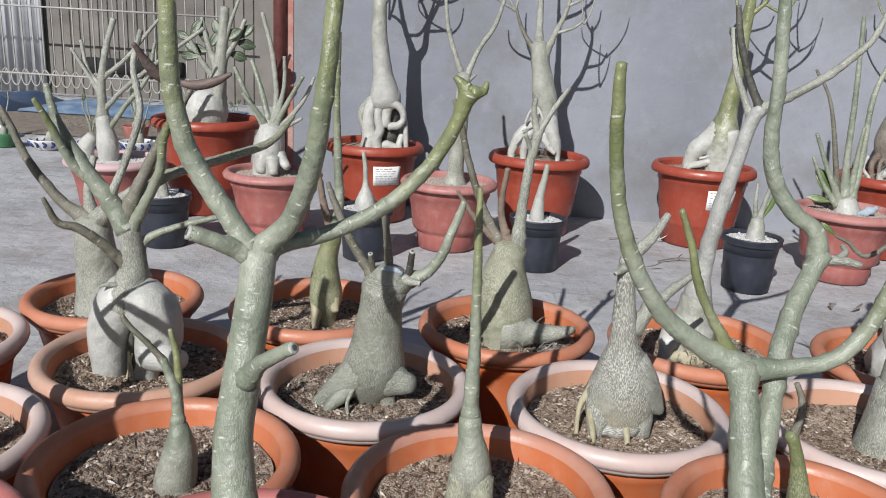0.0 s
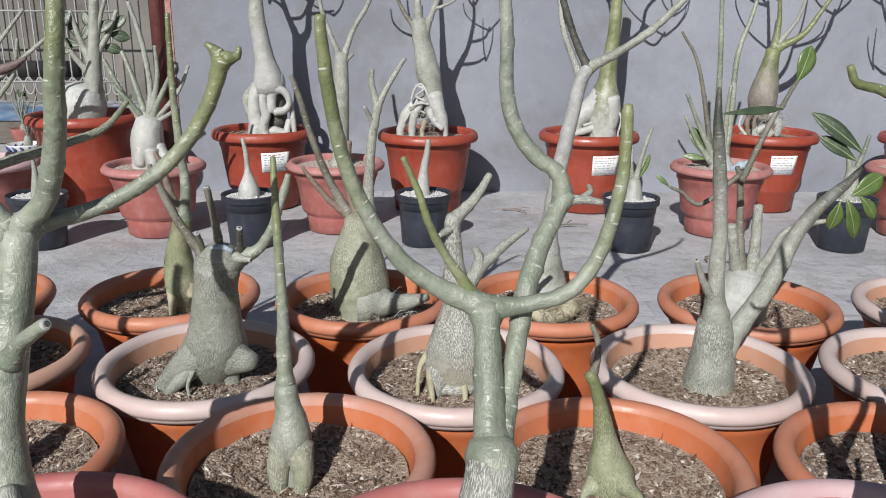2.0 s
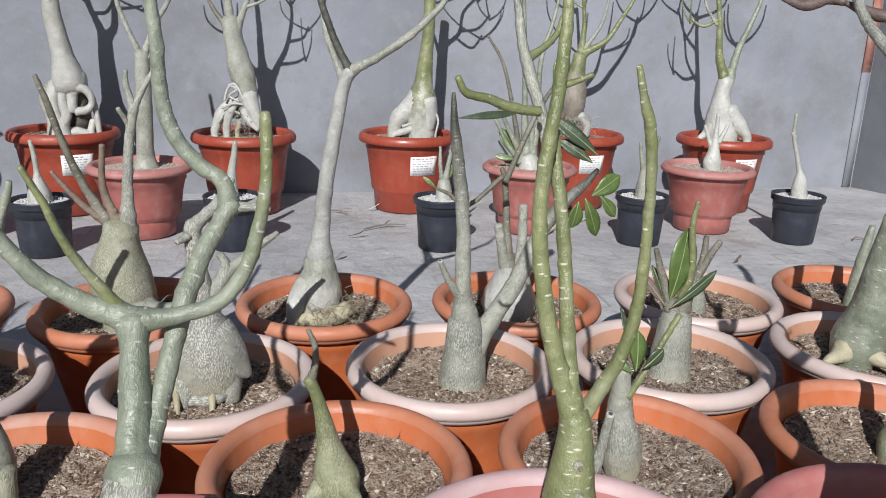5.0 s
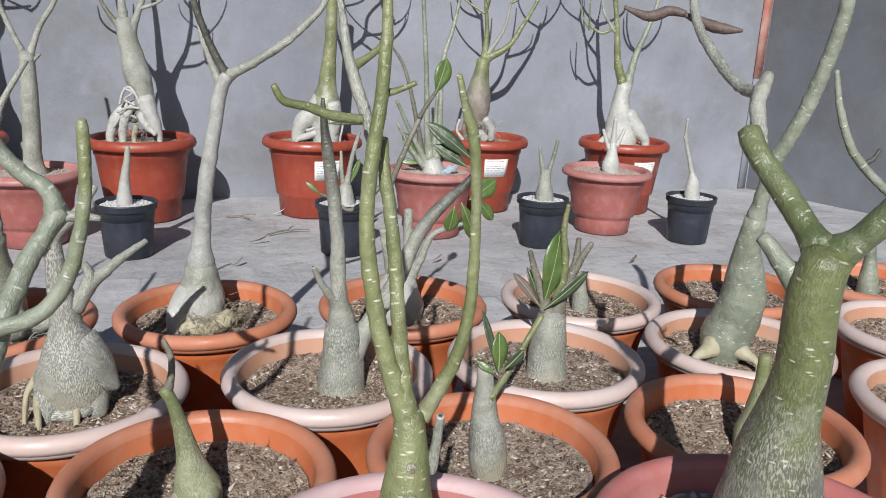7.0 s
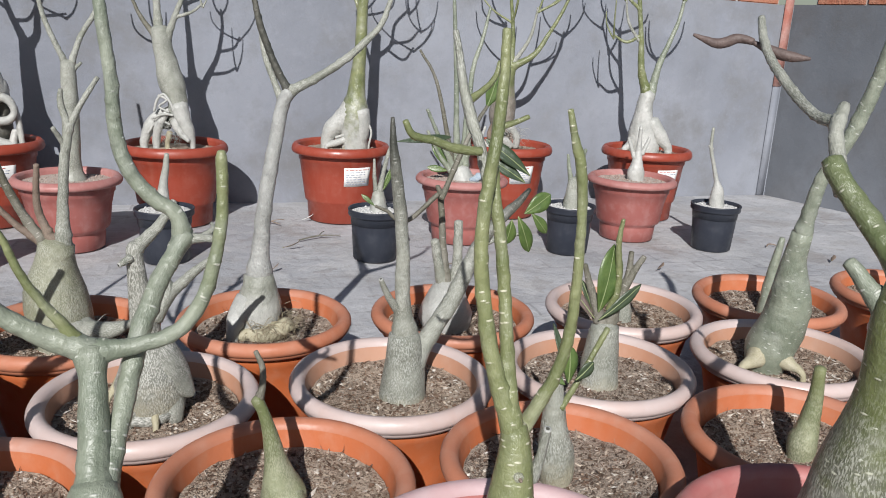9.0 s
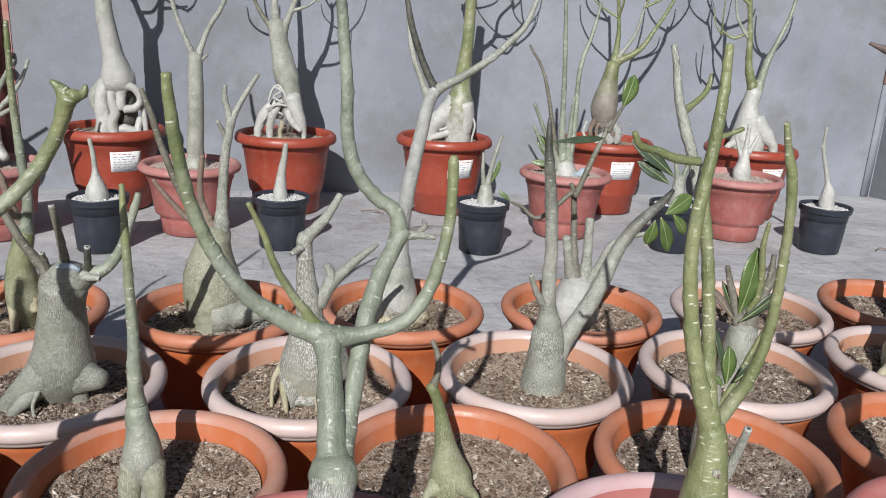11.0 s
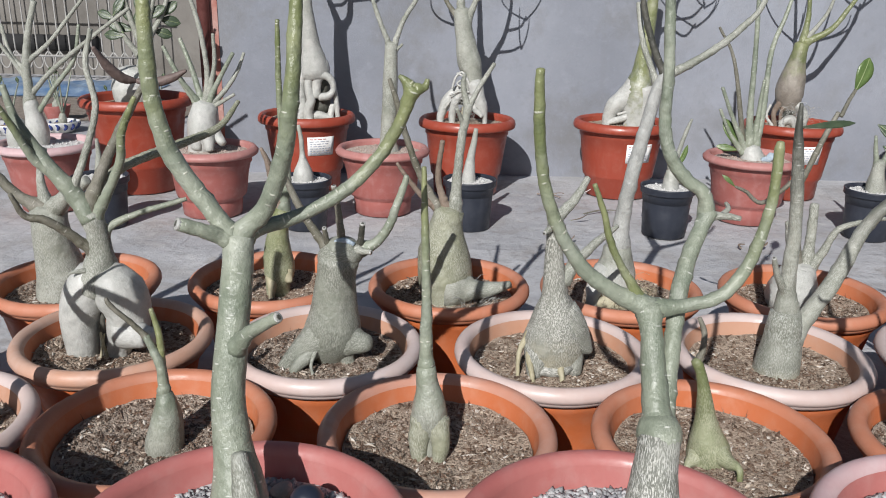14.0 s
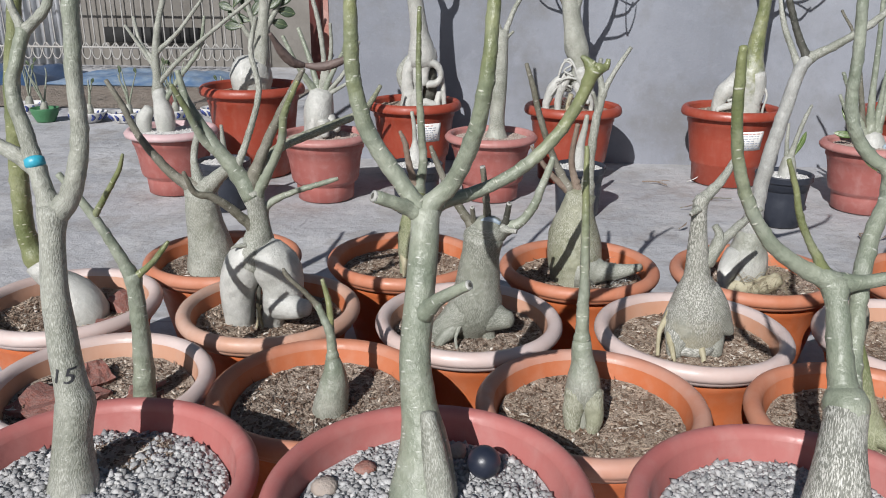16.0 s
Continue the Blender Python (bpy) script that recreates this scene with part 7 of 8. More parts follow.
p = plant(-0.883, 3.023, "leafy desert rose with a ball-shaped base, in a large pot")
limb(p, "caudex", WHITE, [(-0.000, -0.000, 0.306, 0.0686), (-0.000, -0.000, 0.327, 0.0660), (-0.005, -0.000, 0.385, 0.0787), (0.008, 0.000, 0.441, 0.0608)], 0.07, sides=18)
limb(p, "trunk", PALE, [(0.026, 0.001, 0.381, 0.0437), (0.045, 0.001, 0.467, 0.0303), (0.055, 0.002, 0.551, 0.0236), (0.065, 0.002, 0.644, 0.0191), (0.077, 0.002, 0.754, 0.0158)], 0.07, sides=18)
limb(p, "branch", PALE, [(0.048, 0.001, 0.519, 0.0162), (0.014, 0.000, 0.612, 0.0116), (-0.010, -0.000, 0.713, 0.0080)], 0.07)
limb(p, "branch", PALE, [(0.057, 0.002, 0.551, 0.0150), (0.107, 0.019, 0.633, 0.0112), (0.141, 0.034, 0.715, 0.0080)], 0.07)
limb(p, "branch", PALE, [(0.037, 0.001, 0.488, 0.0141), (-0.018, -0.012, 0.571, 0.0104), (-0.052, -0.022, 0.642, 0.0073)], 0.07)
limb(p, "branch", PALE, [(0.056, 0.002, 0.572, 0.0125), (0.094, 0.003, 0.695, 0.0083), (0.132, 0.004, 0.795, 0.0053)], 0.07)
leaf(p, DARKLEAF, (0.013, 0.000, 0.592), (-0.061, -0.002, 0.611), 0.0341)
leaf(p, DARKLEAF, (0.014, 0.000, 0.612), (-0.017, -0.001, 0.685), 0.0339)
leaf(p, DARKLEAF, (0.069, 0.002, 0.633), (0.131, 0.004, 0.683), 0.0360)
leaf(p, DARKLEAF, (0.056, 0.032, 0.632), (0.019, 0.031, 0.713), 0.0341)
leaf(p, DARKLEAF, (0.103, 0.033, 0.633), (0.176, 0.035, 0.622), 0.0387)
leaf(p, DARKLEAF, (0.115, 0.033, 0.643), (0.167, 0.035, 0.699), 0.0341)
leaf(p, DARKLEAF, (-0.015, -0.020, 0.572), (-0.089, -0.023, 0.579), 0.0340)
leaf(p, DARKLEAF, (-0.014, -0.020, 0.582), (-0.069, -0.022, 0.632), 0.0339)
leaf(p, DARKLEAF, (-0.042, -0.021, 0.632), (-0.103, -0.023, 0.660), 0.0316)
leaf(p, DARKLEAF, (0.082, 0.022, 0.592), (0.146, 0.024, 0.576), 0.0366)
leaf(p, DARKLEAF, (0.013, 0.000, 0.602), (0.054, 0.002, 0.670), 0.0318)
leaf(p, DARKLEAF, (-0.047, -0.021, 0.642), (-0.008, -0.020, 0.709), 0.0315)
p = plant(-1.098, 2.713, "silver twin-lobed desert rose with many thin branches")
limb(p, "caudex", WHITE, [(-0.023, -0.001, 0.182, 0.0315), (-0.023, -0.001, 0.213, 0.0303), (-0.021, -0.001, 0.269, 0.0381), (-0.027, -0.001, 0.323, 0.0279), (-0.033, -0.001, 0.372, 0.0188)], 0.07, sides=18)
limb(p, "caudex", WHITE, [(-0.098, -0.003, 0.182, 0.0252), (-0.098, -0.003, 0.212, 0.0242), (-0.098, -0.003, 0.262, 0.0281), (-0.073, -0.002, 0.303, 0.0180)], 0.07, sides=18)
limb(p, "trunk", PALE, [(-0.034, -0.001, 0.353, 0.0199), (-0.033, -0.001, 0.431, 0.0148), (-0.028, -0.001, 0.508, 0.0127), (-0.008, -0.000, 0.602, 0.0106), (0.022, 0.001, 0.694, 0.0096)], 0.07)
limb(p, "branch", PALE, [(-0.030, -0.001, 0.469, 0.0098), (-0.082, 0.011, 0.525, 0.0078), (-0.108, 0.027, 0.618, 0.0068)], 0.07)
limb(p, "branch", PALE, [(-0.027, -0.001, 0.498, 0.0098), (0.050, 0.012, 0.565, 0.0078), (0.112, 0.024, 0.640, 0.0068), (0.173, 0.035, 0.715, 0.0058)], 0.07)
limb(p, "branch", PALE, [(-0.027, -0.001, 0.392, 0.0099), (0.051, -0.005, 0.471, 0.0088), (0.177, -0.012, 0.568, 0.0077), (0.333, -0.020, 0.681, 0.0066)], 0.07)
limb(p, "branch", PALE, [(-0.029, -0.001, 0.431, 0.0099), (-0.062, -0.002, 0.488, 0.0078), (-0.127, -0.004, 0.591, 0.0058)], 0.07)
limb(p, "branch", GREYGREEN, [(-0.010, -0.000, 0.333, 0.0100), (0.048, 0.001, 0.413, 0.0089), (0.126, 0.004, 0.510, 0.0078), (0.156, 0.005, 0.623, 0.0058)], 0.07)



def crown_twigs(p, mat, seed, ends, spread=0.14):
    """Bare upturned twigs on the branch ends (x, y, z, radius) of a tall plant."""
    rng = random.Random(seed)
    for x, y, z, r in ends:
        for k in range(rng.choice((2, 3))):
            side = rng.uniform(-1, 1) * spread
            back = rng.uniform(-0.4, 0.4) * spread
            tall = rng.uniform(0.09, 0.19)
            pts = [(x, y, z - 0.01, r), (x + 0.55 * side, y + 0.5 * back, z + 0.22 * tall, 0.8 * r), (x + 0.9 * side, y + 0.9 * back, z + 0.6 * tall, 0.65 * r), (x + side, y + back, z + tall, 0.42 * r)]
            limb(p, "twig", mat, pts, 0.07, sides=8)


WALL_PLANTS = {round(ob.location.x, 3): ob for ob in bpy.data.objects if ob.name.startswith("desert_rose") and ob.parent is None and 2.9 < ob.location.y < 3.2}
crown_twigs(WALL_PLANTS[-0.249], PALE, 1, [(-0.069, -0.040, 1.049, 0.0072), (0.099, -0.040, 1.027, 0.0066), (0.150, -0.040, 0.916, 0.0048), (-0.101, -0.040, 0.959, 0.0051), (0.015, -0.040, 1.030, 0.0048), (0.078, -0.040, 1.075, 0.0042)])
crown_twigs(WALL_PLANTS[0.376], PALE, 2, [(0.126, -0.040, 0.895, 0.0038), (0.114, -0.036, 0.776, 0.0038), (-0.129, 0.041, 0.81, 0.0055), (0.065, -0.021, 0.975, 0.005), (-0.047, 0.036, 0.97, 0.0075)])
crown_twigs(WALL_PLANTS[0.985], OLIVE, 3, [(0.195, -0.063, 1.040, 0.005), (0.242, -0.078, 0.98, 0.004), (0.216, -0.07, 0.895, 0.004), (0.009, 0.029, 0.96, 0.005)], 0.18)
crown_twigs(WALL_PLANTS[1.675], OLIVE, 4, [(-0.033, 0.011, 0.945, 0.006), (0.222, -0.050, 0.955, 0.0055), (0.074, -0.045, 0.825, 0.005), (-0.012, 0.003, 0.78, 0.005)], 0.17)
crown_twigs(WALL_PLANTS[2.269], OLIVE, 5, [(-0.146, 0.047, 0.888, 0.0045), (-0.187, 0.06, 0.99, 0.005), (-0.176, 0.057, 0.738, 0.0045), (0.095, 0.001, 0.9, 0.007), (-0.107, 0.034, 0.99, 0.007)])
for limbs in GROWTH.values():
    grow_together(limbs)

# ---- small things ----


def placed(ob, x, y, z, turn=0.0):
    ob.matrix_world = pose(x, y, z, 0, 0, turn)
    return ob


def curved_patch(radius_at, a0, a1, z0, z1, lift=0.0006, n=8):
    """A thin sheet bent round a tapering pot."""
    bm = bmesh.new()
    rows = []
    for z in (z0, z1):
        for l in (0.0, lift):
            r = radius_at(z) + 0.0006 + l
            rows.append([bm.verts.new((r * math.cos(a0 + (a1 - a0) * i / n), r * math.sin(a0 + (a1 - a0) * i / n), z)) for i in range(n + 1)])
    b0, b1, t0, t1 = rows
    for p, q in ((b1, t1), (t0, b0), (b0, b1), (t1, t0)):
        for i in range(n):
            bm.faces.new((p[i], p[i + 1], q[i + 1], q[i]))
    bm.faces.new((b0[0], t0[0], t1[0], b1[0]))
    bm.faces.new((b0[n], b1[n], t1[n], t0[n]))
    bmesh.ops.recalc_face_normals(bm, faces=bm.faces[:])
    return bm


def red_radius(z):
    d, h = SHAPES["red"]
    r = d / 2
    rb, rw, band = 0.66 * r, r - 0.026, 0.30 * h
    z0, r0, z1, r1 = band, rb + 0.014, 0.6 * h, rb + 0.55 * (rw - rb) + 0.005
    if z > z1:
        z0, r0, z1, r1 = z1, r1, h - 0.034 - 0.03, rw - 0.005
    return r0 + (r1 - r0) * (z - z0) / (z1 - z0)


def sticker(p, seed, angle, zc, wide, high):
    """A paper label with faded writing, bent round the pot p."""
    turn = radians(37 * seed)
    mid = radians(angle) - turn
    half = wide / 2 / red_radius(zc)
    s = part("label", curved_patch(red_radius, mid - half, mid + half, zc - high / 2, zc + high / 2), PAPER, p, "white paper label with faded writing")
    rng = random.Random(seed)
    rows = 7
    for k in range(rows):
        zt = zc + high * (0.38 - 0.125 * k)
        a = mid - half * 0.86
        end = mid + half * rng.uniform(0.2, 0.8)
        while a < end:
            w = half * rng.uniform(0.1, 0.34)
            b = min(a + w, mid + half * 0.86)
            part("writing", curved_patch(lambda z: red_radius(z) + 0.0008, a, b, zt - high * 0.02, zt + high * 0.02, 0.0002, 3), REDINK if k == 0 else INK, s)
            a = b + half * 0.09


for p, seed, angle, zc, wide in ((reds[0], 60, -63, 0.187, 0.105), (reds[2], 62, -75, 0.187, 0.105), (reds[3], 63, -85, 0.187, 0.10), (reds[4], 64, -82, 0.187, 0.10)):
    sticker(p, seed, angle, zc, wide, 0.072)


def loose_stone(x, y, z, s, mat, label, seed, squash=0.65, name="stone"):
    rng = random.Random(seed)
    return placed(tagged(part(name, pebble(rng, s, squash), mat), label, "stone"), x, y, z + 0.4 * s * squash, rng.uniform(0, 360))


for i, (dx, dy, s) in enumerate([(-0.10, 0.005, 0.013), (-0.078, 0.022, 0.011), (-0.082, -0.012, 0.014), (-0.058, 0.004, 0.012), (-0.06, -0.032, 0.013), (-0.096, -0.03, 0.010), (-0.04, -0.05, 0.011), (-0.072, -0.055, 0.010), (-0.05, 0.035, 0.010), (-0.025, -0.068, 0.010), (0.05, -0.07, 0.009), (0.085, -0.035, 0.008)]):
    loose_stone(0.241 + dx, 1.449 + dy, 0.163, s, BROWN_STONE, "rounded brown-grey stone lying on the soil", 200 + i)


def slab(x, y, z, w, d, h, turn, seed, tilt=0.0):
    rng = random.Random(seed)
    bm = box((-w / 2, -d / 2, -h / 2), (w / 2, d / 2, h / 2))
    bmesh.ops.subdivide_edges(bm, edges=bm.edges[:], cuts=2, use_grid_fill=True)
    for v in bm.verts:
        v.co += Vector([rng.uniform(-1, 1) * 0.09 * min(w, d) for _ in range(3)]) * Vector((1, 1, 0.25)).length * 0.6
    ob = part("brick_shard", bm, RED_STONE, smooth=False)
    ob.matrix_world = pose(x, y, z, tilt, 0, turn)
    return tagged(ob, "broken piece of red brick lying on the soil", "brick shard", "brick shards in the pots")


slab(-0.56, 0.872, 0.178, 0.085, 0.078, 0.015, -15, 1, 4)
slab(-0.525, 0.955, 0.182, 0.035, 0.04, 0.022, 50, 2, 35)
slab(-0.50, 0.83, 0.168, 0.07, 0.035, 0.012, -8, 3)
slab(-0.437, 0.925, 0.172, 0.05, 0.04, 0.013, 12, 4, 6)
slab(-0.515, 0.918, 0.172, 0.045, 0.03, 0.012, -20, 5)
slab(-0.60, 1.16, 0.17, 0.05, 0.035, 0.018, 25, 6)
slab(-0.61, 1.23, 0.176, 0.045, 0.05, 0.03, 70, 7, 30)
loose_stone(-0.076, 0.684, 0.227, 0.013, RED_STONE, "flat reddish pebble among the gravel", 301, 0.4, "pebble")
loose_stone(-0.113, 0.645, 0.227, 0.015, BROWN_STONE, "rough brown lump among the gravel", 302, 0.6, "pebble")
loose_stone(0.026, 0.722, 0.227, 0.012, BROWN_STONE, "dark rounded pebble among the gravel", 303, 0.8, "pebble")


def ball(x, y, z, r):
    bm = bmesh.new()
    bmesh.ops.create_uvsphere(bm, u_segments=32, v_segments=20, radius=r)
    return placed(tagged(part("glass_ball", bm, BALL), "shiny dark blue-black ball lying on the gravel", "ball"), x, y, z)


ball(0.059, 0.686, 0.242, 0.0188)


fill_pot(-0.352, 0.690, 0.226, 0.05, SOIL_DARK, 140, 420, 0.004, "potting_soil", "clumps of dark brown soil lying over the gravel", 0.008, 0.006)


def fibres(x, y, z, r, n, mat, label, seed, high=0.03):
    """A tangle of thin dry fibres, one object."""
    rng = random.Random(seed)
    bm = bmesh.new()
    for _ in range(n):
        a, rr = rng.uniform(0, 6.283), r * rng.uniform(0.3, 1.0)
        p0 = Vector((rr * math.cos(a), rr * math.sin(a), rng.uniform(0, high)))
        d = Vector((rng.uniform(-1, 1), rng.uniform(-1, 1), rng.uniform(-0.3, 0.35))).normalized() * r * rng.uniform(0.4, 1.0)
        w = Vector((rng.uniform(-1, 1), rng.uniform(-1, 1), 1)).normalized() * 0.0007
        last = None
        for s in (0, 0.35, 0.7, 1.0):
            c = p0 + d * s + Vector((0, 0, 0.25 * r * math.sin(math.pi * s)))
            k = w * (1.2 - s)
            tri = [bm.verts.new(c + k), bm.verts.new(c - k), bm.verts.new(c + d.cross(k).normalized() * 0.0006)]
            if last:
                for i in range(3):
                    bm.faces.new((last[i], last[(i + 1) % 3], tri[(i + 1) % 3], tri[i]))
            last = tri
    ob = part("dry_fibres", bm, mat)
    ob.matrix_world = pose(x, y, z)
    return tagged(ob, label, "dry fibres", "", "stuff")


STRAW = simple("straw", (0.3, 0.25, 0.16), (0.42, 0.36, 0.26), 80, 0.8, 0.2)
fibres(0.595, 1.415, 0.175, 0.055, 170, STRAW, "dry grass tangled round the desert rose's foot", 21)
fibres(0.36, 2.99, 0.29, 0.05, 120, WHITE, "tangle of thin pale rootlets", 22, 0.09)
fibres(1.665, 3.02, 0.29, 0.06, 110, WHITE, "tangle of thin pale rootlets", 23, 0.07)
fibres(0.30, 1.42, 0.17, 0.05, 60, WHITE, "thin pale rootlets on the soil", 24, 0.02)

# ---- the yard beyond the wall's end ----
def fence(x0, x1, y, base, top):
    f = empty("window_grille", 0.5 * (x0 + x1), y, 0, 0, "white painted wrought iron grille with looped bars", "grille", "", "structure")
    n = int((x1 - x0) / 0.085)
    for i in range(n + 1):
        x = x0 + 0.085 * i - 0.5 * (x0 + x1)
        loop = [(x - 0.0005, 0, top, 0.006), (x, 0, base + 0.17, 0.006), (x + 0.006, 0, base + 0.12, 0.006), (x + 0.03, 0, base + 0.085, 0.006), (x + 0.036, 0, base + 0.04, 0.006), (x + 0.02, 0, base, 0.006), (x, 0, base - 0.01, 0.006), (x - 0.02, 0, base, 0.006), (x - 0.036, 0, base + 0.04, 0.006), (x - 0.03, 0, base + 0.085, 0.006), (x - 0.006, 0, base + 0.12, 0.006)]
        part("bar", tube(loop, i, 0.0, 6, 0.012), WHITEPAINT, f)
    for z in (base + 0.085, base + 0.62):
        part("rail", box((x0 - 0.5 * (x0 + x1), -0.006, z - 0.008), (x1 - 0.5 * (x0 + x1), 0.006, z + 0.008), 0.002), WHITEPAINT, f)


fence(-4.6, -2.0, 6.5, 0.105, 1.3)
tagged(part("wall_far", box((-7.5, 6.95, -0.05), (-0.7, 7.15, 2.6)), FARWALL, smooth=False), "old grey-brown rendered house wall behind the grille", "wall", "", "structure")
# no hole is cut: a near-black panel paints the opening's inner shade
tagged(part("wall_gap_shade", box((-3.35, 6.90, 0.20), (-2.5, 6.946, 0.33), 0.004), simple("opening_shade", (0.012, 0.012, 0.013), (0.02, 0.02, 0.02), 10, 0.9)), "low opening in the far wall, its inner shade a near-black panel", "opening", "", "structure")


def corrugated(x0, x1, y, z0, z1):
    bm = bmesh.new()
    n = int((x1 - x0) / 0.012)
    cols = []
    for i in range(n + 1):
        x = x0 + (x1 - x0) * i / n
        yy = y + 0.018 * math.sin(x * 2 * math.pi / 0.076)
        cols.append([bm.verts.new((x, yy + d, z)) for d in (0, 0.003) for z in (z0, z1)])
    for a, b in zip(cols, cols[1:]):
        for j, k in ((0, 1), (1, 3), (3, 2), (2, 0)):
            bm.faces.new((a[j], a[k], b[k], b[j]))
    bmesh.ops.recalc_face_normals(bm, faces=bm.faces[:])
    return tagged(part("corrugated_sheet", bm, ZINC), "upright corrugated zinc sheet beside the grille", "metal sheet", "", "structure")


corrugated(-5.2, -3.72, 6.90, 0.0, 1.6)


def tarp(x0, x1, y0, y1, h, mat, label, seed):
    bm = bmesh.new()
    n, m = 44, 20
    o = Vector((seed * 7.0, 0, 0))
    vs = []
    for j in range(m + 1):
        row = []
        for i in range(n + 1):
            u, v = i / n, j / m
            edge = min(1, 6 * u, 6 * (1 - u), 5 * v, 5 * (1 - v))
            x, y = x0 + (x1 - x0) * u, y0 + (y1 - y0) * v
            z = 0.004 + h * edge * (0.7 + 0.5 * noise.noise(Vector((x * 3, y * 3, 0)) + o)) + 0.02 * edge * noise.noise(Vector((x * 11, y * 9, 0)) + o)
            row.append(bm.verts.new((x, y, max(0.003, z))))
        vs.append(row)
    for r0, r1 in zip(vs, vs[1:]):
        for i in range(n):
            bm.faces.new((r0[i], r0[i + 1], r1[i + 1], r1[i]))
    return tagged(part("tarpaulin", bm, mat), label, "tarpaulin")


tarp(-3.25, -1.75, 5.55, 6.35, 0.055, TARP, "rumpled blue plastic tarpaulin spread over a heap", 1)
DARKTARP = simple("navy_tarp", (0.02, 0.045, 0.1), (0.03, 0.07, 0.15), 4, 0.45, 0.4, 14)
tarp(-4.1, -3.18, 5.4, 6.3, 0.12, DARKTARP, "rumpled dark navy plastic sheet over a heap", 2)
EARTH = soil_material("bare_earth", (0.16, 0.125, 0.1), (0.25, 0.2, 0.165), (0.33, 0.29, 0.25))
tarp(-4.6, -1.2, 4.55, 5.5, 0.015, EARTH, "strip of bare brown earth", 3)


def dish(x, y, r, h, mat, label, seed, blue=True):
    p = empty("planter_dish", x, y, 0, 23 * seed, label, "planter", "small planters beyond the wall")
    prof = [(0, 0), (0.62 * r, 0), (0.66 * r, 0.006), (0.9 * r, 0.6 * h), (r, h - 0.004), (r, h), (r - 0.006, h), (0.86 * r, 0.6 * h), (0.6 * r, h * 0.55), (0, h * 0.55)]
    part("bowl", lathe(prof, 28), mat, p)
    if blue:
        for k in range(14):
            a = 2 * math.pi * k / 14
            s = [(0.80 * r * math.cos(a), 0.80 * r * math.sin(a), 0.32 * h, 0.006), (0.90 * r * math.cos(a + 0.1), 0.90 * r * math.sin(a + 0.1), 0.6 * h, 0.009), (0.97 * r * math.cos(a), 0.97 * r * math.sin(a), 0.86 * h, 0.005)]
            part("painted_motif", tube(s, k, 0.1, 6), BLUEGLAZE, p)
    ob = fill_pot(x, y, 0.62 * h, 0.78 * r, SOIL, 300 + seed, 90, 0.006)
    return p


def small_plant(x, y, z, seed, tall, n):
    rng = random.Random(seed)
    p = plant(x, y, "small young desert rose in a low planter")
    limb(p, "caudex", PALE, [(0, 0, z - 0.01, 0.02), (0, 0, z + 0.03, 0.022), (0.004, 0, z + 0.06, 0.012)], 0.1)
    for k in range(n):
        a = rng.uniform(0, 6.28)
        s = rng.uniform(0.15, 0.4)
        pts = [(0.004, 0, z + 0.05, 0.006)]
        for j in (0.4, 0.75, 1.0):
            pts.append((0.004 + tall * s * j * math.cos(a) + rng.uniform(-0.008, 0.008), tall * s * j * math.sin(a), z + 0.05 + tall * j * rng.uniform(0.85, 1.0), 0.006 - 0.003 * j))
        limb(p, "branch", GREYGREEN, pts, 0.1, 6)
        if rng.random() < 0.4:
            e = pts[-1]
            leaf(p, DARKLEAF, e[:3], (e[0] + rng.uniform(-0.03, 0.03), e[1] - 0.01, e[2] + 0.03), 0.016)


for i, (x, y, r, h) in enumerate([(-2.13, 4.10, 0.10, 0.055), (-1.92, 4.12, 0.10, 0.055), (-1.70, 4.22, 0.095, 0.055), (-1.48, 4.32, 0.10, 0.055), (-1.27, 4.34, 0.10, 0.055)]):
    dish(x, y, r, h, GLAZE, "low white ceramic planter with dark blue painted motifs", i)
    small_plant(x + 0.01, y, 0.035, 400 + i, 0.14 + 0.05 * (i % 3), 4)
dish(-2.36, 4.08, 0.075, 0.075, GREENPLASTIC, "small round green plastic planter", 7, False)
small_plant(-2.36, 4.08, 0.045, 411, 0.22, 4)
dish(-1.86, 4.55, 0.075, 0.09, PINK, "small faded pink plastic planter", 8, False)
small_plant(-1.86, 4.55, 0.06, 412, 0.16, 5)
dish(-2.6, 4.35, 0.09, 0.06, GLAZE, "low white ceramic planter with dark blue painted motifs", 9)
small_plant(-2.6, 4.35, 0.035, 413, 0.2, 4)

# pieces of dry litter on the floor
def litter(x, y, turn, length, mat, label, name):
    p = empty(name, x, y, 0.006, turn, label, "dead twig" if name == "dead_twig" else "litter")
    limb(p, "stalk", mat, [(-length / 2, 0, 0, 0.003), (0, 0.01, 0.004, 0.003), (length / 2, -0.004, 0.0, 0.002)], 0.15, 7)
    if name == "dead_twig":
        limb(p, "side_shoot", mat, [(0, 0.01, 0.003, 0.0022), (0.03, 0.035, 0.008, 0.0018), (0.045, 0.05, 0.004, 0.0012)], 0.15, 6)
    return p


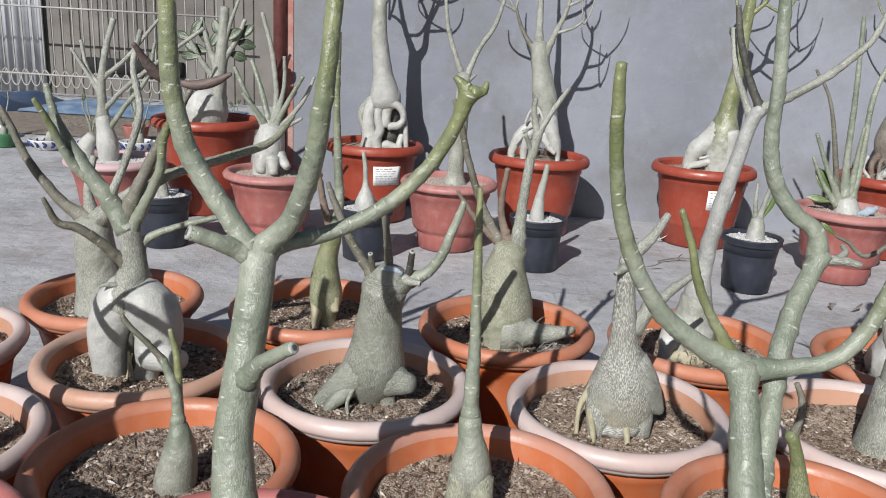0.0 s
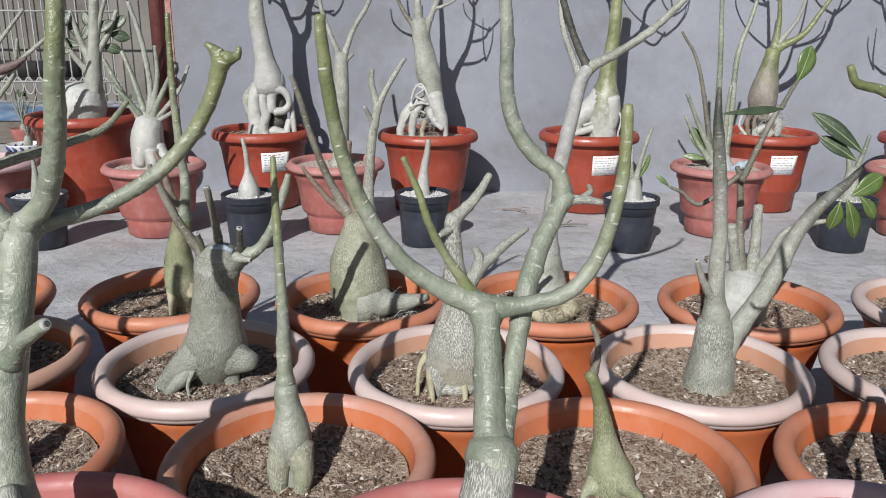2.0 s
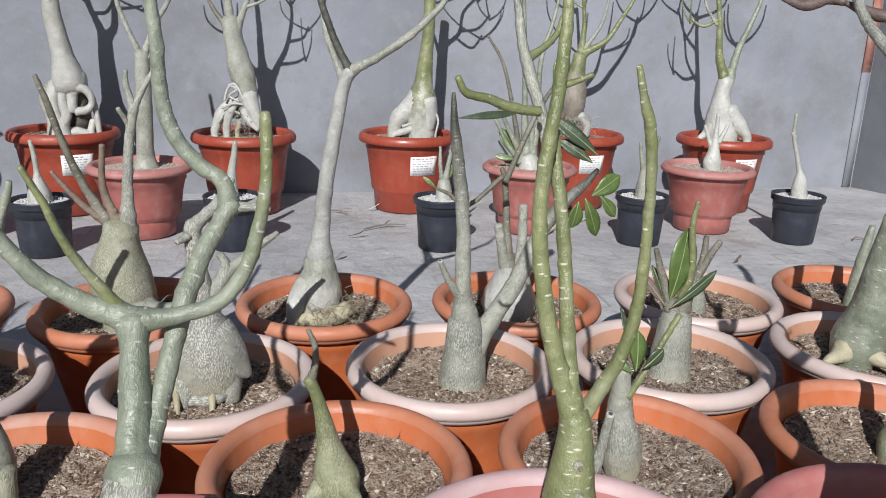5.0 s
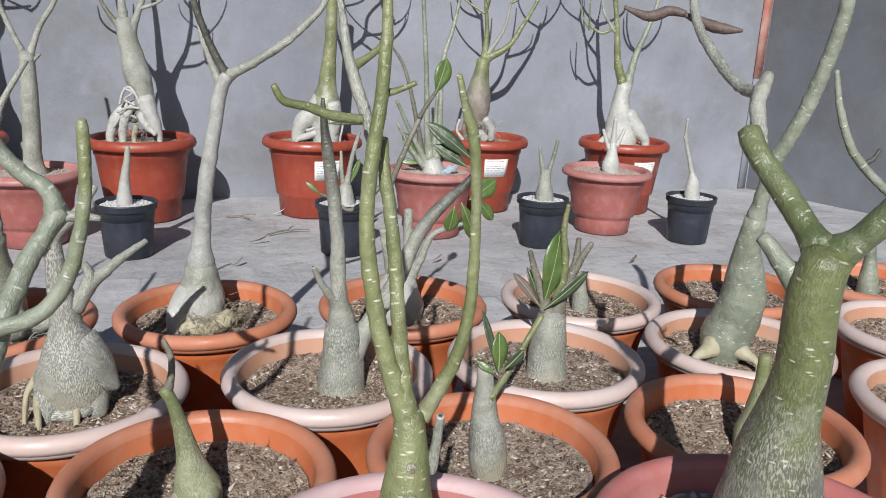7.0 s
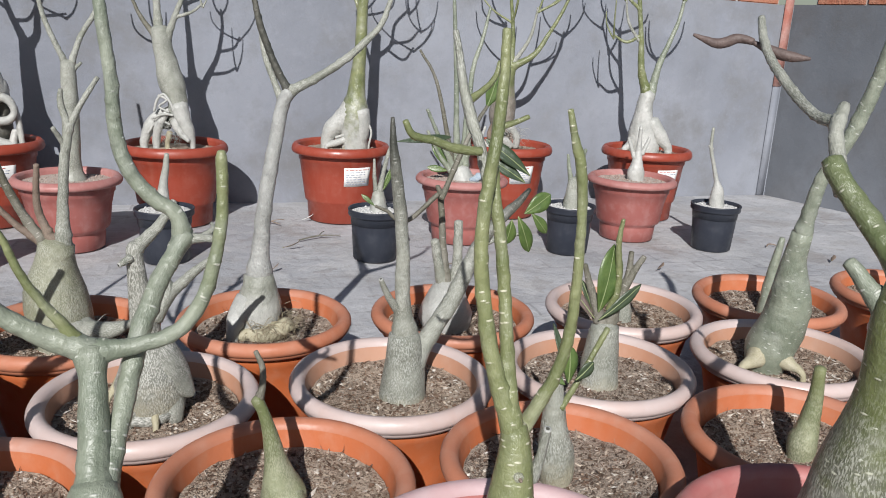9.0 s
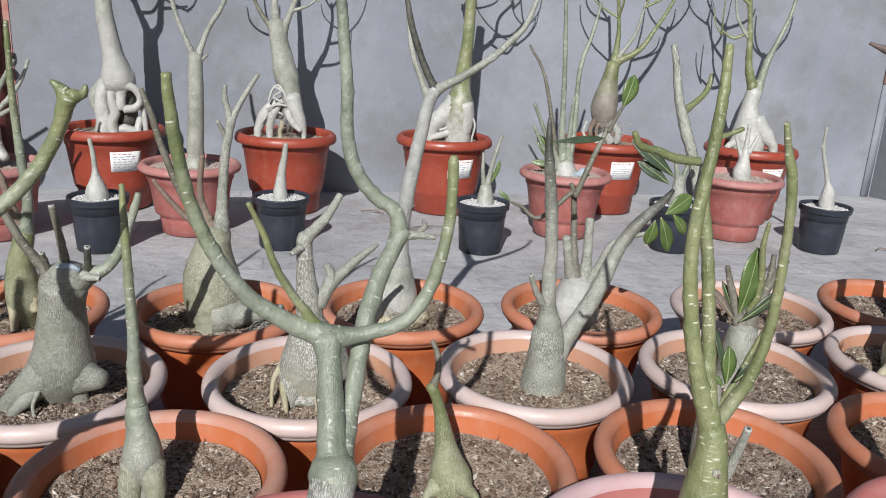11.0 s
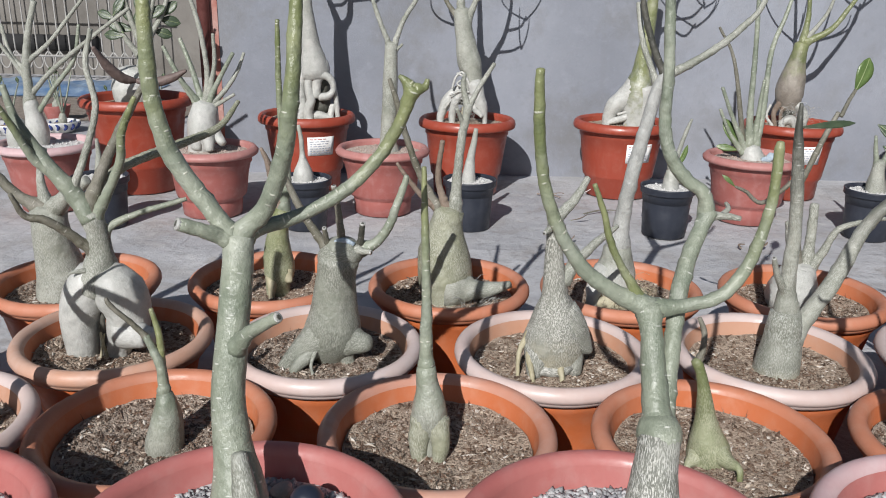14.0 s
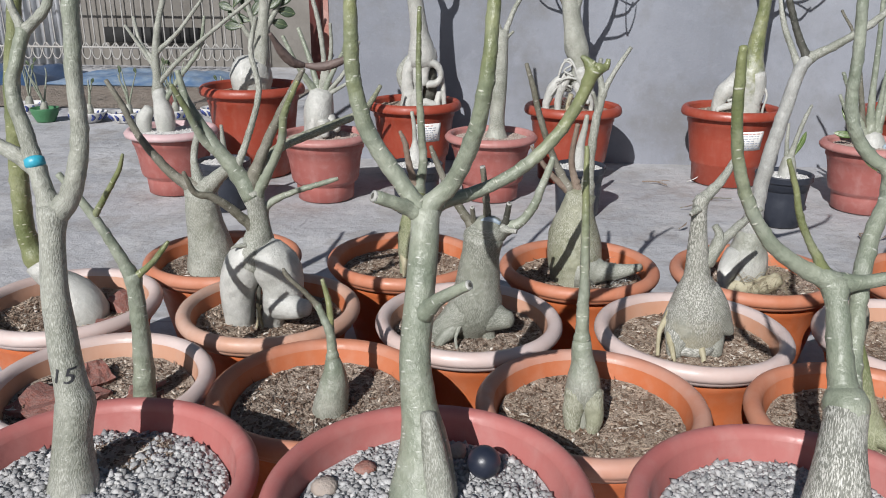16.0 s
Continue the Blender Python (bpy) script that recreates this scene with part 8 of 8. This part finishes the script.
litter(0.86, 2.72, 20, 0.16, TWIG, "dead grey twig lying on the concrete", "dead_twig")
litter(0.70, 2.95, -30, 0.10, LEAFSTUB, "dead brown twig lying on the concrete", "dead_twig")
litter(1.22, 2.33, 60, 0.05, LEAFSTUB, "small dry leaf stalk on the concrete", "dry_stalk")
litter(2.52, 2.42, 10, 0.05, LEAFSTUB, "small dry leaf stalk on the concrete", "dry_stalk")
for i, (x, y, dx, dy) in enumerate([(0.83, 2.98, 0.05, 0.01), (0.88, 2.99, 0.03, -0.03), (1.26, 2.30, 0.035, 0.01), (0.72, 2.60, 0.06, -0.01), (1.9, 2.2, 0.03, 0.01), (2.6, 2.2, 0.025, 0.015), (0.66, 2.35, 0.03, 0.012)]):
    h = empty("fallen_leaf", x, y, 0.008, 0, "dry curled fallen leaf on the concrete", "fallen leaf", "fallen leaves")
    leaf(h, PAPER if i < 2 else LEAFSTUB, (0, 0, 0), (dx, dy, 0.012), 0.02, 0.2, "blade", 1.4)


def course(x0, x1, y0, z, turn_pose, n_seed):
    """Bricks laid along a wall top."""
    rng = random.Random(n_seed)
    w = empty("brick_course", 0, 0, 0, 0, "rough red bricks bedded along the wall top", "bricks", "", "structure")
    w.matrix_world = turn_pose
    bm = box((0.004, -0.052, 0.0), (0.226, 0.052, 0.07), 0.004)
    me = None
    x = x0
    while x < x1:
        if me is None:
            ob = part("brick", bm, BRICK, w, smooth=False)
            me = ob.data
        else:
            ob = new("brick", me)
            ob.parent = w
        ob.matrix_basis = pose(x, y0 + rng.uniform(-0.006, 0.006), z + rng.uniform(-0.002, 0.003), 0, 0, rng.uniform(-1.2, 1.2))
        x += 0.235
    part("mortar_bed", box((x0, y0 - 0.045, z - 0.003), (x, y0 + 0.045, z + 0.05)), MORTAR, w, smooth=False)


course(END_X + 0.02, CORNER_X - 0.25, WALL_Y + 0.08, 0.920, pose(CORNER_X, 0, 0, 0, 0.8, 0) @ pose(-CORNER_X, 0, 0), 5)
course(-1.5, -0.3, 0.08, 0.926, pose(CORNER_X, WALL_Y + 0.0, 0, 0, 0, 20) @ pose(0, 0, 0, 0, 0, 90) @ pose(0, -0.16, 0), 6)
tagged(part("trim", box((END_X + 0.001, WALL_Y - 0.004, 0.0), (END_X + 0.03, WALL_Y - 0.0005, 0.90)), PINKPAINT, smooth=False), "faded pinkish paint strip down the wall's end", "trim", "", "structure")

fallen = leaf(None, DRYLEAF, (1.038, 0.940, 0.176), (1.054, 0.900, 0.178), 0.018, 0.05, "dry_leaf")
tagged(fallen, "dried orange-brown leaf lying on the soil", "leaf")
